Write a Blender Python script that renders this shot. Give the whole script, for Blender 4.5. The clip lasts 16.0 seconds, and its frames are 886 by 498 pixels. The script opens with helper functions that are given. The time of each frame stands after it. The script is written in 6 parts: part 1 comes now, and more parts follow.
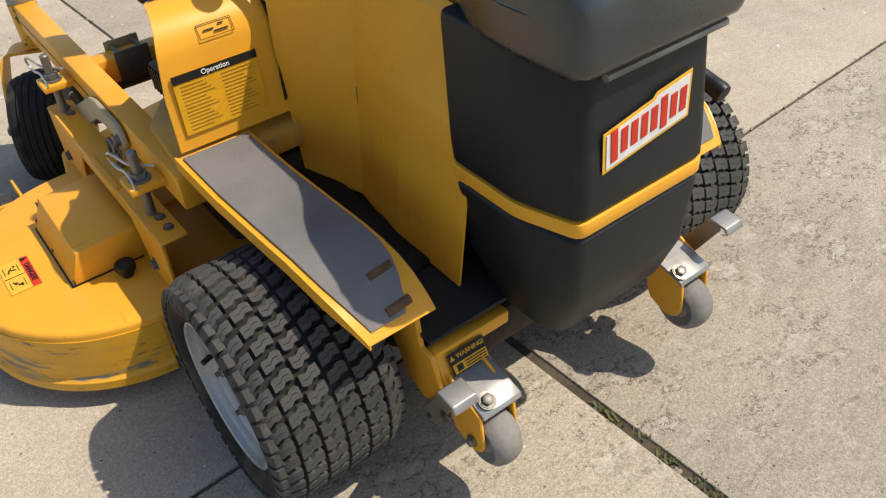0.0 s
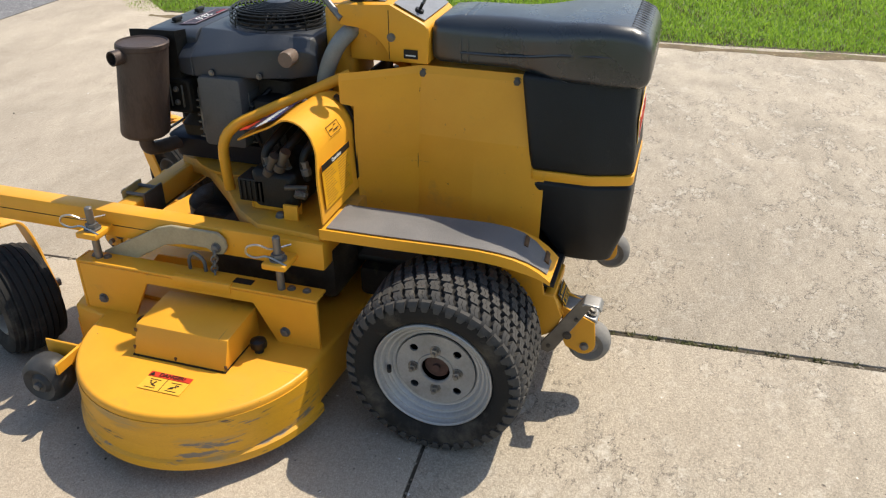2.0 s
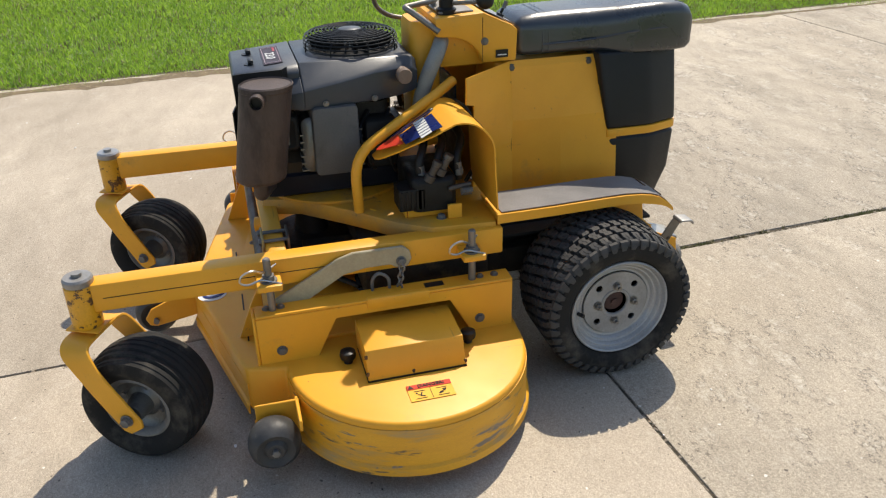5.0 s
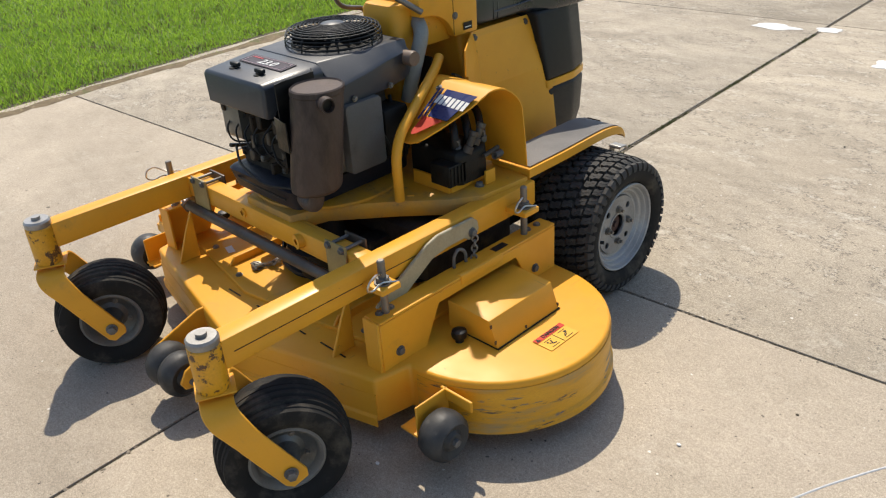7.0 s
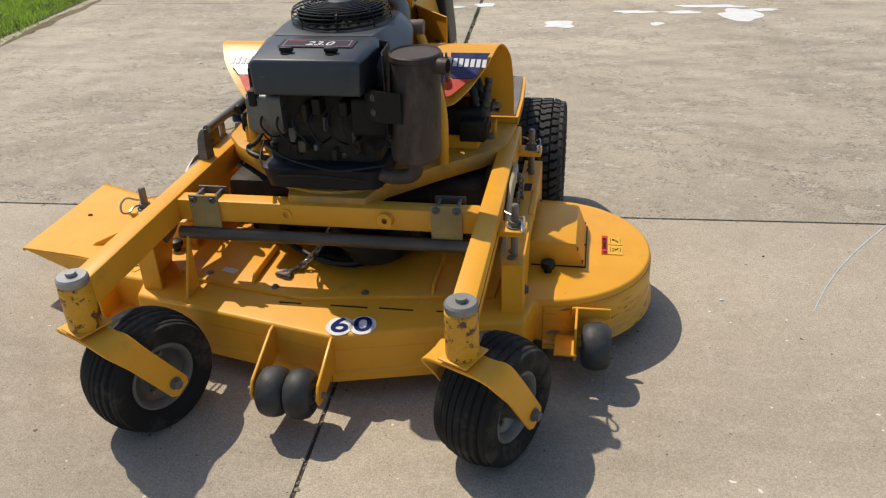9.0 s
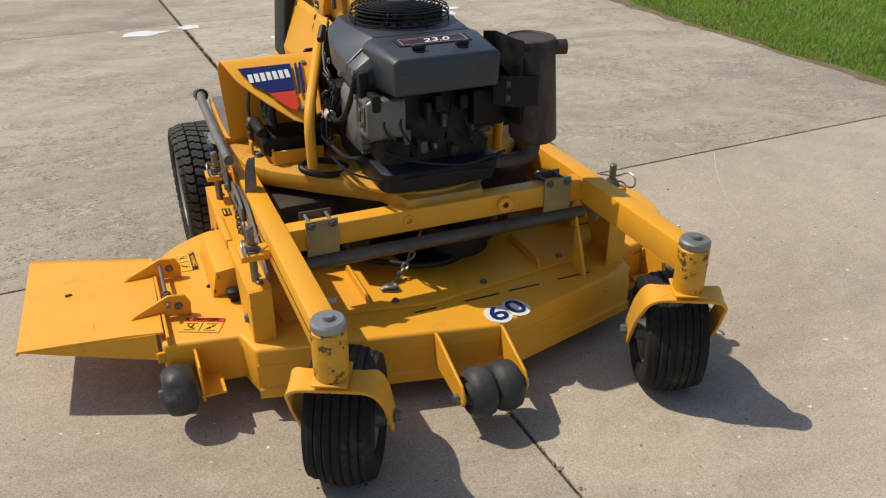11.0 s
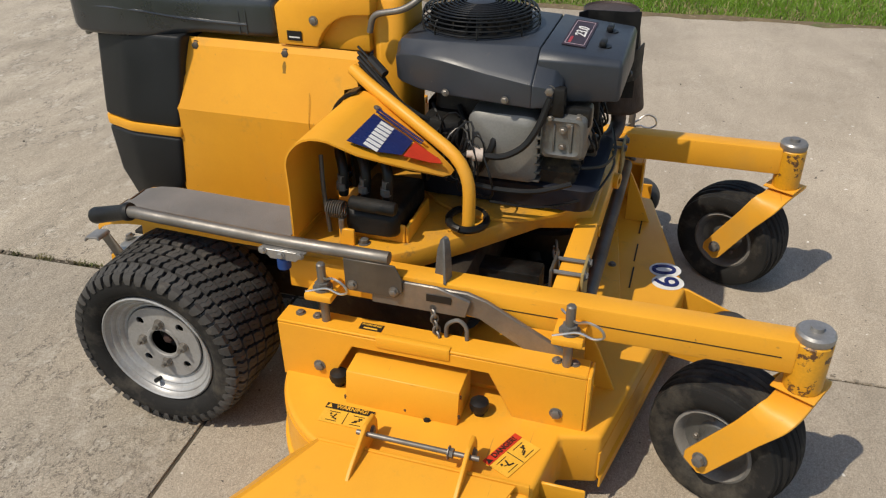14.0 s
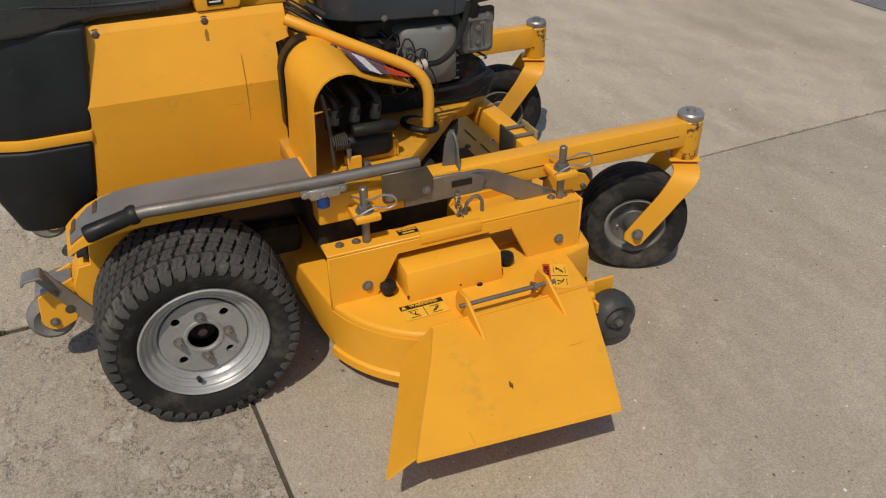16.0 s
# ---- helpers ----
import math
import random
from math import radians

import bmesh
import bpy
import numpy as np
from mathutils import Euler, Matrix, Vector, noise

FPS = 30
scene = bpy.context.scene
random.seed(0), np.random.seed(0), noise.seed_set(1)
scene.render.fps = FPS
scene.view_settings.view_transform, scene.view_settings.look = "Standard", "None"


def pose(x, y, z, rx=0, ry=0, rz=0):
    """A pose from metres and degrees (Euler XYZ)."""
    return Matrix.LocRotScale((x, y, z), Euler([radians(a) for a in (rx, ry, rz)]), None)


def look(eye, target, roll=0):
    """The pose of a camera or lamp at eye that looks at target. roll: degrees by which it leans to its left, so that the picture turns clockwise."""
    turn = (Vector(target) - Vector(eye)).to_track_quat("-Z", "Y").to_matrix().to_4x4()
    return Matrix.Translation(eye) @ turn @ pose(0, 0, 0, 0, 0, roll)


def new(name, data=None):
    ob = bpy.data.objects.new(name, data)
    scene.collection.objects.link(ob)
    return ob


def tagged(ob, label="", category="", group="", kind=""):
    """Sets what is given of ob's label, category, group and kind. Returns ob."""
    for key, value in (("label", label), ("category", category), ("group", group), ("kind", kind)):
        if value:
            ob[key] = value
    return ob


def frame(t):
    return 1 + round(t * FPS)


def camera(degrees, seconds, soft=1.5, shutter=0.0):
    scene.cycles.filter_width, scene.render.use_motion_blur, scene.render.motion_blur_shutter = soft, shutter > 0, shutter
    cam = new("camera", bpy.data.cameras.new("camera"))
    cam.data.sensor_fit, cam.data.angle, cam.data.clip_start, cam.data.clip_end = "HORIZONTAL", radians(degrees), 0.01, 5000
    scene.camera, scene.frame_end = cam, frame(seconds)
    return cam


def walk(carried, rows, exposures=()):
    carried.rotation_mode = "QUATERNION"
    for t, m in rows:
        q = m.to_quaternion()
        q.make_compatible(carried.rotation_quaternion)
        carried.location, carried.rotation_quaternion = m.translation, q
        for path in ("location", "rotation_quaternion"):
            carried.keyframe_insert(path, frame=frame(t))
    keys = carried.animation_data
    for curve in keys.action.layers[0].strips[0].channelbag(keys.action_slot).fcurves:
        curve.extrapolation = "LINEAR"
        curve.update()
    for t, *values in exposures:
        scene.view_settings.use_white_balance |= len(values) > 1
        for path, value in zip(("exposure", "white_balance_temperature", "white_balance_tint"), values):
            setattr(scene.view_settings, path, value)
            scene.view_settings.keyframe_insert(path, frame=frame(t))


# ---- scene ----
cam = camera(57.2, 16.0, soft=1.2)
PATH = [
    (0, (-0.778, -1.055, 1.258), (0.114, 0.189, -0.028), -3.6),
    (0.5, (-0.998, -0.837, 1.268), (0.100, 0.184, -0.055), -3.8),
    (1, (-1.289, -0.679, 1.328), (0.086, 0.091, 0.095), -2.2),
    (1.5, (-1.639, -0.565, 1.365), (-0.076, -0.013, 0.246), -1.0),
    (2, (-1.953, -0.554, 1.367), (-0.287, -0.045, 0.384), -0.2),
    (2.5, (-2.15, -0.477, 1.378), (-0.424, 0.012, 0.493), -1.6),
    (3, (-2.255, -0.26, 1.369), (-0.502, 0.148, 0.495), -3.4),
    (3.5, (-2.213, -0.044, 1.34), (-0.438, 0.251, 0.467), -3.4),
    (3.7, (-2.174, 0.054, 1.35), (-0.388, 0.278, 0.479), -3.4),
    (5.8, (-2.278, 1.306, 1.384), (-0.698, 0.526, 0.438), -1.7),
    (6, (-2.227, 1.400, 1.384), (-0.670, 0.571, 0.440), -2.3),
    (6.5, (-1.998, 1.561, 1.374), (-0.552, 0.557, 0.425), -2.5),
    (7, (-1.772, 1.821, 1.385), (-0.499, 0.614, 0.423), -4.0),
    (7.5, (-1.542, 2.062, 1.379), (-0.482, 0.684, 0.394), -4.5),
    (8, (-1.258, 2.216, 1.369), (-0.403, 0.677, 0.419), -2.7),
    (8.5, (-0.963, 2.436, 1.34), (-0.378, 0.775, 0.393), -1.9),
    (9, (-0.662, 2.576, 1.346), (-0.321, 0.863, 0.372), -2.4),
    (9.5, (-0.324, 2.639, 1.333), (-0.151, 0.897, 0.365), -2.9),
    (9.7, (-0.176, 2.689, 1.324), (-0.097, 0.941, 0.355), -2.6),
    (11.8, (1.091, 2.179, 1.302), (-0.011, 0.803, 0.357), 0.8),
    (12, (1.144, 2.066, 1.298), (-0.036, 0.767, 0.338), 0.9),
    (12.5, (1.291, 1.805, 1.325), (-0.02, 0.664, 0.335), 0.5),
    (13, (1.523, 1.536, 1.345), (0.114, 0.545, 0.328), -0.7),
    (13.5, (1.658, 1.269, 1.356), (0.13, 0.491, 0.327), -0.5),
    (14, (1.734, 0.96, 1.358), (0.114, 0.434, 0.309), -0.5),
    (14.5, (1.858, 0.625, 1.359), (0.182, 0.444, 0.283), -0.0),
    (15, (1.957, 0.34, 1.371), (0.285, 0.471, 0.281), -0.4),
    (15.5, (1.97, 0.081, 1.338), (0.34, 0.451, 0.24), -0.7),
    (16, (2.019, -0.168, 1.342), (0.479, 0.494, 0.251), -0.0),
]
walk(cam, [(t, look(eye, target, roll)) for t, eye, target, roll in PATH],
     [(0, 0.24, 6760, 10), (1, 0.38, 6760, 10), (2.5, 0.37, 6760, 10), (3.5, 0.38, 6760, 10), (6, 0.32, 6760, 10), (7, 0.24, 6760, 10), (9, -0.08, 6760, 10), (12.5, -0.16, 6760, 10), (14.5, -0.27, 6760, 10), (16, -0.51, 6760, 10)])

# world, sun
SUN = Vector((0.257, -0.187, 0.48)).normalized()
world = bpy.data.worlds.new("world")
scene.world = world
world.use_nodes = True
wn = world.node_tree
sky = wn.nodes.new("ShaderNodeTexSky")
sky.sky_type, sky.sun_disc = "NISHITA", False
sky.sun_elevation, sky.sun_rotation = math.asin(SUN.z), math.atan2(SUN.x, SUN.y)
wn.links.new(sky.outputs[0], wn.nodes["Background"].inputs[0])
wn.nodes["Background"].inputs[1].default_value = 0.148
sun = new("sun", bpy.data.lights.new("sun", "SUN"))
sun.data.energy, sun.data.angle, sun.data.color = 4.2, radians(0.53), (1.0, 0.93, 0.81)
sun.matrix_world = look(SUN * 20, (0, 0, 0))


# ---- materials ----
def nd(nt, kind, **kw):
    n = nt.nodes.new("ShaderNode" + kind)
    for k, v in kw.items():
        n.inputs[k].default_value = v
    return n


def ramp(nt, fac, lo, hi, a=(0, 0, 0, 1), b=(1, 1, 1, 1)):
    r = nt.nodes.new("ShaderNodeValToRGB")
    r.color_ramp.elements[0].position, r.color_ramp.elements[1].position = lo, hi
    r.color_ramp.elements[0].color, r.color_ramp.elements[1].color = a, b
    nt.links.new(fac, r.inputs[0])
    return r.outputs[0]


def mixc(nt, fac, a, b, mode="MIX"):
    m = nt.nodes.new("ShaderNodeMix")
    m.data_type, m.blend_type = "RGBA", mode
    for sock, v in ((m.inputs[0], fac), (m.inputs[6], a), (m.inputs[7], b)):
        if isinstance(v, bpy.types.NodeSocket):
            nt.links.new(v, sock)
        elif isinstance(v, (int, float)):
            sock.default_value = v
        else:
            sock.default_value = (*v, 1)[:4]
    return m.outputs[2]


def coords(nt, scale=(1, 1, 1)):
    tc = nt.nodes.new("ShaderNodeTexCoord")
    mp = nt.nodes.new("ShaderNodeMapping")
    mp.inputs["Scale"].default_value = scale
    nt.links.new(tc.outputs["Object"], mp.inputs[0])
    return mp.outputs[0]


def noise_tex(nt, vec, scale, detail=5, rough=0.55):
    n = nd(nt, "TexNoise", Scale=scale, Detail=detail, Roughness=rough)
    nt.links.new(vec, n.inputs["Vector"])
    return n.outputs["Fac"]


def surf(name, a, b, rough=0.5, metal=0.0, big=4.0, grain=90.0, bump=0.1, rvar=0.15, wear=(), stretch=(1, 1, 1), coat=0.0, rand=0.0, scratch=None, speck=0.16):
    """Two-scale painted or bare surface; wear: rows of colour, scale, low, high."""
    m = bpy.data.materials.new(name)
    m.use_nodes = True
    nt = m.node_tree
    p = nt.nodes["Principled BSDF"]
    v = coords(nt, stretch)
    nb, ng = noise_tex(nt, v, big, 6), noise_tex(nt, v, grain, 4)
    c = mixc(nt, ramp(nt, nb, 0.35, 0.68), a, b)
    c = mixc(nt, ramp(nt, ng, 0.3, 0.75), mixc(nt, speck, c, (0, 0, 0)), c)
    rsock = ramp(nt, nb, 0.3, 0.7, (*[max(0.04, rough - rvar)] * 3, 1), (*[min(1, rough + rvar)] * 3, 1))
    for col, sc, lo, hi in wear:
        w = ramp(nt, noise_tex(nt, v, sc, 9, 0.68), lo, hi)
        c = mixc(nt, w, c, col)
    if scratch:
        for sc, lo in (((4, 70, 55), 0.70), ((60, 5, 70), 0.71)):
            c = mixc(nt, ramp(nt, noise_tex(nt, coords(nt, sc), 1.0, 4, 0.6), lo, lo + 0.03, (0, 0, 0, 1), (0.6, 0.6, 0.6, 1)), c, scratch)
    if rand:
        oi = nt.nodes.new("ShaderNodeObjectInfo")
        c = mixc(nt, ramp(nt, oi.outputs["Random"], 0, 1, (*[0.0] * 3, 1), (*[rand] * 3, 1)), c, (0, 0, 0))
    nt.links.new(c, p.inputs["Base Color"])
    nt.links.new(rsock, p.inputs["Roughness"])
    p.inputs["Metallic"].default_value = metal
    if max(a) < 0.08:
        p.inputs["Specular IOR Level"].default_value = 0.3
    if coat:
        p.inputs["Coat Weight"].default_value, p.inputs["Coat Roughness"].default_value = coat, 0.18
    if bump:
        bn = nd(nt, "Bump", Strength=bump, Distance=0.004)
        nt.links.new(ng, bn.inputs["Height"])
        nt.links.new(bn.outputs[0], p.inputs["Normal"])
    return m


YELLOW = surf("yellow_paint", (0.80, 0.372, 0.028), (0.73, 0.331, 0.025), 0.42, 0, 5, 220, 0.0, 0.1,
              [((0.58, 0.33, 0.07), 2.3, 0.56, 0.85), ((0.50, 0.27, 0.05), 9, 0.60, 0.80), ((0.16, 0.08, 0.03), 38, 0.70, 0.75)], scratch=(0.40, 0.20, 0.04), speck=0.03)
YELLOW.node_tree.nodes["Principled BSDF"].inputs["Specular IOR Level"].default_value = 0.32
YDIRTY = surf("dirty_yellow_paint", (0.66, 0.31, 0.018), (0.52, 0.25, 0.03), 0.55, 0, 4, 160, 0.05, 0.1,
              [((0.30, 0.19, 0.07), 4, 0.46, 0.72), ((0.10, 0.065, 0.035), 16, 0.60, 0.74)], scratch=(0.25, 0.14, 0.05), speck=0.06)
YWORN = surf("scuffed_yellow_paint", (0.78, 0.38, 0.018), (0.70, 0.33, 0.018), 0.45, 0, 5, 160, 0.06, 0.12,
             [((0.42, 0.27, 0.10), 5, 0.53, 0.70), ((0.19, 0.155, 0.12), 7, 0.595, 0.64), ((0.08, 0.066, 0.055), 9, 0.60, 0.66)], stretch=(1, 1, 6), scratch=(0.2, 0.15, 0.1))
YCHIP = surf("chipped_yellow_paint", (0.76, 0.37, 0.016), (0.66, 0.31, 0.02), 0.45, 0, 8, 160, 0.06, 0.12,
             [((0.10, 0.045, 0.02), 34, 0.555, 0.585)], scratch=(0.3, 0.15, 0.04))
SHROUD = surf("charcoal_plastic", (0.025, 0.030, 0.039), (0.038, 0.045, 0.057), 0.42, 0, 6, 400, 0.08, 0.1, [((0.075, 0.078, 0.082), 5, 0.56, 0.92), ((0.07, 0.065, 0.055), 22, 0.62, 0.8)], scratch=(0.10, 0.095, 0.085))
SHROUD.node_tree.nodes["Principled BSDF"].inputs["Specular IOR Level"].default_value = 0.55
BINP = surf("black_grained_plastic", (0.009, 0.0102, 0.0115), (0.015, 0.017, 0.0185), 0.46, 0, 5, 500, 0.25, 0.08, [((0.06, 0.06, 0.058), 6, 0.60, 0.95), ((0.05, 0.047, 0.042), 30, 0.66, 0.8)])
VINYL = surf("dark_grey_vinyl", (0.019, 0.022, 0.025), (0.031, 0.036, 0.041), 0.29, 0, 7, 350, 0.12, 0.08, [((0.2, 0.2, 0.19), 9, 0.68, 1.0)])
VINYL.node_tree.nodes["Principled BSDF"].inputs["Specular IOR Level"].default_value = 0.8
RUBBER = surf("tyre_rubber", (0.010, 0.010, 0.0095), (0.020, 0.0185, 0.017), 0.82, 0, 8, 160, 0.15, 0.08, [((0.15, 0.13, 0.10), 7, 0.50, 0.88)])
TREAD = surf("worn_tread_rubber", (0.044, 0.042, 0.039), (0.080, 0.075, 0.069), 0.8, 0, 9, 140, 0.2, 0.08, [((0.20, 0.175, 0.14), 12, 0.58, 0.9)])
ROLLER = surf("scuffed_black_roller", (0.03, 0.03, 0.03), (0.07, 0.068, 0.065), 0.5, 0, 12, 90, 0.2, 0.15, [((0.22, 0.2, 0.17), 14, 0.6, 0.85)])
PALEST = surf("pale_worn_stitching", (0.20, 0.20, 0.20), (0.12, 0.12, 0.125), 0.7, 0, 20, 200, 0.05, 0.1)
GRIME = surf("oily_brown_grime", (0.050, 0.037, 0.024), (0.024, 0.018, 0.013), 0.7, 0.1, 12, 120, 0.4, 0.12, [((0.12, 0.085, 0.04), 9, 0.58, 0.75)])
BRIGHTZ = surf("bright_zinc", (0.38, 0.37, 0.355), (0.26, 0.25, 0.235), 0.42, 0.55, 14, 160, 0.05, 0.12, [((0.22, 0.17, 0.11), 12, 0.66, 0.82)])
PEDAL = surf("dusty_pedal_steel", (0.26, 0.225, 0.18), (0.17, 0.14, 0.105), 0.6, 0.25, 10, 160, 0.1, 0.15, [((0.12, 0.075, 0.04), 16, 0.6, 0.85)])
GREYR = surf("grey_worn_roller", (0.16, 0.15, 0.135), (0.24, 0.225, 0.2), 0.75, 0, 12, 120, 0.25, 0.1, [((0.07, 0.06, 0.055), 10, 0.6, 0.8)])
RIM = surf("silver_rim_paint", (0.42, 0.42, 0.415), (0.32, 0.315, 0.30), 0.45, 0.3, 7, 150, 0.05, 0.1, [((0.20, 0.18, 0.15), 6, 0.56, 0.82), ((0.11, 0.06, 0.04), 32, 0.7, 0.76)])
RIMD = surf("dusty_wheel_disc_paint", (0.36, 0.35, 0.335), (0.27, 0.26, 0.245), 0.55, 0.2, 9, 150, 0.05, 0.1, [((0.17, 0.15, 0.125), 11, 0.52, 0.8), ((0.11, 0.06, 0.04), 32, 0.7, 0.76)])
ZINC = surf("zinc_plated_steel", (0.20, 0.196, 0.185), (0.125, 0.12, 0.112), 0.60, 0.45, 16, 160, 0.06, 0.12, [((0.16, 0.11, 0.07), 14, 0.60, 0.8)])
STEEL = surf("dull_bare_steel", (0.27, 0.25, 0.225), (0.17, 0.155, 0.135), 0.48, 0.65, 10, 160, 0.1, 0.15, [((0.17, 0.10, 0.06), 18, 0.6, 0.8)])
BROWNST = surf("dull_brown_steel", (0.12, 0.105, 0.085), (0.075, 0.062, 0.05), 0.5, 0.45, 10, 160, 0.1, 0.15, [((0.20, 0.15, 0.09), 14, 0.6, 0.85)])
CREAM = surf("worn_cream_plate", (0.42, 0.31, 0.11), (0.31, 0.22, 0.08), 0.6, 0.0, 9, 160, 0.1, 0.12, [((0.14, 0.10, 0.06), 13, 0.58, 0.8)])
CREAMB = surf("worn_pale_cream_paint", (0.44, 0.38, 0.24), (0.34, 0.28, 0.17), 0.55, 0.0, 9, 160, 0.05, 0.12, [((0.20, 0.15, 0.09), 11, 0.60, 0.8)])
WIRE = surf("bright_spring_wire", (0.62, 0.60, 0.55), (0.48, 0.46, 0.42), 0.3, 0.85, 20, 160, 0.0, 0.1)
SLOT = surf("rusty_slot", (0.16, 0.08, 0.03), (0.07, 0.04, 0.02), 0.8, 0.1, 40, 200, 0.2, 0.1)
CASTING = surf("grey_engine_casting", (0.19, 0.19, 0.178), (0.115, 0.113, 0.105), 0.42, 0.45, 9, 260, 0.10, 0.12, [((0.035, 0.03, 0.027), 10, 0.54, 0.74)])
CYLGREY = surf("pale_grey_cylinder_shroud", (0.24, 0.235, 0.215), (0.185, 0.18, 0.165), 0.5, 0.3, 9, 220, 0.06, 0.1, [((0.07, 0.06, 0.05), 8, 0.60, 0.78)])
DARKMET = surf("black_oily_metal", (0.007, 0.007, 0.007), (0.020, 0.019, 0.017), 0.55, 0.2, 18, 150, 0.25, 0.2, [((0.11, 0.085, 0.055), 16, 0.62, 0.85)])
NAVYPAN = surf("dark_blue_black_paint", (0.008, 0.010, 0.018), (0.013, 0.016, 0.025), 0.5, 0.1, 8, 150, 0.1, 0.1)
RUST = surf("rusted_muffler_steel", (0.062, 0.043, 0.036), (0.100, 0.075, 0.064), 0.55, 0.25, 7, 200, 0.25, 0.12, [((0.17, 0.115, 0.085), 6, 0.50, 0.78), ((0.022, 0.016, 0.013), 9, 0.52, 0.72)], stretch=(1, 1, 0.35))
GRIP = surf("grey_antislip_sheet", (0.20, 0.19, 0.182), (0.145, 0.139, 0.134), 0.8, 0, 6, 700, 0.5, 0.06, [((0.30, 0.27, 0.22), 10, 0.62, 0.9)])
MAT = surf("black_rubber_mat", (0.014, 0.014, 0.014), (0.03, 0.029, 0.028), 0.7, 0, 8, 300, 0.2, 0.1)
HUBRUST = surf("rusty_red_hub", (0.10, 0.045, 0.035), (0.05, 0.03, 0.025), 0.7, 0.2, 20, 150, 0.3, 0.1)
HOSE = surf("black_rubber_hose", (0.008, 0.008, 0.008), (0.017, 0.017, 0.017), 0.45, 0, 10, 200, 0.1, 0.1)
COPPER = surf("dull_brass", (0.42, 0.28, 0.14), (0.3, 0.2, 0.1), 0.4, 0.8, 10, 120, 0.1, 0.1)


def flat(name, c, rough=0.5):
    m = surf(name, c, tuple(x * 0.88 for x in c), rough, 0, 30, 300, 0.0, 0.06)
    m.node_tree.nodes["Principled BSDF"].inputs["Specular IOR Level"].default_value = 0.22
    return m


WHITE, NAVY, RED, INK, TAN, ORANGE = (flat("white_print", (0.78, 0.77, 0.73)), flat("navy_print", (0.014, 0.026, 0.125), 0.28), flat("red_print", (0.62, 0.045, 0.02)),
                                      flat("black_print", (0.02, 0.018, 0.016)), flat("pale_yellow_print", (0.86, 0.47, 0.05)), flat("orange_yellow_print", (0.80, 0.40, 0.02)))
BLUECAP = flat("blue_plastic", (0.02, 0.06, 0.22))
BROWNINK = flat("faded_brown_print", (0.30, 0.165, 0.03))
CLEARP = flat("milky_filter_plastic", (0.62, 0.52, 0.45), 0.3)


def mul(nt, fac, c, tex, lo, hi, dark, light):
    """Colour c times a grey ramp of a texture."""
    return mixc(nt, fac, c, mixc(nt, 1.0, c, ramp(nt, tex, lo, hi, (dark, dark * 0.99, dark * 0.97, 1), (light, light, light * 0.99, 1)), "MULTIPLY"))


def band(nt, fac, a, b, c, d):
    """One between b and c, nothing below a and above d."""
    up, down = ramp(nt, fac, a, b), ramp(nt, fac, c, d, (1, 1, 1, 1), (0, 0, 0, 1))
    return mixc(nt, 1.0, up, down, "MULTIPLY")


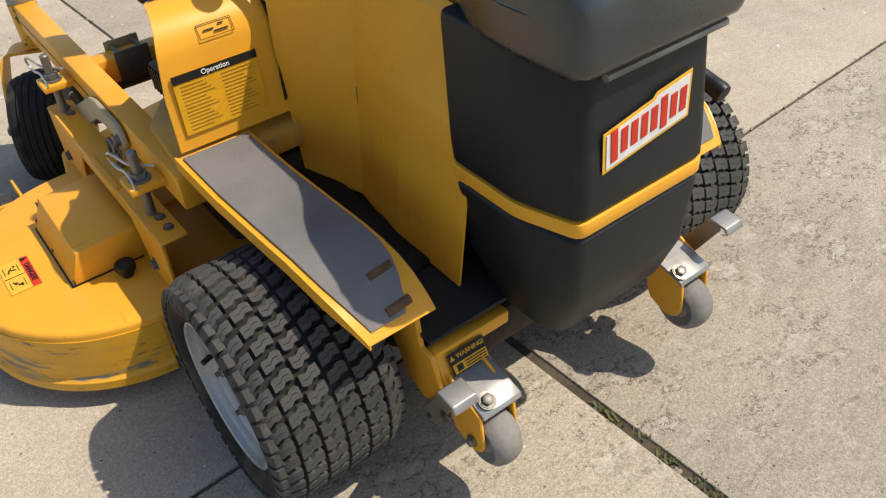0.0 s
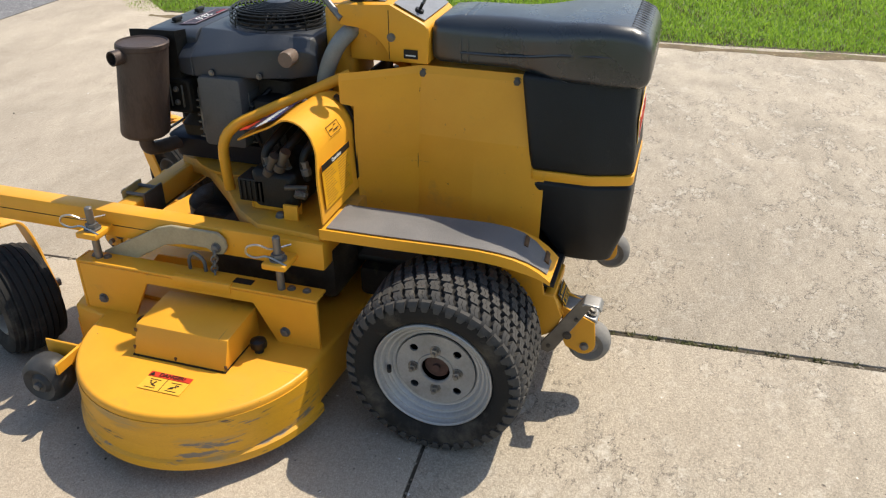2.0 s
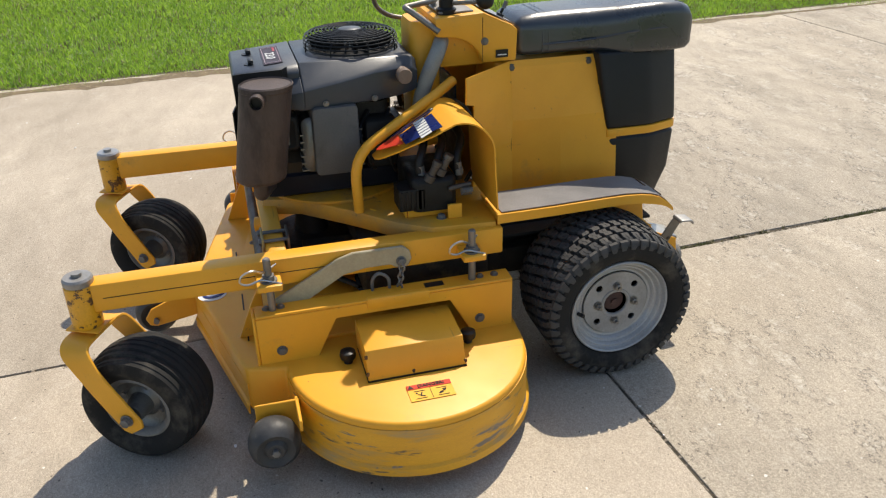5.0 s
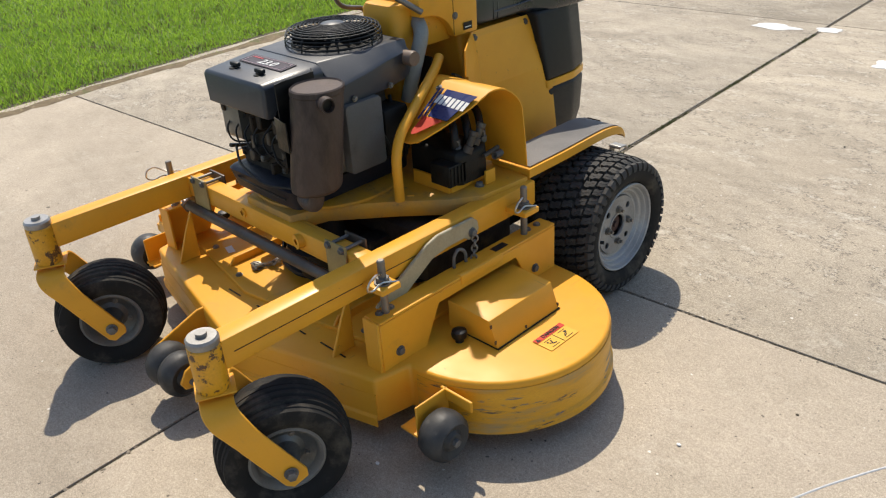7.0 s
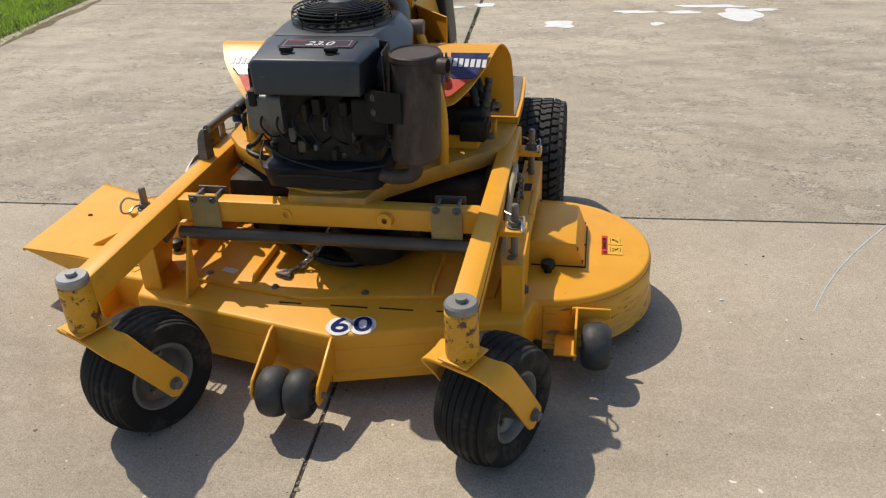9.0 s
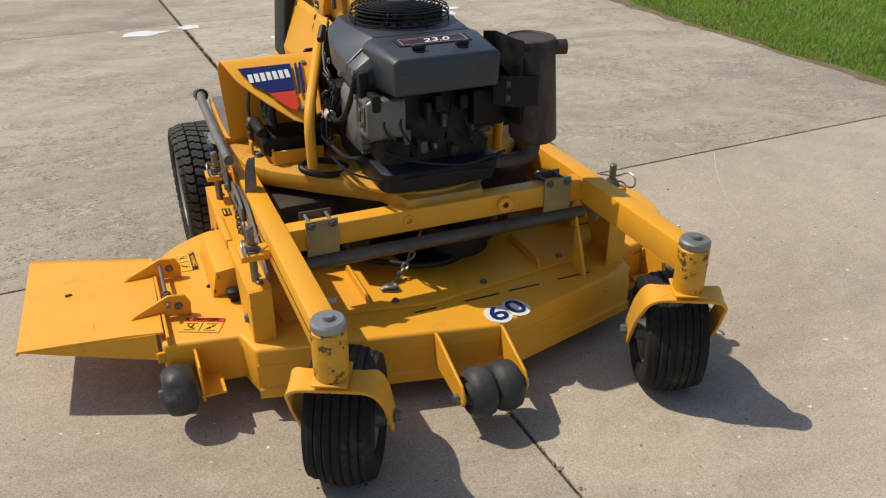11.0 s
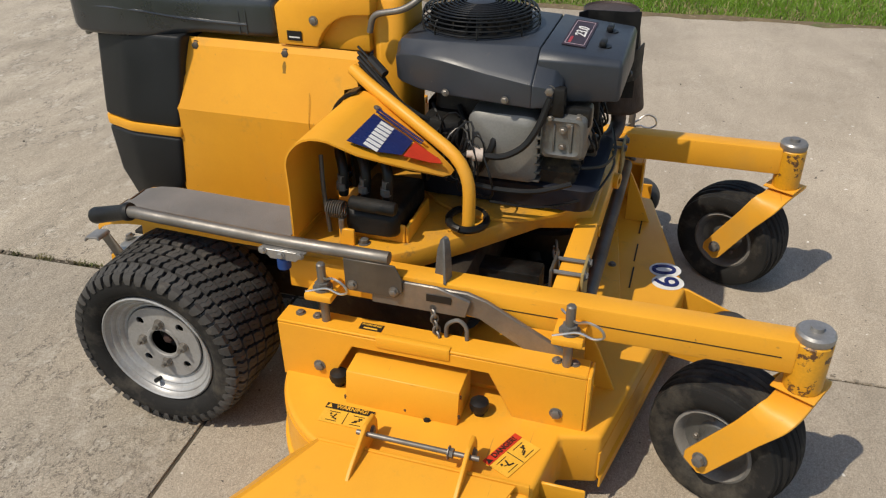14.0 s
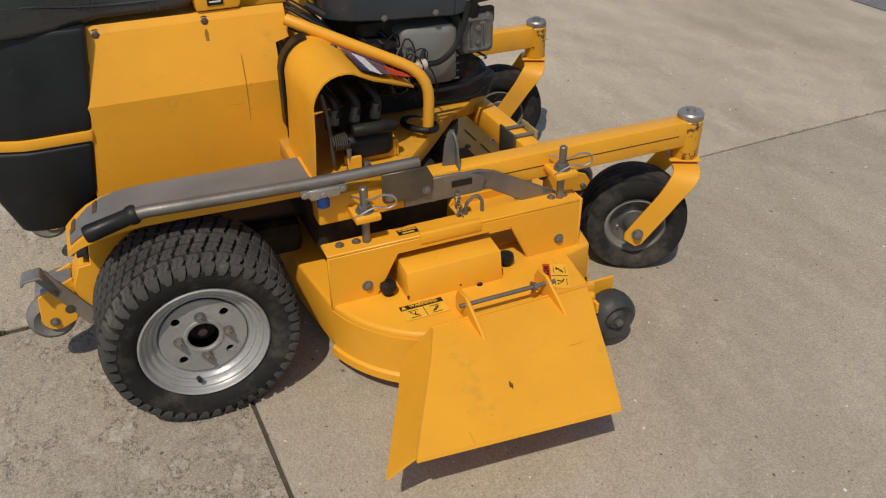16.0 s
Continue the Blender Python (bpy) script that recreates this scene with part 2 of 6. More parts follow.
def concrete(name, a, b, pit, stain, flake, grain=0.55):
    """Old slab: mottled stains, sandy grain, scars where the skin has flaked, and pits."""
    m = bpy.data.materials.new(name)
    m.use_nodes = True
    nt = m.node_tree
    p = nt.nodes["Principled BSDF"]
    v, vs = coords(nt), coords(nt, (0.75, 1.2, 1))
    big, mid, blot = noise_tex(nt, v, 0.8, 6, 0.6), noise_tex(nt, vs, 2.6, 8, 0.66), noise_tex(nt, vs, 1.25, 5, 0.62)
    sand, salt, crumb = noise_tex(nt, v, 150, 4, 0.7), noise_tex(nt, v, 380, 2), noise_tex(nt, v, 52, 5, 0.7)
    c = mixc(nt, ramp(nt, big, 0.32, 0.68), a, b)
    c = mixc(nt, ramp(nt, mid, 0.44, 0.74), c, stain)
    c = mul(nt, 0.9, c, blot, 0.36, 0.64, 0.86, 1.12)
    c = mul(nt, grain * 0.5, c, crumb, 0.36, 0.66, 0.62, 1.28)
    c = mul(nt, grain, c, sand, 0.36, 0.62, 0.52, 1.30)
    c = mul(nt, 0.45, c, salt, 0.36, 0.64, 0.45, 1.40)
    # chalky patches where the surface has dusted off
    chalk = mixc(nt, 1.0, ramp(nt, noise_tex(nt, vs, 5.5, 8, 0.72), 0.52, 0.66), ramp(nt, noise_tex(nt, v, 26, 6, 0.7), 0.42, 0.60), "MULTIPLY")
    c = mixc(nt, mixc(nt, 1.0, chalk, (flake * 0.42,) * 3, "MULTIPLY"), c, (0.64, 0.585, 0.50))
    # flaked scars: a dark broken rim round a paler floor
    zone = ramp(nt, noise_tex(nt, vs, 1.7, 6, 0.68), 0.60 - pit, 0.70 - pit)
    fl, rag = noise_tex(nt, vs, 9.5, 9, 0.74), noise_tex(nt, v, 70, 5, 0.7)
    rim = mixc(nt, 1.0, mixc(nt, 1.0, zone, band(nt, fl, 0.525, 0.540, 0.556, 0.572), "MULTIPLY"), ramp(nt, rag, 0.44, 0.54), "MULTIPLY")
    floor = mixc(nt, 1.0, zone, ramp(nt, fl, 0.55, 0.60), "MULTIPLY")
    c = mixc(nt, mixc(nt, 1.0, floor, (flake * 0.55,) * 3, "MULTIPLY"), c, mixc(nt, ramp(nt, rag, 0.40, 0.62), (0.34, 0.30, 0.24), (0.66, 0.61, 0.52)))
    c = mixc(nt, mixc(nt, 1.0, rim, (flake,) * 3, "MULTIPLY"), c, (0.145, 0.125, 0.10))
    for sc, lo, col in ((38, 0.765, (0.66, 0.62, 0.55)), (31, 0.77, (0.13, 0.11, 0.09)), (85, 0.74, (0.10, 0.085, 0.07))):
        c = mixc(nt, ramp(nt, noise_tex(nt, v, sc, 1), lo, lo + 0.02), c, col)
    nt.links.new(c, p.inputs["Base Color"])
    p.inputs["Roughness"].default_value = 0.9
    p.inputs["Specular IOR Level"].default_value = 0.25
    h = mixc(nt, 0.25, mixc(nt, 0.35, sand, crumb), mixc(nt, 1.0, rim, (-1.0, -1.0, -1.0), "MULTIPLY"), "ADD")
    bn = nd(nt, "Bump", Strength=0.6, Distance=0.005)
    nt.links.new(h, bn.inputs["Height"])
    nt.links.new(bn.outputs[0], p.inputs["Normal"])
    return m


CONC_REAR = concrete("weathered_concrete", (0.483, 0.422, 0.338), (0.428, 0.370, 0.295), 0.185, (0.285, 0.248, 0.198), 1.0)
CONC_FRONT = concrete("smooth_concrete", (0.462, 0.397, 0.318), (0.407, 0.349, 0.280), -0.04, (0.335, 0.287, 0.226), 0.5, 0.42)
ASPHALT = surf("grey_asphalt", (0.15, 0.147, 0.15), (0.21, 0.207, 0.21), 0.9, 0, 1.2, 60, 0.9, 0.05, [((0.26, 0.255, 0.25), 6, 0.54, 0.70), ((0.42, 0.41, 0.40), 75, 0.56, 0.66), ((0.045, 0.045, 0.045), 62, 0.56, 0.66)])
SOIL = surf("lawn_soil", (0.13, 0.19, 0.03), (0.09, 0.16, 0.02), 0.95, 0, 2, 50, 0.8, 0.04)
EARTH = surf("joint_dirt", (0.060, 0.050, 0.036), (0.11, 0.090, 0.063), 0.95, 0, 14, 90, 0.8, 0.04)
BLADE = surf("grass_blade", (0.150, 0.265, 0.026), (0.26, 0.36, 0.055), 0.5, 0, 1.6, 30, 0.0, 0.05, [((0.42, 0.40, 0.14), 3.5, 0.62, 0.85)])
bt = BLADE.node_tree
thin = nd(bt, "BsdfTranslucent", Color=(0.36, 0.55, 0.06, 1))
both = nd(bt, "MixShader", Fac=0.45)
bt.links.new(bt.nodes["Principled BSDF"].outputs[0], both.inputs[1])
bt.links.new(thin.outputs[0], both.inputs[2])
bt.links.new(both.outputs[0], bt.nodes["Material Output"].inputs[0])
THATCH = surf("brown_thatch", (0.20, 0.145, 0.075), (0.12, 0.088, 0.05), 0.95, 0, 9, 120, 0.9, 0.04, [((0.34, 0.27, 0.15), 30, 0.55, 0.7), ((0.10, 0.13, 0.03), 6, 0.55, 0.7)])
CRUMB = surf("joint_crumbs", (0.16, 0.13, 0.095), (0.34, 0.29, 0.22), 0.95, 0, 22, 120, 0.5, 0.04)
DRY = surf("dry_grass", (0.33, 0.27, 0.13), (0.22, 0.19, 0.08), 0.8, 0, 5, 40, 0.0, 0.05)
WEED = surf("joint_weed", (0.085, 0.105, 0.022), (0.18, 0.145, 0.060), 0.7, 0, 16, 40, 0.0, 0.05)
BRICK = surf("red_brown_brick", (0.20, 0.085, 0.055), (0.27, 0.125, 0.085), 0.85, 0, 9, 120, 0.5, 0.05, [((0.1, 0.06, 0.05), 12, 0.55, 0.8)], rand=0.35)
MORTAR = surf("grey_mortar", (0.42, 0.38, 0.33), (0.33, 0.3, 0.26), 0.9, 0, 9, 120, 0.5, 0.05)
PAINT = surf("white_paint_spill", (0.80, 0.79, 0.76), (0.70, 0.69, 0.66), 0.6, 0, 12, 90, 0.2, 0.05)


# ---- mesh helpers ----
def finish(bm, smooth=38):
    bmesh.ops.remove_doubles(bm, verts=bm.verts, dist=1e-5)
    bmesh.ops.recalc_face_normals(bm, faces=bm.faces)
    for f in bm.faces:
        f.smooth = True
    for e in bm.edges:
        e.smooth = len(e.link_faces) == 2 and e.calc_face_angle(3.2) < radians(smooth)


def part(name, bm, material, parent=None, label="", bev=0.0, seg=2, smooth=38):
    """One mesh object out of a bmesh."""
    if bev:
        bmesh.ops.remove_doubles(bm, verts=bm.verts, dist=1e-5)
        bmesh.ops.recalc_face_normals(bm, faces=bm.faces)
        edges = [e for e in bm.edges if len(e.link_faces) == 2 and e.calc_face_angle(0) > radians(28)]
        bmesh.ops.bevel(bm, geom=edges, offset=bev, segments=seg, profile=0.5, affect="EDGES", clamp_overlap=True)
    finish(bm, smooth)
    me = bpy.data.meshes.new(name)
    bm.to_mesh(me)
    bm.free()
    me.materials.append(material)
    ob = new(name, me)
    if parent:
        ob.parent = parent
    if label:
        tagged(ob, label)
    return ob


def at_axis(axis, u, v, w):
    return {"x": Vector((w, u, v)), "y": Vector((u, w, v)), "z": Vector((u, v, w))}[axis]


def prism(bm, pts, axis, a, b):
    """A polygon (two coordinates a point) pushed from a to b along an axis."""
    lo, hi = ([bm.verts.new(at_axis(axis, u, v, w)) for u, v in pts] for w in (a, b))
    bm.faces.new(lo), bm.faces.new(hi)
    for i in range(len(pts)):
        j = (i + 1) % len(pts)
        bm.faces.new((lo[i], lo[j], hi[j], hi[i]))
    return bm


def B(*boxes):
    """A bmesh of boxes: (x0, x1, y0, y1, z0, z1) each."""
    bm = bmesh.new()
    for x0, x1, y0, y1, z0, z1 in boxes:
        prism(bm, [(x0, y0), (x1, y0), (x1, y1), (x0, y1)], "z", z0, z1)
    return bm


def P(pts, axis, a, b):
    return prism(bmesh.new(), pts, axis, a, b)


def plate(bm, outer, holes, axis, a, b):
    """A flat plate with holes, between a and b along an axis."""
    tmp = bmesh.new()
    loops = []
    for loop in (outer, *holes):
        vs = [tmp.verts.new((u, v, 0)) for u, v in loop]
        loops.append(vs)
        for i in range(len(vs)):
            tmp.edges.new((vs[i], vs[(i + 1) % len(vs)]))
    bmesh.ops.triangle_fill(tmp, use_beauty=True, use_dissolve=False, edges=tmp.edges[:])
    tmp.verts.index_update()
    for w in (a, b):
        vs = [bm.verts.new(at_axis(axis, v.co.x, v.co.y, w)) for v in tmp.verts]
        for f in tmp.faces:
            bm.faces.new([vs[v.index] for v in f.verts])
    for loop in loops:
        lo, hi = ([bm.verts.new(at_axis(axis, v.co.x, v.co.y, w)) for v in loop] for w in (a, b))
        for i in range(len(loop)):
            j = (i + 1) % len(loop)
            bm.faces.new((lo[i], lo[j], hi[j], hi[i]))
    tmp.free()
    return bm


def circle(cx, cy, r, n=16, ph=0.0):
    return [(cx + r * math.cos(ph + 2 * math.pi * i / n), cy + r * math.sin(ph + 2 * math.pi * i / n)) for i in range(n)]


def arc(cx, cy, r, a0, a1, n=16, ry=None):
    return [(cx + r * math.cos(radians(a0 + (a1 - a0) * i / n)), cy + (ry or r) * math.sin(radians(a0 + (a1 - a0) * i / n))) for i in range(n + 1)]


def rounded(pts, r, n=5):
    """A path with its inner corners rounded."""
    pts = [Vector(p) for p in pts]
    out = [pts[0]]
    for i in range(1, len(pts) - 1):
        p, a, b = pts[i], pts[i - 1] - pts[i], pts[i + 1] - pts[i]
        d = min(r, a.length * 0.48, b.length * 0.48)
        p0, p1 = p + a.normalized() * d, p + b.normalized() * d
        out += [p0.lerp(p, t).lerp(p.lerp(p1, t), t) for t in (k / n for k in range(n + 1))]
    return out + [pts[-1]]


def rod(bm, pts, r, n=10, fillet=0.0, flat=1.0):
    """A round bar swept along a path."""
    pts = rounded(pts, fillet) if fillet else [Vector(p) for p in pts]
    up, rings = None, []
    for i, p in enumerate(pts):
        d = (pts[min(i + 1, len(pts) - 1)] - pts[max(i - 1, 0)]).normalized()
        if up is None:
            up = d.orthogonal().normalized()
        up = (up - d * up.dot(d)).normalized()
        side = d.cross(up)
        rings.append([bm.verts.new(p + (up * math.cos(a) + side * math.sin(a) * flat) * r) for a in (2 * math.pi * k / n for k in range(n))])
    for r0, r1 in zip(rings, rings[1:]):
        for k in range(n):
            bm.faces.new((r0[k], r0[(k + 1) % n], r1[(k + 1) % n], r1[k]))
    bm.faces.new(rings[0]), bm.faces.new(rings[-1])
    return bm


def R(pts, r, n=10, fillet=0.0, flat=1.0):
    return rod(bmesh.new(), pts, r, n, fillet, flat)


def turn_to(p, d):
    """A matrix that puts local z along d at p."""
    return Matrix.Translation(p) @ Vector(d).to_track_quat("Z", "Y").to_matrix().to_4x4()


def lathe(bm, prof, m, n=24):
    """A profile of (radius, height) turned round local z, placed by m."""
    rings = []
    for r, h in prof:
        if r < 1e-6:
            rings.append([bm.verts.new(m @ Vector((0, 0, h)))])
        else:
            rings.append([bm.verts.new(m @ Vector((r * math.cos(2 * math.pi * k / n), r * math.sin(2 * math.pi * k / n), h))) for k in range(n)])
    for a, b in zip(rings, rings[1:]):
        for k in range(n):
            q = [a[k % len(a)], a[(k + 1) % len(a)], b[(k + 1) % len(b)], b[k % len(b)]]
            q = list(dict.fromkeys(q))
            if len(q) > 2:
                bm.faces.new(q)
    return bm


def bolt(bm, p, d, r=0.009, h=0.007):
    """A hexagon head on a washer, pointing along d."""
    m = turn_to(p, d)
    lathe(bm, [(0, 0), (r * 1.35, 0), (r * 1.35, 0.002), (0, 0.002)], m, 14)
    lathe(bm, [(0, 0.002), (r, 0.002), (r, h), (r * 0.8, h + 0.001), (0, h + 0.001)], m, 6)
    return bm


def loft(bm, rings, caps=True):
    vs = [[bm.verts.new(p) for p in ring] for ring in rings]
    for a, b in zip(vs, vs[1:]):
        for k in range(len(a)):
            bm.faces.new((a[k], a[(k + 1) % len(a)], b[(k + 1) % len(a)], b[k]))
    if caps:
        bm.faces.new(vs[0]), bm.faces.new(vs[-1])
    return bm


def rrect(x0, x1, y0, y1, r, n=4):
    """A rectangle with round corners; r may be one radius or four (lower left, lower right, upper right, upper left)."""
    r = [r] * 4 if isinstance(r, (int, float)) else r
    out = []
    for cx, cy, rr, a in ((x0 + r[0], y0 + r[0], r[0], 180), (x1 - r[1], y0 + r[1], r[1], 270), (x1 - r[2], y1 - r[2], r[2], 0), (x0 + r[3], y1 - r[3], r[3], 90)):
        out += arc(cx, cy, rr, a, a + 90, n)
    return out


def sheet(bm, rows, thick):
    """A grid of points made into a sheet of some thickness."""
    vs = [[bm.verts.new(p) for p in row] for row in rows]
    fs = [bm.faces.new((vs[i][j], vs[i][j + 1], vs[i + 1][j + 1], vs[i + 1][j])) for i in range(len(rows) - 1) for j in range(len(rows[0]) - 1)]
    bmesh.ops.recalc_face_normals(bm, faces=fs)
    bmesh.ops.solidify(bm, geom=fs, thickness=thick)
    return bm


def letters(name, text, size, m, material, parent, label="", depth=0.0006, shear=0.0, wide=1.0, offs=0.0):
    """Words in the built-in font as a thin mesh."""
    cu = bpy.data.curves.new(name, "FONT")
    cu.body, cu.size, cu.extrude, cu.align_x, cu.align_y, cu.shear = text, size, depth, "CENTER", "CENTER", shear
    cu.offset = offs or size * 0.012
    tmp = new(name, cu)
    me = bpy.data.meshes.new_from_object(tmp.evaluated_get(bpy.context.evaluated_depsgraph_get()))
    bpy.data.objects.remove(tmp)
    me.materials.clear()
    me.materials.append(material)
    me.transform(m @ Matrix.Diagonal((wide, 1, 1, 1)))
    ob = new(name, me)
    ob.parent = parent
    if label:
        tagged(ob, label)
    return ob


def decal(name, m, w, h, material, parent, label="", lift=0.0015, pts=None):
    """A thin printed film lying in the plane of m."""
    bm = P(pts or [(-w / 2, -h / 2), (w / 2, -h / 2), (w / 2, h / 2), (-w / 2, h / 2)], "z", lift - 0.0010, lift)
    bm.transform(m)
    return part(name, bm, material, parent, label)


def facing(p, right, up):
    """A frame at p whose local x runs to the right and local y up, as one reads it."""
    x = Vector(right).normalized()
    z = x.cross(Vector(up)).normalized()
    y = z.cross(x)
    return Matrix(((x.x, y.x, z.x, p[0]), (x.y, y.y, z.y, p[1]), (x.z, y.z, z.z, p[2]), (0, 0, 0, 1)))


def thing(name, label, category, group="", kind="", at=(0, 0, 0)):
    ob = new(name)
    ob.empty_display_size = 0.1
    ob.location = at
    return tagged(ob, label, category, group, kind)


# ---- ground ----
SKEW = Matrix.Rotation(0.049, 4, "Z")


def skew(bm):
    bm.transform(SKEW)
    return bm


tagged(part("ground", B((-400, 400, -400, 400, -0.45, -0.14)), SOIL), "green lawn and soil reaching to the horizon", "ground", kind="structure")
tagged(part("road", skew(B((-120, 120, 3.92, 9.8, -0.14, -0.030))), ASPHALT), "worn grey asphalt road with pale loose stones", "road", kind="structure")
bed = skew(P([(-3.28, -24), (3.30, -24), (3.30, 2.95), (4.27, 3.91), (-6, 3.91), (-6, 3.4), (-3.28, 3.0)], "z", -0.14, -0.006))
driveway = tagged(part("driveway", bed, EARTH), "pale weathered concrete driveway of large slabs with weedy joints", "driveway", kind="structure")
ROWS_V = [-17.6, -14.09, -10.58, -7.07, -3.56, -0.052, 3.88]
for i in range(6):
    for u0, u1 in ((-3.24, 0.012), (0.012, 3.24)):
        v0, v1 = ROWS_V[i], ROWS_V[i + 1]
        g, gj = 0.0045, 0.011
        ga, gb = (gj, g) if u0 > 0 else (g, gj)
        pts = [(u0 + ga, v0 + g), (u1 - gb, v0 + g), (u1 - gb, v1 - g), (u0 + ga, v1 - g)]
        if i == 5:
            pts = [(u0 + g, v0 + g), (u1 - g, v0 + g), (u1 - g, 2.9), (u1 + 0.96, v1), (u0 + g, v1)] if u0 > 0 else [(u0 + g, v0 + g), (u1 - g, v0 + g), (u1 - g, v1), (u0 - 2.2, v1), (u0 - 2.2, 3.4), (u0 + g, 3.0)]
        part("slab", skew(P(pts, "z", -0.012, 0.0)), CONC_FRONT if i == 5 else CONC_REAR, driveway, bev=0.004, seg=2)


def lawn_patch(name, x0, x1, y0, y1, count, label, seed, edge_x):
    """Many single blades in one mesh, thinner and drier towards the concrete edge."""
    rnd = np.random.default_rng(seed)
    t = rnd.random(count) ** 1.7
    x = x0 + (x1 - x0) * t if edge_x == x0 else x1 - (x1 - x0) * t
    y = y0 + (y1 - y0) * rnd.random(count)
    keep = (x < edge_x) if edge_x == x1 else ((y < 2.95) | (x - edge_x > (y - 2.95) * 1.05)) & (y < 3.86)
    bare = 0.5 + 0.5 * np.sin(y * 3.1 + seed) * np.sin(y * 1.3 + 2.0 * np.sin(y * 0.7))
    keep &= rnd.random(count) < np.clip((np.abs(x - edge_x) - 0.03 * bare) / (0.04 + 0.12 * bare), 0.38, 1.0)
    x, y = x[keep], y[keep]
    n = len(x)
    patchy = np.sin(x * 2.1 + 3 * np.sin(y * 1.3)) * 0.5 + 0.5
    d = np.minimum(np.abs(x - edge_x) / 0.35, 1)
    x = x + 0.05 * np.sin(y * 5.3) * np.sin(y * 2.1 + 1)
    h = (0.018 + 0.034 * rnd.random(n) ** 1.5) * (0.40 + 0.60 * d) * (0.8 + 0.35 * patchy)
    a, lean = rnd.random(n) * 6.283, h * (0.2 + 0.7 * rnd.random(n))
    b, w = rnd.random(n) * 6.283, 0.0022 + 0.0028 * rnd.random(n)
    w *= 1 + 0.5 * t[keep]
    z0 = np.full(n, -0.02)
    dx, dy = np.cos(b) * w, np.sin(b) * w
    ex, ey = np.cos(a) * lean, np.sin(a) * lean
    p = np.stack([np.stack([x - dx, y - dy, z0], 1), np.stack([x + dx, y + dy, z0], 1), np.stack([x + ex * 0.35 + dx * 0.7, y + ey * 0.35 + dy * 0.7, z0 + h * 0.6], 1),
                  np.stack([x + ex * 0.35 - dx * 0.7, y + ey * 0.35 - dy * 0.7, z0 + h * 0.6], 1), np.stack([x + ex, y + ey, z0 + h], 1)], 1).reshape(-1, 3)
    base = np.arange(n)[:, None] * 5
    q = np.concatenate([base + np.array([0, 1, 2, 3])], 1)
    tr = base + np.array([3, 2, 4])
    me = bpy.data.meshes.new(name)
    me.from_pydata((p @ np.array(SKEW.to_3x3()).T).tolist(), [], q.tolist() + tr.tolist())
    dry = rnd.random(n) < 0.07 + 0.16 * (np.sin(x * 7.3 + 2 * np.sin(y * 4.1)) * np.sin(y * 6.1 + x * 2.2) > 0.35) + 0.70 * np.exp(-np.abs(x - edge_x) / 0.16)
    me.materials.append(BLADE), me.materials.append(DRY)
    me.polygons.foreach_set("material_index", np.concatenate([dry, dry]).astype(np.int32))
    return tagged(new(name, me), label, "grass", kind="stuff")


def thatch(x0, y0, y1, out, seed):
    """Ragged strip of bare soil and dead grass along a slab edge."""
    n = 130
    inner, outer = [], []
    for k in range(n + 1):
        y = y0 + (y1 - y0) * k / n
        a = noise.noise(Vector((y * 2.3, seed, 0))) * 0.5 + noise.noise(Vector((y * 9.0, seed, 3))) * 0.5
        b = noise.noise(Vector((y * 1.7, seed, 7))) * 0.6 + noise.noise(Vector((y * 7.0, seed, 9))) * 0.4
        inner.append((x0 - out * (0.0 + 0.10 * max(0.0, a) + 0.02 * a), y))
        outer.append((x0 + out * (0.055 + 0.10 * b), y))
    bm = bmesh.new()
    for k in range(n):
        q = [(*inner[k], 0.0006), (*inner[k + 1], 0.0006), (*outer[k + 1], 0.0050), (*outer[k], 0.0050)]
        bm.faces.new([bm.verts.new(v) for v in q])
    bm.transform(SKEW)
    return tagged(part("lawn_edge", bm, THATCH), "ragged brown thatch and bare soil along the concrete edge", "soil", kind="structure")


def dirt(name, u, v, du, dv, count, seed, spread=0.006):
    """Crumbs of dirt and broken concrete lying along a joint."""
    rnd = random.Random(seed)
    bm = bmesh.new()
    for _ in range(count):
        k = rnd.random()
        if noise.noise(Vector((k * (abs(du) + abs(dv)) * 2.2, seed, 0.5))) < rnd.uniform(-0.5, 0.25):
            continue
        r = 0.0022 + 0.0055 * rnd.random() ** 3
        p = (u + du * k + rnd.gauss(0, spread), v + dv * k + rnd.gauss(0, spread), -0.006 + 0.005 * rnd.random())
        bmesh.ops.create_icosphere(bm, subdivisions=1, radius=r, matrix=Matrix.Translation(p) @ Matrix.Rotation(rnd.random() * 6, 4, "Z") @ Matrix.Diagonal((1.4, 0.9, 0.7, 1)))
    bm.transform(SKEW)
    me = bpy.data.meshes.new(name)
    bm.to_mesh(me)
    bm.free()
    me.materials.append(CRUMB)
    return tagged(new(name, me), "dirt and concrete crumbs along a slab joint", "dirt", kind="stuff")


dirt("joint_dirt", 0.008, -3.5, 0, 3.2, 520, 31)
dirt("joint_dirt", 0.008, -0.05, 0, 3.7, 420, 32)
dirt("joint_dirt", -3.15, -0.048, 6.3, 0, 700, 33)
dirt("joint_dirt", -3.15, -3.56, 6.3, 0, 350, 34)
thatch(3.10, -7.5, 2.95, 1, 2.5)
thatch(-3.22, -7.0, 3.0, -1, 8.5)
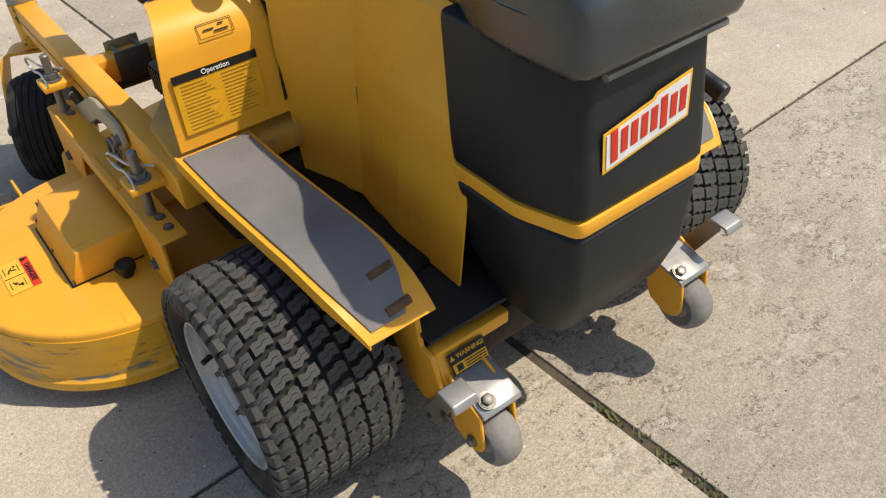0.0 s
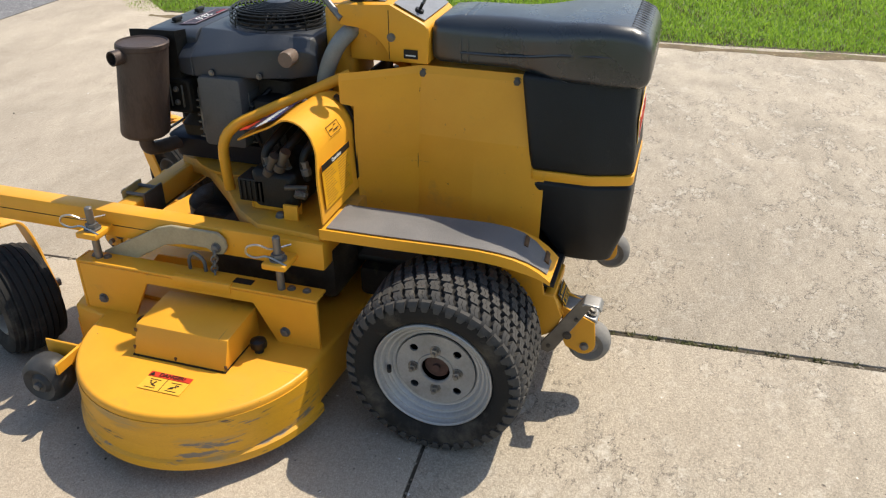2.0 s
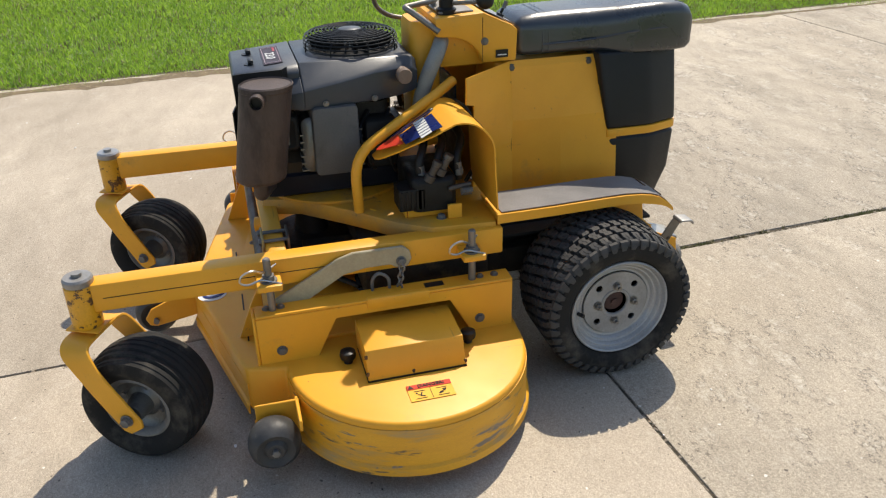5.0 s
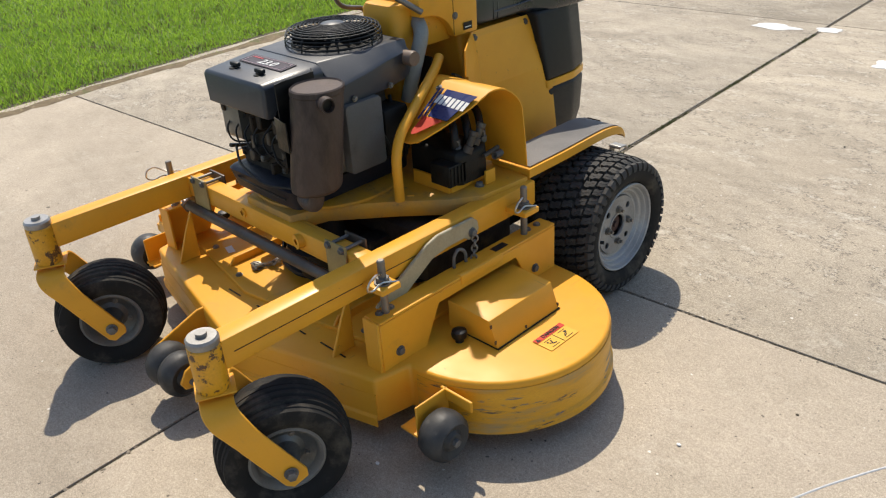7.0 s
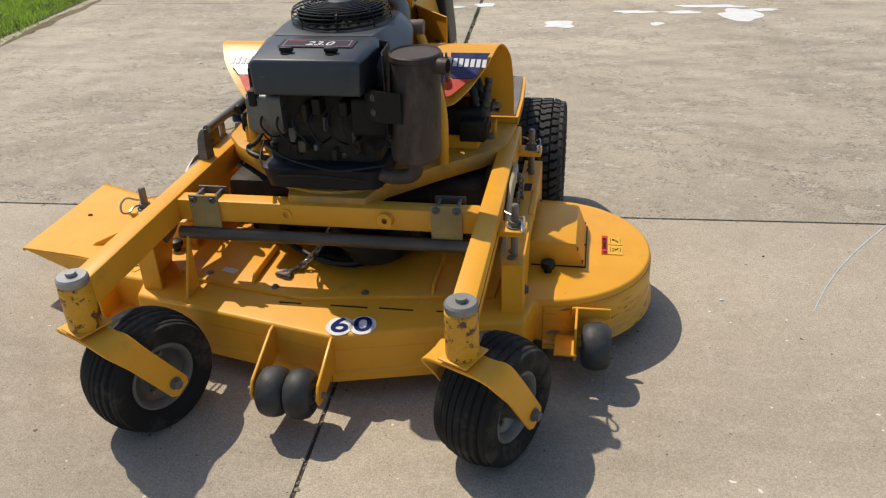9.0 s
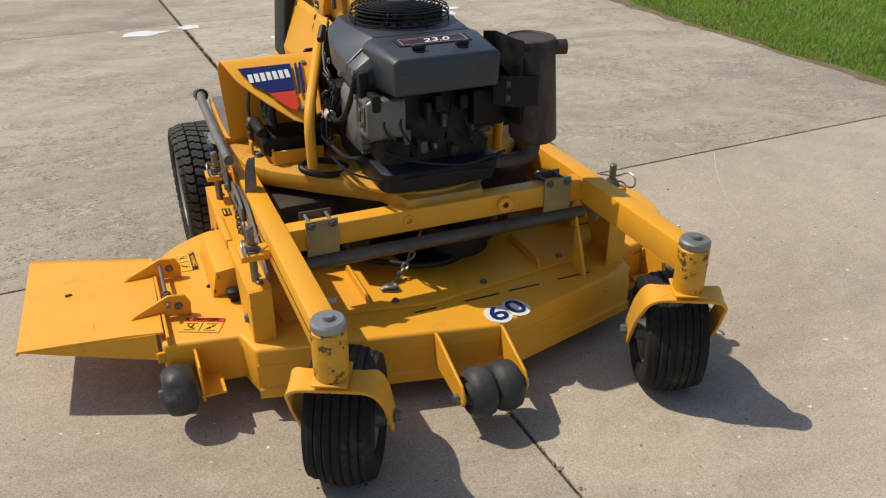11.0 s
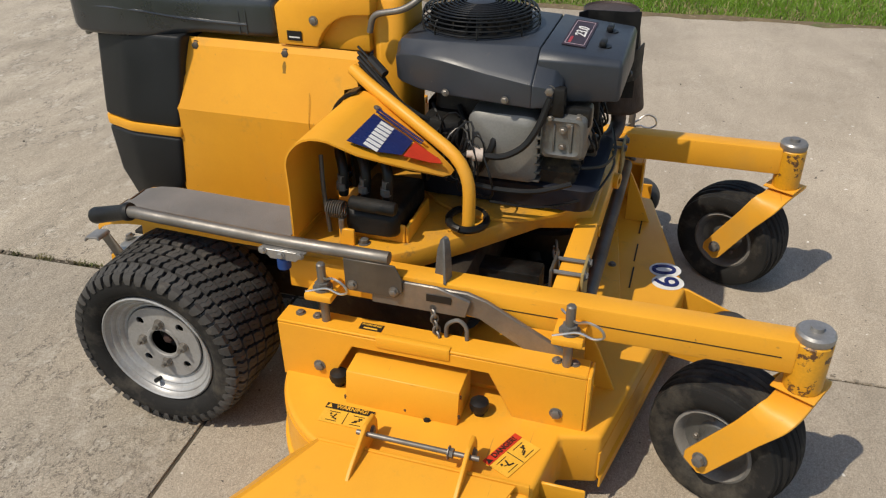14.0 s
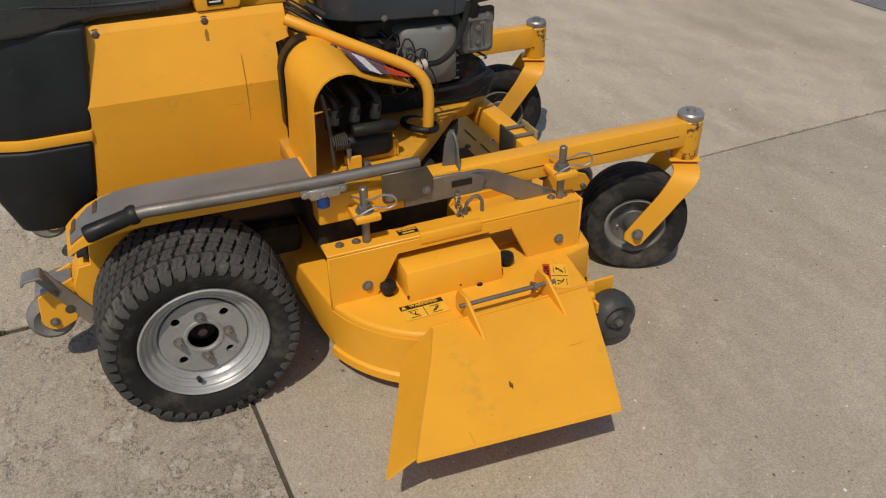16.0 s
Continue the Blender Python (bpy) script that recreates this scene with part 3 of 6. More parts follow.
# soil banks under the grass, level with the slabs
tagged(part("lawn_bank", skew(P([(3.30, -24), (40, -24), (40, 3.9), (4.28, 3.9), (3.31, 2.95)], "z", -0.14, -0.02)), SOIL), "lawn soil beside the concrete edge", "lawn", kind="structure")
tagged(part("lawn_bank", skew(P([(-40, -24), (-3.29, -24), (-3.29, 3.0), (-6.01, 3.38), (-40, 3.38)], "z", -0.14, -0.02)), SOIL), "lawn soil beside the concrete edge", "lawn", kind="structure")
lawn_patch("lawn_grass", 3.06, 9.5, -7.5, 3.86, 270000, "bright green uncut lawn grass with dry blades at its edge", 3, 3.06)
lawn_patch("lawn_grass", -9.0, -3.20, -7.0, 3.3, 200000, "bright green uncut lawn grass with dry blades at its edge", 5, -3.20)


def weeds(name, u, v, du, dv, count, seed, label):
    rnd = random.Random(seed)
    bm = bmesh.new()
    for _ in range(count):
        k = rnd.random()
        p = Vector((u + du * k + rnd.gauss(0, 0.008), v + dv * k + rnd.gauss(0, 0.005), -0.011))
        if noise.noise(Vector((p.x * 3.1, p.y * 3.1, seed))) + 0.7 * noise.noise(Vector((p.x * 17, p.y * 17, seed))) < 0.0:
            continue
        a, h, w = rnd.random() * 6.283, 0.005 + 0.013 * rnd.random() ** 3, 0.0012 + 0.0016 * rnd.random()
        s, e = Vector((math.cos(a + 1.57), math.sin(a + 1.57), 0)) * w, Vector((math.cos(a) * h * 0.8, math.sin(a) * h * 0.8, h))
        bm.faces.new([bm.verts.new(q) for q in (p - s, p + s, p + e * 0.6 + s * 1.2, p + e, p + e * 0.6 - s * 1.2)])
    bm.transform(SKEW)
    me = bpy.data.meshes.new(name)
    bm.to_mesh(me)
    bm.free()
    me.materials.append(WEED)
    return tagged(new(name, me), label, "weeds", kind="stuff")


weeds("joint_weeds", 0.008, -3.5, 0, 3.1, 11000, 1, "low weeds and moss in the concrete joint")
weeds("joint_weeds", 0.008, 1.2, 0, 2.5, 260, 2, "low weeds and moss in the concrete joint")
weeds("joint_weeds", -3.15, -3.56, 6.3, 0, 240, 4, "low weeds and moss in the concrete joint")
weeds("joint_weeds", 0.008, -10, 0, 6.3, 600, 7, "low weeds and moss in the concrete joint")


def spill(x, y, rx, ry, seed):
    rnd = random.Random(seed)
    pts = []
    for k in range(36):
        a = 2 * math.pi * k / 36
        f = 1 + 0.55 * noise.noise(Vector((math.cos(a) * 1.6, math.sin(a) * 1.6, seed * 7.3)))
        pts.append((x + rx * f * math.cos(a), y + ry * f * math.sin(a)))
    return tagged(part("paint_spill", P(pts, "z", 0.0005, 0.0025), PAINT), "dried white paint spill on the concrete", "paint spill", "paint spills", "structure")


for k, (x, y, rx, ry) in enumerate([(-0.42, -2.86, 0.09, 0.11), (0.45, -3.34, 0.13, 0.06), (0.13, -3.42, 0.08, 0.05), (-0.92, -3.22, 0.12, 0.05), (-1.22, -3.22, 0.14, 0.04), (-1.6, -3.16, 0.13, 0.16), (-1.45, -3.4, 0.22, 0.05), (-1.05, -2.9, 0.05, 0.04), (-1.78, -3.3, 0.1, 0.04)]):
    spill(x, y, rx, ry, k + 1)
arc_pts = [(-1.68, -0.12, 0.001), (-1.56, 0.04, 0.001), (-1.46, 0.19, 0.001), (-1.385, 0.33, 0.001), (-1.33, 0.455, 0.001)]
tagged(part("scratch_mark", R(arc_pts, 0.0026, 6, 0.05, 0.35), PAINT), "thin curved chalky scratch on the concrete", "scratch", kind="structure")

rnd = random.Random(21)
spots = [(-1.237, 0.144), (-1.074, 0.427), (-0.569, 0.947), (0.3, 2.6), (1.30, 1.05), (1.9, 1.6), (-2.1, 0.9), (-1.7, 1.6), (0.9, -1.3), (1.5, -0.68), (2.2, -0.88), (0.6, -0.78), (-1.9, -0.6), (1.6, 0.3), (2.4, 1.9), (-0.9, 2.4)]
for k in range(46):
    x, y = spots[k] if k < len(spots) else (rnd.uniform(-2.8, 2.9), rnd.uniform(-3.2, 3.2))
    r = rnd.uniform(0.003, 0.006) if k < 6 else rnd.uniform(0.002, 0.0045)
    bm = bmesh.new()
    bmesh.ops.create_icosphere(bm, subdivisions=1, radius=r, matrix=Matrix.Translation((x, y, r * 0.45)) @ Matrix.Diagonal((1.3, 1, 0.7, 1)) @ Matrix.Rotation(k, 4, "Z"))
    tagged(part("pebble", bm, PAINT if k % 3 else EARTH), "tiny loose pebble on the concrete", "pebble", "pebbles on the driveway")

# brick pier beside the road, one brick each
pier = thing("brick_pier", "low red-brown brick pier standing in the lawn", "brick pier", at=(0, 0, 0))
PIER = Matrix.Translation((5.40, 2.98, -0.02)) @ Matrix.Rotation(radians(-25), 4, "Z")
core = B((0.012, 0.61, 0.012, 0.81, 0, 1.2))
core.transform(PIER)
part("mortar_core", core, MORTAR, pier)
bk = B((0, 0.195, 0, 0.092, 0, 0.057))
bmesh.ops.bevel(bk, geom=bk.edges[:], offset=0.003, segments=1, affect="EDGES")
brick_mesh = bpy.data.meshes.new("brick")
bk.to_mesh(brick_mesh)
bk.free()
brick_mesh.materials.append(BRICK)
for row in range(8):
    off = 0.10 * (row % 2)
    places = [pose(off * 0.5 + 0.205 * k, 0.0, 0.005 + 0.068 * row) for k in range(3)] + [pose(0.0, 0.837 - off * 0.5 - 0.205 * k, 0.005 + 0.068 * row, 0, 0, -90) for k in range(4)]
    for m in places:
        br = new("brick", brick_mesh)
        br.parent = pier
        br.matrix_basis = PIER @ m

# ---- mower ----
mower = thing("riding_mower", "yellow commercial riding mower with a wide front deck, parked on concrete", "lawn mower", at=(0, 0, -0.013))
mower.rotation_euler.x = 0.0055


# drive wheels
def drive_wheel(s):
    cx, cy, cz, rr = 0.4535 * s, -0.100, 0.2225, 0.2045
    m = turn_to((cx, cy, cz), (s, 0, 0))
    prof = [(0.130, -0.106), (0.154, -0.115), (0.175, -0.122), (0.189, -0.119), (0.196, -0.108), (rr - 0.001, -0.082), (rr + 0.001, 0), (rr - 0.001, 0.082), (0.196, 0.108), (0.189, 0.119), (0.175, 0.122), (0.156, 0.117), (0.1430, 0.107), (0.1410, 0.100), (0.136, 0.090)]
    tyre = part("drive_tyre", lathe(bmesh.new(), prof, m, 64), RUBBER, mower, "wide black turf tyre with worn block tread")
    # columns of stepped tread blocks
    bm = bmesh.new()
    bands, w, half = 44, 0.0400, 0.1200
    pitch = 2 * math.pi / bands
    us = [0.0, 0.06, 0.20, 0.40, 0.60, 0.80, 0.94, 1.0]
    for k in range(bands):
        for j in range(6):
            lo, hi = -half + w * j + 0.0030, -half + w * (j + 1) - 0.0030
            for front in (-1, 1):
                # each block is two halves parted by a thin slit that closes at the ends
                top, bot = [], []
                for seq, edge in ((us, -1), (us[::-1], 1)):
                    for u in seq:
                        aa = lo + (hi - lo) * u
                        step = (1 - 2 * (j % 2)) * 0.25 * min(1.0, 0.72 + min(u, 1 - u) * 1.6) + 0.10 * max(-1.0, min(1.0, (u - 0.5) / 0.10)) * s
                        inner = edge != front
                        off = front * (0.017 if 0.15 < u < 0.85 else 0.0) if inner else front * ((0.315 if s < 0 else 0.365) - 0.05 * (u < 0.01 or u > 0.99))
                        drop = max(0.0, abs(aa) - 0.088) ** 2 * 14 + max(0.0, abs(aa) - 0.080) * 0.18 + max(0.0, abs(aa) - 0.106) ** 2 * 45
                        for lst, rad, grow in ((top, rr + 0.0110 - drop, 0.0), (bot, rr - 0.005 - drop, 0.0 if inner else 0.03)):
                            an = (k + off + front * grow + step) * pitch
                            lst.append(bm.verts.new(m @ Vector((rad * math.cos(an), rad * math.sin(an), aa))))
                n = len(top)
                h = n // 2
                for q in range(h - 1):
                    bm.faces.new((top[q], top[q + 1], top[n - 2 - q], top[n - 1 - q]))
                for i in range(n):
                    bm.faces.new((bot[i], bot[(i + 1) % n], top[(i + 1) % n], top[i]))
    for k in range(bands):
        for q in (-1, 1):
            a0 = (k + 0.5 + 0.17 * q * s) * pitch
            ring = []
            for rad, ax_, f, lean in ((rr + 0.001, 0.1170, 0.36, 0.0), (rr - 0.005, 0.1212, 0.35, 0.04), (rr - 0.013, 0.1236, 0.30, 0.08), (rr - 0.022, 0.1232, 0.20, 0.12)):
                ring.append([bm.verts.new(m @ Vector((rad * math.cos(a), rad * math.sin(a), ax_ * q))) for a in (a0 + (lean - f) * pitch, a0 + (lean + f) * pitch)]
                            + [bm.verts.new(m @ Vector((rad * math.cos(a), rad * math.sin(a), (ax_ - 0.012) * q))) for a in (a0 + (lean + f) * pitch, a0 + (lean - f) * pitch)])
            for r0, r1 in zip(ring, ring[1:]):
                for i in range(4):
                    bm.faces.new((r0[i], r0[(i + 1) % 4], r1[(i + 1) % 4], r1[i]))
            bm.faces.new(ring[0]), bm.faces.new(ring[-1])
    part("tread", bm, TREAD, tyre, "rows of stepped tread blocks")
    rim = [(0.126, -0.10), (0.141, -0.107), (0.141, -0.103), (0.128, -0.09), (0.122, -0.05), (0.112, -0.02), (0.112, 0.03), (0.121, 0.060), (0.126, 0.084), (0.134, 0.092), (0.139, 0.100),
           (0.1410, 0.105), (0.1405, 0.110), (0.1375, 0.112), (0.1340, 0.109), (0.1320, 0.102), (0.1290, 0.098), (0.1255, 0.0985), (0.1225, 0.096), (0.1190, 0.088), (0.1155, 0.0855), (0.1125, 0.0860),
           (0.1090, 0.083), (0.1055, 0.0765), (0.1020, 0.0750), (0.0990, 0.0758), (0.0960, 0.0740), (0.0930, 0.070)]
    wheel = part("rim", lathe(bmesh.new(), rim, m, 56), RIM, mower, "silver painted steel wheel rim with dust", smooth=30)
    holes = [circle(0.073 * math.cos(a), 0.073 * math.sin(a), 0.0100, 14) for a in (radians(45 + 90 * k) for k in range(4))]
    bm = plate(bmesh.new(), circle(0, 0, 0.0945, 40), holes + [circle(0, 0, 0.034, 24)], "z", 0.0755, 0.0805)
    lathe(bm, [(0.0440, 0.0805), (0.0425, 0.083), (0.0365, 0.083), (0.0345, 0.0805)], Matrix.Identity(4), 40)
    bm.transform(m)
    part("wheel_disc", bm, RIMD, wheel, "dusty grey wheel disc")
    if s < 0:
        part("wheel_hub", lathe(bmesh.new(), [(0, 0.0765), (0.009, 0.0765), (0.010, 0.0705), (0.028, 0.0685), (0.032, 0.0625), (0.0335, -0.02), (0, -0.02)], m, 24), HUBRUST, wheel, "rusty brown hub centre")
    else:
        # near-black hub colour carries the shade inside the centre hole
        part("wheel_hub", lathe(bmesh.new(), [(0, 0.0515), (0.028, 0.0515), (0.0335, 0.0465), (0.0335, -0.02), (0, -0.02)], m, 24), DARKMET, wheel, "dark sunken hub")
        part("hub_nut", lathe(bmesh.new(), [(0, 0.0695), (0.006, 0.0695), (0.011, 0.0675), (0.0135, 0.0615), (0.0135, 0.0495), (0, 0.0495)], m, 6), HUBRUST, wheel, "rusty red axle nut")
    for k in range(4):
        a = radians(90 * k)
        b = bmesh.new()
        bolt(b, (0.053 * math.cos(a), 0.053 * math.sin(a), 0.0805), (0, 0, 1), 0.0095, 0.012)
        rod(b, [Vector((0.053 * math.cos(a), 0.053 * math.sin(a), 0.0905)), Vector((0.053 * math.cos(a), 0.053 * math.sin(a), 0.1015))], 0.005, 8)
        b.transform(m)
        part("wheel_bolt", b, STEEL, wheel)
    vy, vz = (0.112, -0.012) if s < 0 else (-0.030, -0.108)
    part("valve_stem", R([(cx + 0.085 * s, cy + vy, cz + vz), (cx + 0.104 * s, cy + vy * 0.93, cz + vz * 0.93)], 0.0055, 8), HOSE, wheel)
    part("inner_drum", lathe(bmesh.new(), [(0.096, 0.03), (0.096, -0.10), (0, -0.10)], m, 24), DARKMET, wheel)


for s in (-1, 1):
    drive_wheel(s)


# front casters, both swivelled the same way
def caster(s):
    piv = Vector((0.4275 * s, 1.240, 0))
    M = Matrix.Translation(piv) @ Matrix.Rotation(radians(-26), 4, "Z")
    ax = Vector((0, -0.118, 0.150))
    post = bmesh.new()
    lathe(post, [(0.018, 0.345), (0.034, 0.345), (0.0355, 0.350), (0.0355, 0.452), (0.030, 0.458), (0.0, 0.458)], Matrix.Translation(piv), 24)
    hub = part("caster_post", post, YCHIP, mower, "yellow swivel post with chipped paint")
    cap = lathe(bmesh.new(), [(0.0, 0.455), (0.033, 0.455), (0.035, 0.459), (0.035, 0.470), (0.031, 0.475), (0.012, 0.475), (0.012, 0.484), (0.0, 0.484)], Matrix.Translation(piv), 24)
    part("post_cap", cap, BRIGHTZ, hub, "dull zinc cap with a bolt")
    # bent strap fork
    bm = bmesh.new()
    prism(bm, [(-0.036, -0.045), (0.036, -0.045), (0.036, 0.04), (-0.036, 0.04)], "z", 0.3405, 0.3455)
    bm.transform(M)
    fork = part("fork_head", bm, YELLOW, mower, bev=0.006)
    for q in (-1, 1):
        mid = rounded([Vector((0.0, 0.0, 0.332)), Vector((0.088 * q, 0.0, 0.332)), Vector((0.104 * q, -0.045, 0.262)), Vector((0.104 * q, -0.128, 0.132))], 0.05, 7)
        rows = []
        for i, p in enumerate(mid):
            d = (mid[min(i + 1, len(mid) - 1)] - mid[max(i - 1, 0)]).normalized()
            drop = min(1.0, (0.332 - p.z) / 0.07)
            wv = Vector((0, 1, 0)).lerp(Vector((0, 0.84, -0.54)), drop)
            wv = (wv - d * wv.dot(d)).normalized()
            hw = 0.036 - 0.006 * drop
            rows.append([p + wv * hw, p + wv * hw * 0.33, p - wv * hw * 0.33, p - wv * hw])
        d = (mid[-1] - mid[-2]).normalized()
        rows.append([mid[-1] + d * 0.016 + wv * k for k in (0.020, 0.007, -0.007, -0.020)])
        bm = sheet(bmesh.new(), rows, 0.008)
        bm.transform(M)
        part("fork_arm", bm, YELLOW, fork, bev=0.0015, seg=1)
        b = bolt(bmesh.new(), ax + Vector((0.106 * q, 0, 0)), (q, 0, 0), 0.012, 0.014)
        b.transform(M)
        part("axle_bolt", b, ZINC, fork)
    # wheel
    W = M @ turn_to(ax, (1, 0, 0))
    prof = [(0.078, -0.050), (0.092, -0.068), (0.116, -0.077), (0.137, -0.071)]
    for k in range(7):
        a = -0.054 + 0.018 * k
        rad = 0.1535 - 4.0 * a * a
        prof += [(rad - 0.003, a - 0.008), (rad, a - 0.006), (rad, a + 0.006), (rad - 0.003, a + 0.008)]
    prof += [(0.137, 0.071), (0.116, 0.077), (0.092, 0.068), (0.078, 0.050)]
    tyre = part("caster_tyre", lathe(bmesh.new(), prof, W, 56), RUBBER, mower, "smooth ribbed black caster tyre")
    for q in (-1, 1):
        pr = [(0.079, 0.046 * q), (0.086, 0.060 * q), (0.080, 0.063 * q), (0.073, 0.056 * q), (0.069, 0.040 * q)]
        ring = part("caster_rim", lathe(bmesh.new(), pr, W, 40), GREYR, tyre, "dusty grey wheel rim")
        pr = [(0.072, 0.044 * q), (0.064, 0.034 * q), (0.044, 0.028 * q), (0.032, 0.036 * q), (0.024, 0.084 * q), (0.0, 0.084 * q)]
        part("wheel_disc", lathe(bmesh.new(), pr, W, 32), CASTING, tyre)
        for k in range(4):
            a = 0.4 + k * 1.571
            part("lug_bolt", bolt(bmesh.new(), W @ Vector((0.05 * math.cos(a), 0.05 * math.sin(a), 0.030 * q)), (W.to_3x3() @ Vector((0, 0, q))), 0.006, 0.006), STEEL, tyre)


for s in (-1, 1):
    caster(s)

# front frame
for s in (-1, 1):
    x = 0.4275 * s
    arm = bmesh.new()
    prism(arm, [(x - 0.026, 0.20), (x + 0.026, 0.20), (x + 0.026, 1.215), (x - 0.026, 1.215)], "z", 0.385, 0.458)
    a = part("frame_arm", arm, YELLOW, mower, "long yellow square-tube frame arm", bev=0.005)
    seam = B((x + 0.0255 * s, x + 0.0272 * s, 0.60, 1.19, 0.4197, 0.4213)) if s > 0 else B((x - 0.0272, x - 0.0255, 0.60, 1.19, 0.4197, 0.4213))
    part("tube_seam", seam, INK, a)
part("cross_bar", B((-0.402, 0.402, 0.755, 0.805, 0.392, 0.452)), YELLOW, mower, "yellow cross tube between the arms", bev=0.005)
part("lift_shaft", R([(-0.40, 0.815, 0.362), (0.40, 0.815, 0.362)], 0.017, 14), BROWNST, mower, "bare steel cross shaft under the tube")
for s in (-1, 1):
    x = 0.322 * s
    clamp = part("shaft_clamp", B((x - 0.040, x + 0.040, 0.806, 0.812, 0.350, 0.470)), CREAM, mower, "worn cream-coloured U-bolt plate", bev=0.0015)
    # rear bar gets a darker colour than the front plate, for the shadow there
    part("clamp_bar", B((x - 0.040, x + 0.040, 0.742, 0.748, 0.395, 0.468)), BROWNST, clamp, "backing bar coloured dark for its shadowed rear side", bev=0.0015)
    for q in (-1, 1):
        part("clamp_bolt", R([(x + 0.026 * q, 0.744, 0.4590), (x + 0.026 * q, 0.820, 0.4590)], 0.0048, 8), ZINC, clamp)
    for q in (-1, 1):
        part("plate_bolt", bolt(bmesh.new(), (x + 0.026 * q, 0.812, 0.459), (0, 1, 0), 0.008), ZINC, clamp)
# rear main frame rails
for s in (-1, 1):
    # rails coloured near black so the space under the platform looks shaded
    part("frame_rail", B((0.20 * s - 0.03, 0.20 * s + 0.03, -0.18, 0.70, 0.292, 0.362)), DARKMET, mower, "frame rail coloured dark for the shade under the platform", bev=0.005)
    part("wheel_motor", lathe(bmesh.new(), [(0, 0.0), (0.075, 0.0), (0.075, 0.05), (0.05, 0.06), (0.05, 0.13), (0.03, 0.13), (0.03, 0.2), (0, 0.2)], turn_to((0.20 * s, -0.1, 0.222), (s, 0, 0)), 24), DARKMET, mower)
# plain blocks for the machinery, widened to keep light out below the platform
part("undertray", B((-0.26, 0.26, -0.30, 0.20, 0.20, 0.29), (-0.375, 0.375, 0.21, 0.56, 0.25, 0.405)), GRIME, mower, "plain brown block for machinery, added to darken the space under the frame", bev=0.02)

# mowing deck
DZ = 0.204
FRONT = [(0.525, 0.895), (-0.055, 1.020), (-0.525, 0.895)]
outline = FRONT + [(-0.545, 0.795)] + arc(-0.545, 0.490, 0.305, 92, 268, 28) + [(-0.30, 0.165), (0.30, 0.165), (0.50, 0.192)] + arc(0.420, 0.500, 0.316, -74, -19, 12) + [(0.725, 0.42), (0.725, 0.790), (0.545, 0.815)]
deck = part("mower_deck", P(outline, "z", 0.075, DZ), YELLOW, mower, "wide yellow steel mowing deck with rounded wings", bev=0.010, seg=3)
# worn skirts of the wings
for s, r0, a0, a1, cx, cy in ((-1, 0.307, 94, 266, -0.545, 0.490), (1, 0.318, -73, -20, 0.420, 0.500)):
    rows = [[Vector((x, y, z)) for x, y in arc(cx, cy, r0 + e, a0, a1, 40)] for z, e in ((0.186, 0.0), (0.150, 0.001), (0.105, 0.001), (0.085, 0.002), (0.079, 0.009), (0.060, 0.010))]
    part("wing_skirt", sheet(bmesh.new(), rows, 0.004), YWORN if s < 0 else YELLOW, deck, "scraped yellow skirt showing bare steel")
for pa, pb in ((FRONT[0], FRONT[1]), (FRONT[1], FRONT[2])):
    d = Vector((pb[0] - pa[0], pb[1] - pa[1], 0)).normalized()
    nrm = Vector((-d.y, d.x, 0)) if d.x * 0 - d.y * 0 + (-d.y * 0 + d.x * 1) > 0 else Vector((d.y, -d.x, 0))
    p, q = Vector((*pa, 0)) + nrm * 0.001, Vector((*pb, 0)) + nrm * 0.001
    rows = [[p + Vector((0, 0, z)) + nrm * e, q + Vector((0, 0, z)) + nrm * e] for z, e in ((0.16, 0), (0.098, 0.0), (0.092, 0.006), (0.068, 0.006))]
    part("front_lip", sheet(bmesh.new(), rows, 0.004), YELLOW, deck)
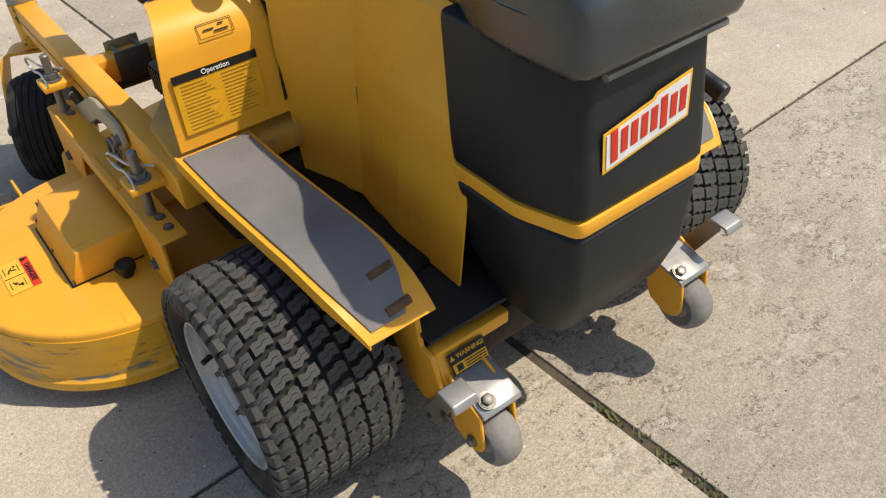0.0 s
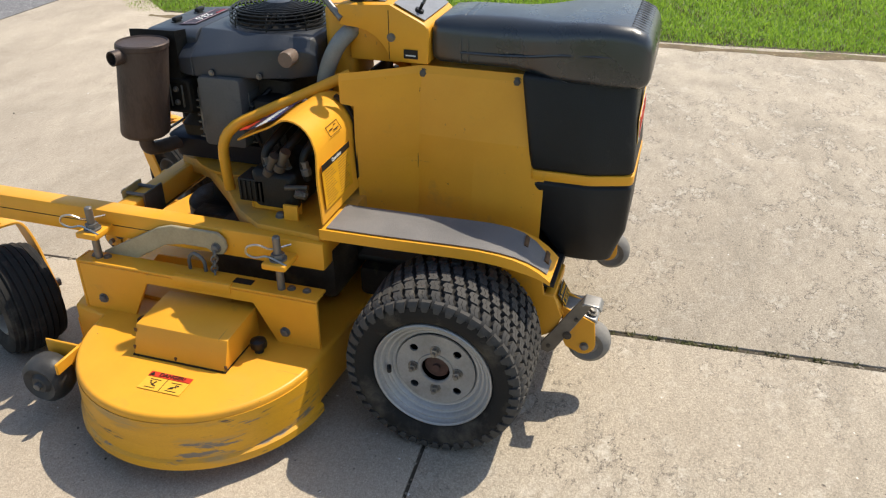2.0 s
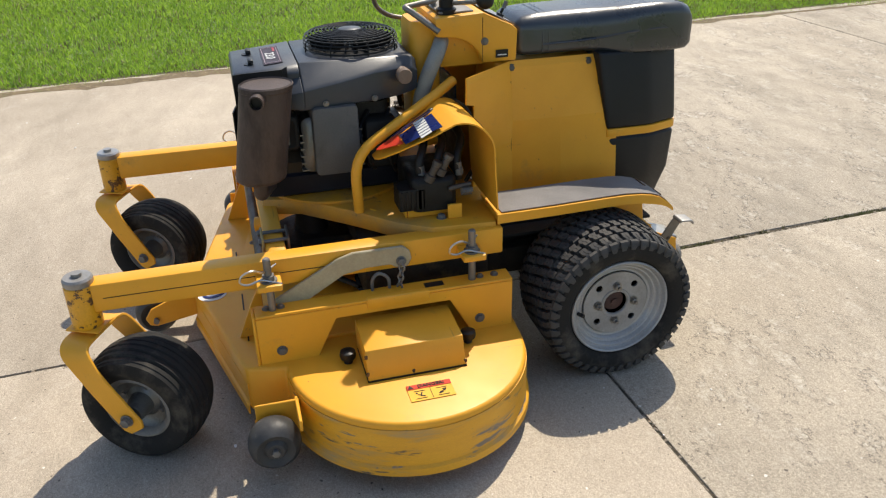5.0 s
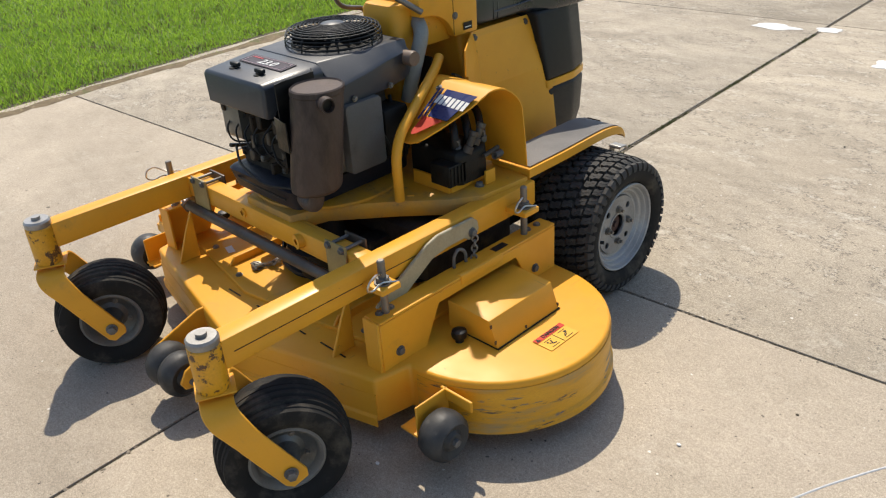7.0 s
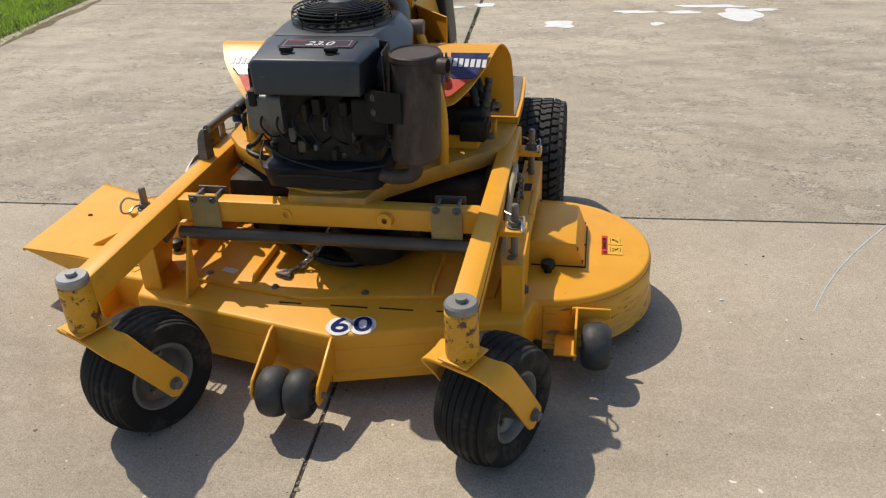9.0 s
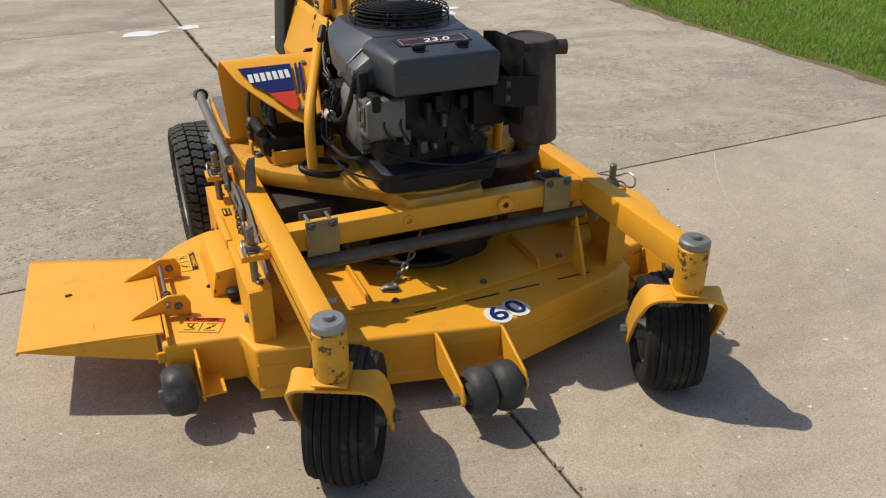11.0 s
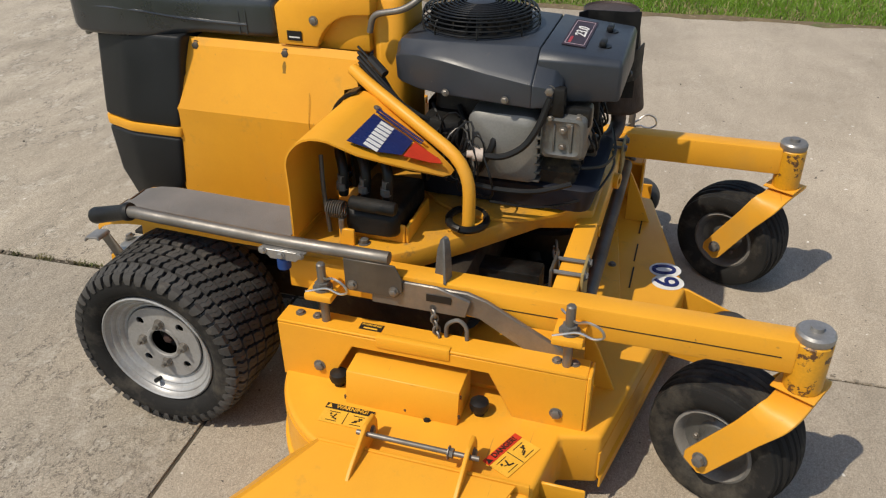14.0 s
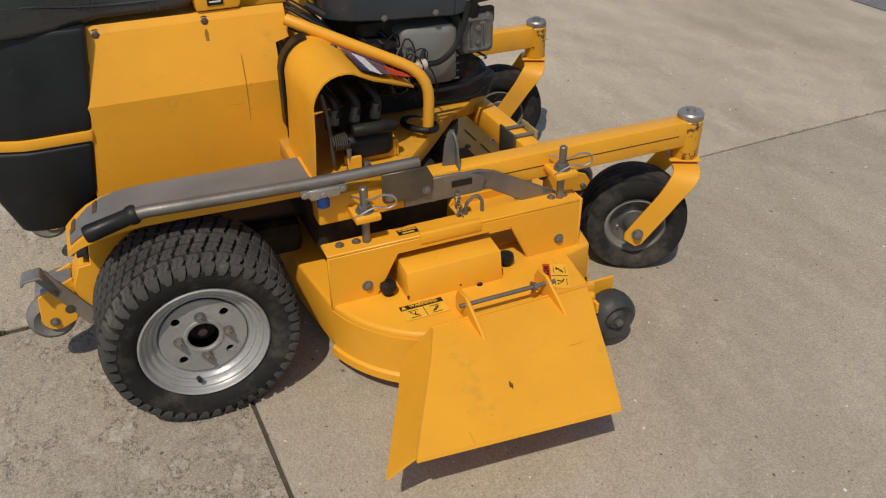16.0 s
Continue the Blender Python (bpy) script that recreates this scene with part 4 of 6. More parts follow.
# upright side plates with a flange and an opening over the belt covers
for s in (-1, 1):
    x = 0.515 * s
    bm = plate(bmesh.new(), [(0.195, DZ - 0.01), (0.305, DZ - 0.01), (0.365, 0.305), (0.66, 0.305), (0.715, DZ - 0.01), (0.855, DZ - 0.01), (0.855, 0.335), (0.195, 0.335)], [], "x", x - 0.004, x + 0.004)
    sp = part("side_plate", bm, YELLOW, deck, "upright yellow side plate of the deck", bev=0.002, seg=1)
    part("top_flange", B((min(x + 0.004 * s, x - 0.052 * s), max(x + 0.004 * s, x - 0.052 * s), 0.195, 0.855, 0.3355, 0.3425)), YELLOW, sp, bev=0.002, seg=1)
    part("front_gusset", B((min(x + 0.004 * s, x - 0.05 * s), max(x + 0.004 * s, x - 0.05 * s), 0.8555, 0.863, 0.085, 0.342)), YELLOW, sp, bev=0.002, seg=1)
    part("hinge_band", B((min(x + 0.008 * s, x - 0.01 * s), max(x + 0.008 * s, x - 0.01 * s), 0.42, 0.58, 0.318, 0.347)), YELLOW, sp, bev=0.004)
    for y in (0.285, 0.800):
        b = bmesh.new()
        bolt(b, (x + 0.004 * s, y, 0.238), (s, 0, 0), 0.010, 0.008)
        part("plate_bolt", b, ZINC, sp)
    for y in (0.235, 0.275, 0.79, 0.825):
        part("flange_bolt", bolt(bmesh.new(), (x - 0.03 * s, y, 0.3425), (0, 0, 1), 0.008, 0.006), STEEL, sp)
    # belt cover
    xb, xt, xi = (0.668, 0.640, 0.50) if s < 0 else (0.578, 0.562, 0.478)
    pts = [(xi * s, DZ), (xb * s, DZ), (xt * s, 0.276), (xi * s, 0.284)]
    cover = part("belt_cover", P(pts, "y", 0.368, 0.612), YELLOW, deck, "bent yellow sheet-metal belt cover", bev=0.0018)
    # thin dark strip stands in for the shadow line below the cover
    if s < 0:
        part("cover_gap", B((min((xi + 0.02) * s, (xb + 0.002) * s), max((xi + 0.02) * s, (xb + 0.002) * s), 0.366, 0.614, DZ + 0.0005, DZ + 0.0035)), DARKMET, cover, "dark strip standing in for the shadow under the cover")
    for y, z in ((0.368, 0.215), (0.612, 0.222), (0.612, 0.262), (0.50, 0.212)):
        part("paint_chip", B((min((xb - 0.004 - (z - DZ) * 0.33) * s, (xb + 0.0012 - (z - DZ) * 0.37) * s), max((xb - 0.004 - (z - DZ) * 0.33) * s, (xb + 0.0012 - (z - DZ) * 0.37) * s), y - 0.004, y + 0.004, z - 0.006, z + 0.006)), SLOT, cover, bev=0.002, seg=1)
    for y in (0.333, 0.645):
        kn = lathe(bmesh.new(), [(0, DZ - 0.004), (0.012, DZ - 0.004), (0.010, DZ + 0.012), (0.019, DZ + 0.014), (0.021, DZ + 0.022), (0.019, DZ + 0.032), (0.010, DZ + 0.036), (0, DZ + 0.036)], Matrix.Translation(((0.568 if s < 0 else 0.528) * s, y, 0)), 18)
        part("cover_knob", kn, HOSE, deck, "round black rubber knob")

# hangers: threaded pins, washers and hairpin clips
for s in (-1, 1):
    for y, z1 in ((0.810, 0.475), (0.298, 0.475)):
        x = 0.492 * s
        pin = part("height_pin", R([(x, y, 0.335), (x, y, z1)], 0.0095, 12), STEEL, mower, "worn threaded steel height pin")
        part("pin_head", lathe(bmesh.new(), [(0, z1), (0.0095, z1), (0.0095, z1 + 0.007), (0.007, z1 + 0.010), (0, z1 + 0.010)], Matrix.Translation((x, y, 0)), 14), STEEL, pin)
        part("washer", lathe(bmesh.new(), [(0.009, 0.424), (0.021, 0.424), (0.021, 0.428), (0.009, 0.428)], Matrix.Translation((x, y, 0)), 20), ZINC, pin)
        part("nut", lathe(bmesh.new(), [(0.009, 0.4285), (0.016, 0.4285), (0.016, 0.440), (0.009, 0.440)], Matrix.Translation((x, y, 0)), 6), ZINC, pin)
        part("pin_tab", B((min(0.452 * s, 0.522 * s), max(0.452 * s, 0.522 * s), y - 0.03, y + 0.03, 0.408, 0.4235)), YELLOW, mower, "yellow tab welded to the arm", bev=0.003)
        c = Vector((x, y, 0.452))
        clip = [(-0.028, -0.022, 0.0), (0.010, 0.012, 0.0), (0.026, 0.036, 0.020), (0.030, 0.062, 0.012), (0.027, 0.070, -0.010), (0.022, 0.048, -0.022), (0.018, 0.020, -0.012), (0.016, -0.008, -0.024), (0.020, -0.030, -0.030)]
        part("hairpin_clip", R([c + Vector((q[0] * s, q[1], q[2])) for q in clip], 0.0027, 6, 0.014), WIRE, pin, "bright wire hairpin clip")


def chain(name, pts, r, parent):
    """Oval wire links hung along a path."""
    base = None
    for i, (p, q) in enumerate(zip(pts, pts[1:])):
        p, q = Vector(p), Vector(q)
        d = (q - p).normalized()
        side = d.orthogonal().normalized()
        if i % 2:
            side = d.cross(side)
        L, w = (q - p).length * 0.68, 0.0075
        c = (p + q) / 2
        ring = [c + d * (L * math.cos(a)) + side * (w * math.sin(a)) for a in (2 * math.pi * k / 10 for k in range(11))]
        ob = part(name, R(ring, r, 6), STEEL, parent)
        base = base or ob
    return base


# lift brackets and chains beside the arms
for s in (-1, 1):
    x = 0.462 * s
    prof = [(0.450, 0.414), (0.454, 0.436), (0.472, 0.452), (0.60, 0.452), (0.64, 0.44), (0.815, 0.345), (0.80, 0.315), (0.755, 0.318), (0.625, 0.395), (0.57, 0.405), (0.505, 0.405), (0.494, 0.396), (0.478, 0.391), (0.460, 0.396)]
    br = part("lift_bracket", P(prof, "x", x - 0.005, x + 0.005), CREAMB if s < 0 else STEEL, mower, "flat lift bracket worn to bare metal", bev=0.002, seg=1)
    yc = 0.532 if s > 0 else 0.478
    part("bracket_bolt", bolt(bmesh.new(), (x + 0.005 * s, yc, 0.412), (s, 0, 0), 0.010, 0.010), ZINC, br)
    chain("chain_link", [(x + 0.016 * s, yc + 0.002 * k, 0.405 - 0.0135 * k) for k in range(6)], 0.0028, br)
    yu = 0.045 if s > 0 else 0.0
    u = [(x + 0.012 * s, 0.513 + yu, 0.343), (x + 0.012 * s, 0.513 + yu, 0.375), (x + 0.012 * s, 0.540 + yu, 0.392), (x + 0.012 * s, 0.557 + yu, 0.375), (x + 0.012 * s, 0.557 + yu, 0.343)]
    part("u_bolt", R(u, 0.0045, 8, 0.015), ZINC, br, "zinc U-bolt on the side plate")

# centre of the deck
part("belt_shield", P([(-0.46, 0.50), (0.46, 0.50), (0.44, 0.80), (0.06, 0.872), (-0.44, 0.80)], "z", DZ - 0.002, DZ + 0.011), YELLOW, deck, "raised yellow belt shield on the deck", bev=0.004)
part("stiffener", P([(0.62, DZ + 0.01), (0.82, DZ + 0.01), (0.80, DZ + 0.035), (0.64, DZ + 0.035)], "x", 0.215, 0.223), YELLOW, deck, bev=0.0015, seg=1)
part("stiffener", P([(0.62, DZ + 0.01), (0.82, DZ + 0.01), (0.80, DZ + 0.035), (0.64, DZ + 0.035)], "x", -0.283, -0.275), YELLOW, deck, bev=0.0015, seg=1)
for bx, by in ((0.36, 0.78), (-0.36, 0.78), (0.15, 0.83), (-0.10, 0.83)):
    part("shield_bolt", bolt(bmesh.new(), (bx, by, DZ + 0.011), (0, 0, 1), 0.008, 0.006), STEEL, deck)
decal("flange_label", facing((0.31, 0.76, DZ + 0.011), (-1, 0.3, 0), (-0.3, -1, 0)), 0.045, 0.022, WHITE, deck, "small torn white label", 0.0015)
for x0, x1 in ((-0.40, -0.30), (-0.24, -0.15), (-0.12, -0.02), (0.06, 0.12)):
    part("belt_slot", B((x0, x1, 0.885 - 0.02 * abs(x0), 0.889 - 0.02 * abs(x0), DZ + 0.0005, DZ + 0.002)), INK, deck)
for x, y, r in ((-0.02, 0.64, 0.105), (-0.26, 0.50, 0.07), (0.26, 0.50, 0.075)):
    part("belt_pulley", lathe(bmesh.new(), [(0, DZ), (r * 0.6, DZ), (r * 0.6, DZ + 0.03), (r, DZ + 0.035), (r * 0.86, DZ + 0.046), (r, DZ + 0.057), (r * 0.9, DZ + 0.062), (r * 0.3, DZ + 0.055), (r * 0.25, DZ + 0.08), (0, DZ + 0.08)], Matrix.Translation((x, y, 0)), 28), DARKMET, deck, "black belt pulley")
part("drive_belt", R([(-0.28, 0.56, 0.248), (-0.05, 0.74, 0.248), (0.04, 0.74, 0.248), (0.28, 0.57, 0.248), (0.28, 0.44, 0.248), (-0.28, 0.44, 0.248), (-0.28, 0.56, 0.248)], 0.008, 8, 0.06), HOSE, deck, "black rubber drive belt")
part("blade_clutch", lathe(bmesh.new(), [(0, 0.250), (0.085, 0.250), (0.092, 0.256), (0.092, 0.300), (0.118, 0.304), (0.120, 0.312), (0.120, 0.350), (0.112, 0.358), (0.05, 0.360), (0.04, 0.42), (0, 0.42)], Matrix.Translation((-0.09, 0.66, 0)), 32), DARKMET, mower, "black blade clutch under the platform")
drop = [Vector((0.02, 0.695, 0.335)).lerp(Vector((0.122, 0.742, 0.222)), k / 9) + Vector((0, 0, -0.018 * math.sin(math.pi * k / 9))) for k in range(10)]
heap = [Vector((0.142 + 0.020 * math.cos(2.1 * k) * (0.5 + 0.06 * k), 0.772 + 0.014 * math.sin(2.1 * k) * (0.5 + 0.06 * k), 0.220 + 0.002 * (k % 4))) for k in range(11)]
chain("deck_chain", drop + heap, 0.0034, deck)
for s in (-1, 1):
    part("deck_tab", P([(0.83, DZ), (0.90, DZ), (0.86, 0.30), (0.83, 0.36)], "x", 0.375 * s - 0.004, 0.375 * s + 0.004), YELLOW, deck, bev=0.0015, seg=1)

# anti-scalp rollers
def roller(x, y, z, r, w, axis, material, parent, label):
    m = turn_to((x, y, z), axis)
    pr = [(0.0, -w * 0.5), (r * 0.32, -w * 0.5), (r * 0.45, -w * 0.38), (r * 0.72, -w * 0.5), (r * 0.92, -w * 0.36), (r, -w * 0.12), (r, w * 0.12), (r * 0.92, w * 0.36), (r * 0.72, w * 0.5), (r * 0.45, w * 0.38), (r * 0.32, w * 0.5), (0, w * 0.5)]
    return part("deck_roller", lathe(bmesh.new(), pr, m, 28), material, parent, label)


for s in (-1, 1):
    rl = roller(0.705 * s, 0.850, 0.112, 0.062, 0.075, (s, 0, 0), ROLLER, mower, "scuffed black rubber anti-scalp wheel")
    part("roller_bolt", bolt(bmesh.new(), (0.740 * s, 0.850, 0.112), (s, 0, 0), 0.010, 0.012), ZINC, rl)
    part("roller_bracket", B((min(0.60 * s, 0.66 * s), max(0.60 * s, 0.66 * s), 0.80, 0.89, 0.10, 0.106), (min(0.650 * s, 0.657 * s), max(0.650 * s, 0.657 * s), 0.78, 0.885, 0.085, 0.185), (min(0.640 * s, 0.74 * s), max(0.640 * s, 0.74 * s), 0.782, 0.790, 0.155, 0.185)), YELLOW, mower, "folded yellow wheel bracket", bev=0.002, seg=1)
for q in (-1, 1):
    roller(0.020 + 0.034 * q, 1.135, 0.114, 0.062, 0.066, (1, 0, 0), ROLLER, mower, "glossy black front roller")
    x = 0.020 + 0.082 * q
    yb = 0.985 if q < 0 else 0.965
    part("roller_bracket", P([(yb, 0.13), (yb, 0.20), (yb + 0.04, 0.20), (1.145, 0.150), (1.165, 0.12), (1.155, 0.097), (1.135, 0.092), (yb + 0.02, 0.115)], "x", x - 0.004, x + 0.004), YELLOW, mower, "yellow roller bracket", bev=0.002, seg=1)
part("roller_axle", R([(-0.080, 1.135, 0.114), (0.120, 1.135, 0.114)], 0.008, 10), ZINC, mower)

# discharge chute
top = [[Vector((0.712, 0.372, 0.222)), Vector((0.716, 0.765, 0.226))], [Vector((0.80, 0.330, 0.216)), Vector((0.80, 0.735, 0.218))], [Vector((0.92, 0.265, 0.206)), Vector((0.93, 0.690, 0.200))], [Vector((1.027, 0.207, 0.196)), Vector((1.050, 0.645, 0.180))], [Vector((1.030, 0.206, 0.188)), Vector((1.053, 0.644, 0.170))]]
chute = part("discharge_chute", sheet(bmesh.new(), top, 0.006), YELLOW, mower, "hinged yellow discharge chute with a scraped edge", smooth=20)
side = [[Vector((0.712, 0.372, 0.222)), Vector((0.80, 0.330, 0.216)), Vector((0.92, 0.265, 0.206)), Vector((1.027, 0.207, 0.196))], [Vector((0.705, 0.300, 0.150)), Vector((0.80, 0.258, 0.148)), Vector((0.91, 0.203, 0.147)), Vector((1.012, 0.152, 0.146))]]
part("chute_side", sheet(bmesh.new(), side, 0.006), YELLOW, chute, smooth=20)
fr = [[Vector((0.735, 0.762, 0.222)), Vector((1.050, 0.645, 0.178))], [Vector((0.735, 0.765, 0.150)), Vector((0.90, 0.703, 0.165))]]
part("chute_side", sheet(bmesh.new(), fr, 0.006), YELLOW, chute)
part("rust_spot", P([(0.926 + 0.008 * math.cos(a) * (1 + 0.4 * math.sin(3 * a)), 0.455 + 0.003 * math.sin(a) * (1 + 0.4 * math.cos(5 * a))) for a in (k * 0.628 for k in range(10))], "z", 0.197, 0.2085), SLOT, chute, "small rusty chip")
part("hinge_strip", B((0.704, 0.712, 0.365, 0.790, 0.200, 0.226)), YELLOW, deck, bev=0.002)
hr = part("hinge_rod", R([(0.692, 0.445, 0.248), (0.692, 0.69, 0.248)], 0.0052, 12), STEEL, mower, "worn steel hinge rod")
for y in (0.462, 0.668):
    part("hinge_ear", P([(0.640, DZ), (0.638, 0.238), (0.650, 0.262), (0.690, 0.268), (0.775, 0.228), (0.792, 0.214), (0.70, 0.210)], "y", y - 0.004, y + 0.004), YELLOW, hr, bev=0.0015, seg=1)
    part("ear_bolt", bolt(bmesh.new(), (0.668, y + 0.004, 0.236), (0, 1, 0), 0.008, 0.006), STEEL, hr)
part("rod_nut", bolt(bmesh.new(), (0.692, 0.63, 0.248), (0, 1, 0), 0.010, 0.010), STEEL, hr)
part("chute_screw", bolt(bmesh.new(), (0.578, 0.549, DZ), (0, 0, 1), 0.006, 0.004), INK, deck)

# engine platform
plat = [(-0.110, 0.790), (0.095, 0.790), (0.128, 0.676), (0.265, 0.558), (0.370, 0.462), (0.425, 0.385), (0.440, 0.215), (0.30, 0.19), (-0.30, 0.19), (-0.440, 0.215), (-0.425, 0.385), (-0.370, 0.462), (-0.265, 0.558), (-0.140, 0.690)]
platform = part("engine_platform", P(plat, "z", 0.425, 0.472), YDIRTY, mower, "thick dirty yellow engine platform with a rounded rim", bev=0.005, seg=2)
rim_in = [(x * 0.93, 0.19 + (y - 0.19) * 0.93) for x, y in plat]
for k in range(5):
    for sgn in (-1, 1):
        a, b = Vector((*rim_in[1 + k % 3], 0)), Vector((*rim_in[2 + k % 3], 0))
        f = 0.2 + 0.32 * (k // 3)
        p, q = a.lerp(b, f), a.lerp(b, f + 0.14)
        part("weld_bead", R([(p.x * sgn, p.y, 0.4725), (q.x * sgn, q.y, 0.4725)], 0.003, 6), YCHIP, platform)
part("pivot_eye", lathe(bmesh.new(), [(0.008, -0.03), (0.020, -0.03), (0.020, 0.03), (0.008, 0.03)], turn_to((-0.17, 0.79, 0.425), (0.2, 1, 0)), 16), YELLOW, platform)
part("pivot_eye", lathe(bmesh.new(), [(0.008, -0.02), (0.014, -0.02), (0.014, 0.02), (0.008, 0.02)], turn_to((0.10, 0.79, 0.425), (0, 1, 0)), 16), YELLOW, platform)

# engine
eng = loft(bmesh.new(), [[Vector((x, y, z)) for x, y in rrect(-hx, hx, y0, y1, 0.03)] for z, hx, y0, y1 in ((0.482, 0.130, 0.40, 0.765), (0.494, 0.152, 0.39, 0.785), (0.548, 0.158, 0.39, 0.800), (0.554, 0.150, 0.40, 0.792))])
engine = part("engine_base", eng, NAVYPAN, mower, "dark engine mounting pan")
blk = loft(bmesh.new(), [[Vector((x, y, z)) for x, y in rrect(-hx, hx, y0, y1, 0.02)] for z, hx, y0, y1 in ((0.52, 0.14, 0.40, 0.745), (0.585, 0.15, 0.40, 0.75), (0.61, 0.12, 0.40, 0.74), (0.68, 0.12, 0.42, 0.73), (0.72, 0.11, 0.42, 0.72))])
part("crankcase", blk, GRIME, engine, "brown oily crankcase")


def sec(y, wb, wt, zb, zt, ch):
    """One slice of the shroud: slanted shoulders and a flat top."""
    return [Vector((x, y, z)) for x, z in ((-wb, zb), (wb, zb), (wb + 0.004, zt - ch), (wb - ch * 0.35, zt - ch * 0.35), (wt, zt), (-wt, zt), (-wb + ch * 0.35, zt - ch * 0.35), (-wb - 0.004, zt - ch))]


hood = loft(bmesh.new(), [sec(0.825, 0.124, 0.112, 0.752, 0.826, 0.010), sec(0.820, 0.131, 0.118, 0.748, 0.834, 0.010), sec(0.72, 0.144, 0.126, 0.744, 0.842, 0.014), sec(0.657, 0.152, 0.130, 0.742, 0.848, 0.018)])
sh = part("engine_shroud", hood, SHROUD, engine, "dusty charcoal plastic engine shroud", bev=0.005, smooth=26)


def wing(y, wb, zb, zf, wt, zt):
    """One slice of the blower housing: upright skirts, a fold, and a sloping shoulder up to the flat top."""
    return [Vector((x, y, z)) for x, z in ((-wb + 0.006, zb), (wb - 0.006, zb), (wb, zf), (wb - 0.010, zf + 0.008), (wt, zt), (-wt, zt), (-wb + 0.010, zf + 0.008), (-wb, zf))]


back = loft(bmesh.new(), [wing(*q) for q in ((0.338, 0.128, 0.752, 0.800, 0.108, 0.826), (0.352, 0.140, 0.748, 0.812, 0.122, 0.842), (0.40, 0.168, 0.746, 0.822, 0.138, 0.849), (0.47, 0.187, 0.745, 0.820, 0.142, 0.850), (0.56, 0.195, 0.743, 0.805, 0.138, 0.850), (0.655, 0.196, 0.738, 0.790, 0.126, 0.849))])
for sgn in (-1, 1):
    loft(back, [[Vector((sgn * x, y, z)) for x, z in q] for y, q in ((0.654, ((0.120, 0.742), (0.194, 0.739), (0.195, 0.789), (0.130, 0.838))), (0.695, ((0.120, 0.746), (0.188, 0.744), (0.189, 0.784), (0.130, 0.826))), (0.712, ((0.120, 0.752), (0.168, 0.750), (0.169, 0.776), (0.130, 0.806))))])
part("blower_housing", back, SHROUD, engine, "charcoal plastic blower housing", bev=0.0035, smooth=20)
for s in (-1, 1):
    for y, x in ((0.47, 0.187), (0.60, 0.1955)):
        part("housing_screw", bolt(bmesh.new(), (x * s, y, 0.754), (s, 0, 0.0), 0.006, 0.005), STEEL, engine)
# fan screen of wire rings
rings = [(0.128, 0.846), (0.129, 0.857), (0.129, 0.868), (0.128, 0.878), (0.124, 0.886), (0.116, 0.891), (0.106, 0.894), (0.096, 0.896), (0.086, 0.8975), (0.076, 0.8985), (0.066, 0.899), (0.056, 0.8995), (0.046, 0.900), (0.036, 0.900)]
screen = part("fan_screen", R([(0.130 * math.cos(2 * math.pi * i / 48), 0.495 + 0.130 * math.sin(2 * math.pi * i / 48), 0.840) for i in range(49)], 0.003, 6), HOSE, engine, "black wire fan screen of rings")
for r, z in rings:
    part("screen_ring", R([(r * math.cos(2 * math.pi * i / 48), 0.495 + r * math.sin(2 * math.pi * i / 48), z) for i in range(49)], 0.0019, 6), HOSE, screen)
for k in range(8):
    a = 2 * math.pi * k / 8 + 0.2
    c, s_ = math.cos(a), math.sin(a)
    part("screen_spoke", R([(0.02 * c, 0.495 + 0.02 * s_, 0.898), (0.11 * c, 0.495 + 0.11 * s_, 0.889), (0.130 * c, 0.495 + 0.130 * s_, 0.874), (0.130 * c, 0.495 + 0.130 * s_, 0.836)], 0.002, 6, 0.015), HOSE, screen)
part("fan_hub", lathe(bmesh.new(), [(0, 0.889), (0.034, 0.889), (0.036, 0.895), (0.030, 0.900), (0, 0.902)], Matrix.Translation((0, 0.495, 0)), 28), SHROUD, engine)
part("fan_disc", lathe(bmesh.new(), [(0, 0.862), (0.115, 0.855), (0.118, 0.846), (0, 0.846)], Matrix.Translation((0, 0.495, 0)), 32), DARKMET, engine, "dark fan behind the screen")
for k in range(22):
    fin = prism(bmesh.new(), [(0.045, -0.0012), (0.112, -0.0012), (0.112, 0.0012), (0.045, 0.0012)], "z", 0.858, 0.880)
    fin.transform(Matrix.Translation((0, 0.495, 0)) @ Matrix.Rotation(2 * math.pi * k / 22, 4, "Z"))
    part("fan_blade", fin, DARKMET, engine)
for x in (-0.055, 0.055):
    kn = part("shroud_latch", B((x - 0.017, x + 0.017, 0.766, 0.780, 0.840, 0.852)), HOSE, engine, "small black latch knob", bev=0.004)
    part("latch_pad", lathe(bmesh.new(), [(0, 0.832), (0.014, 0.832), (0.014, 0.839), (0, 0.839)], Matrix.Translation((x, 0.777, 0)), 16), HOSE, kn)
PINKISH = flat("faded_pink_print", (0.46, 0.34, 0.37))
slope = facing((-0.004, 0.716, 0.8422), (-1, 0, 0), (0, -1, 0.09))
decal("engine_label", slope, 0.186, 0.050, flat("maroon_print", (0.045, 0.030, 0.040)), engine, "maroon model label with silver border", 0.0030)
letters("label_number", "23.0", 0.034, slope @ Matrix.Translation((0.006, -0.003, 0.0034)), WHITE, engine, "white number 23.0", shear=0.25, wide=1.15)
decal("label_border", slope @ Matrix.Translation((-0.082, 0, 0.0008)), 0.0016, 0.040, PINKISH, engine, "", 0.0030)
decal("label_border", slope @ Matrix.Translation((0.082, 0, 0.0008)), 0.0016, 0.040, PINKISH, engine, "", 0.0030)
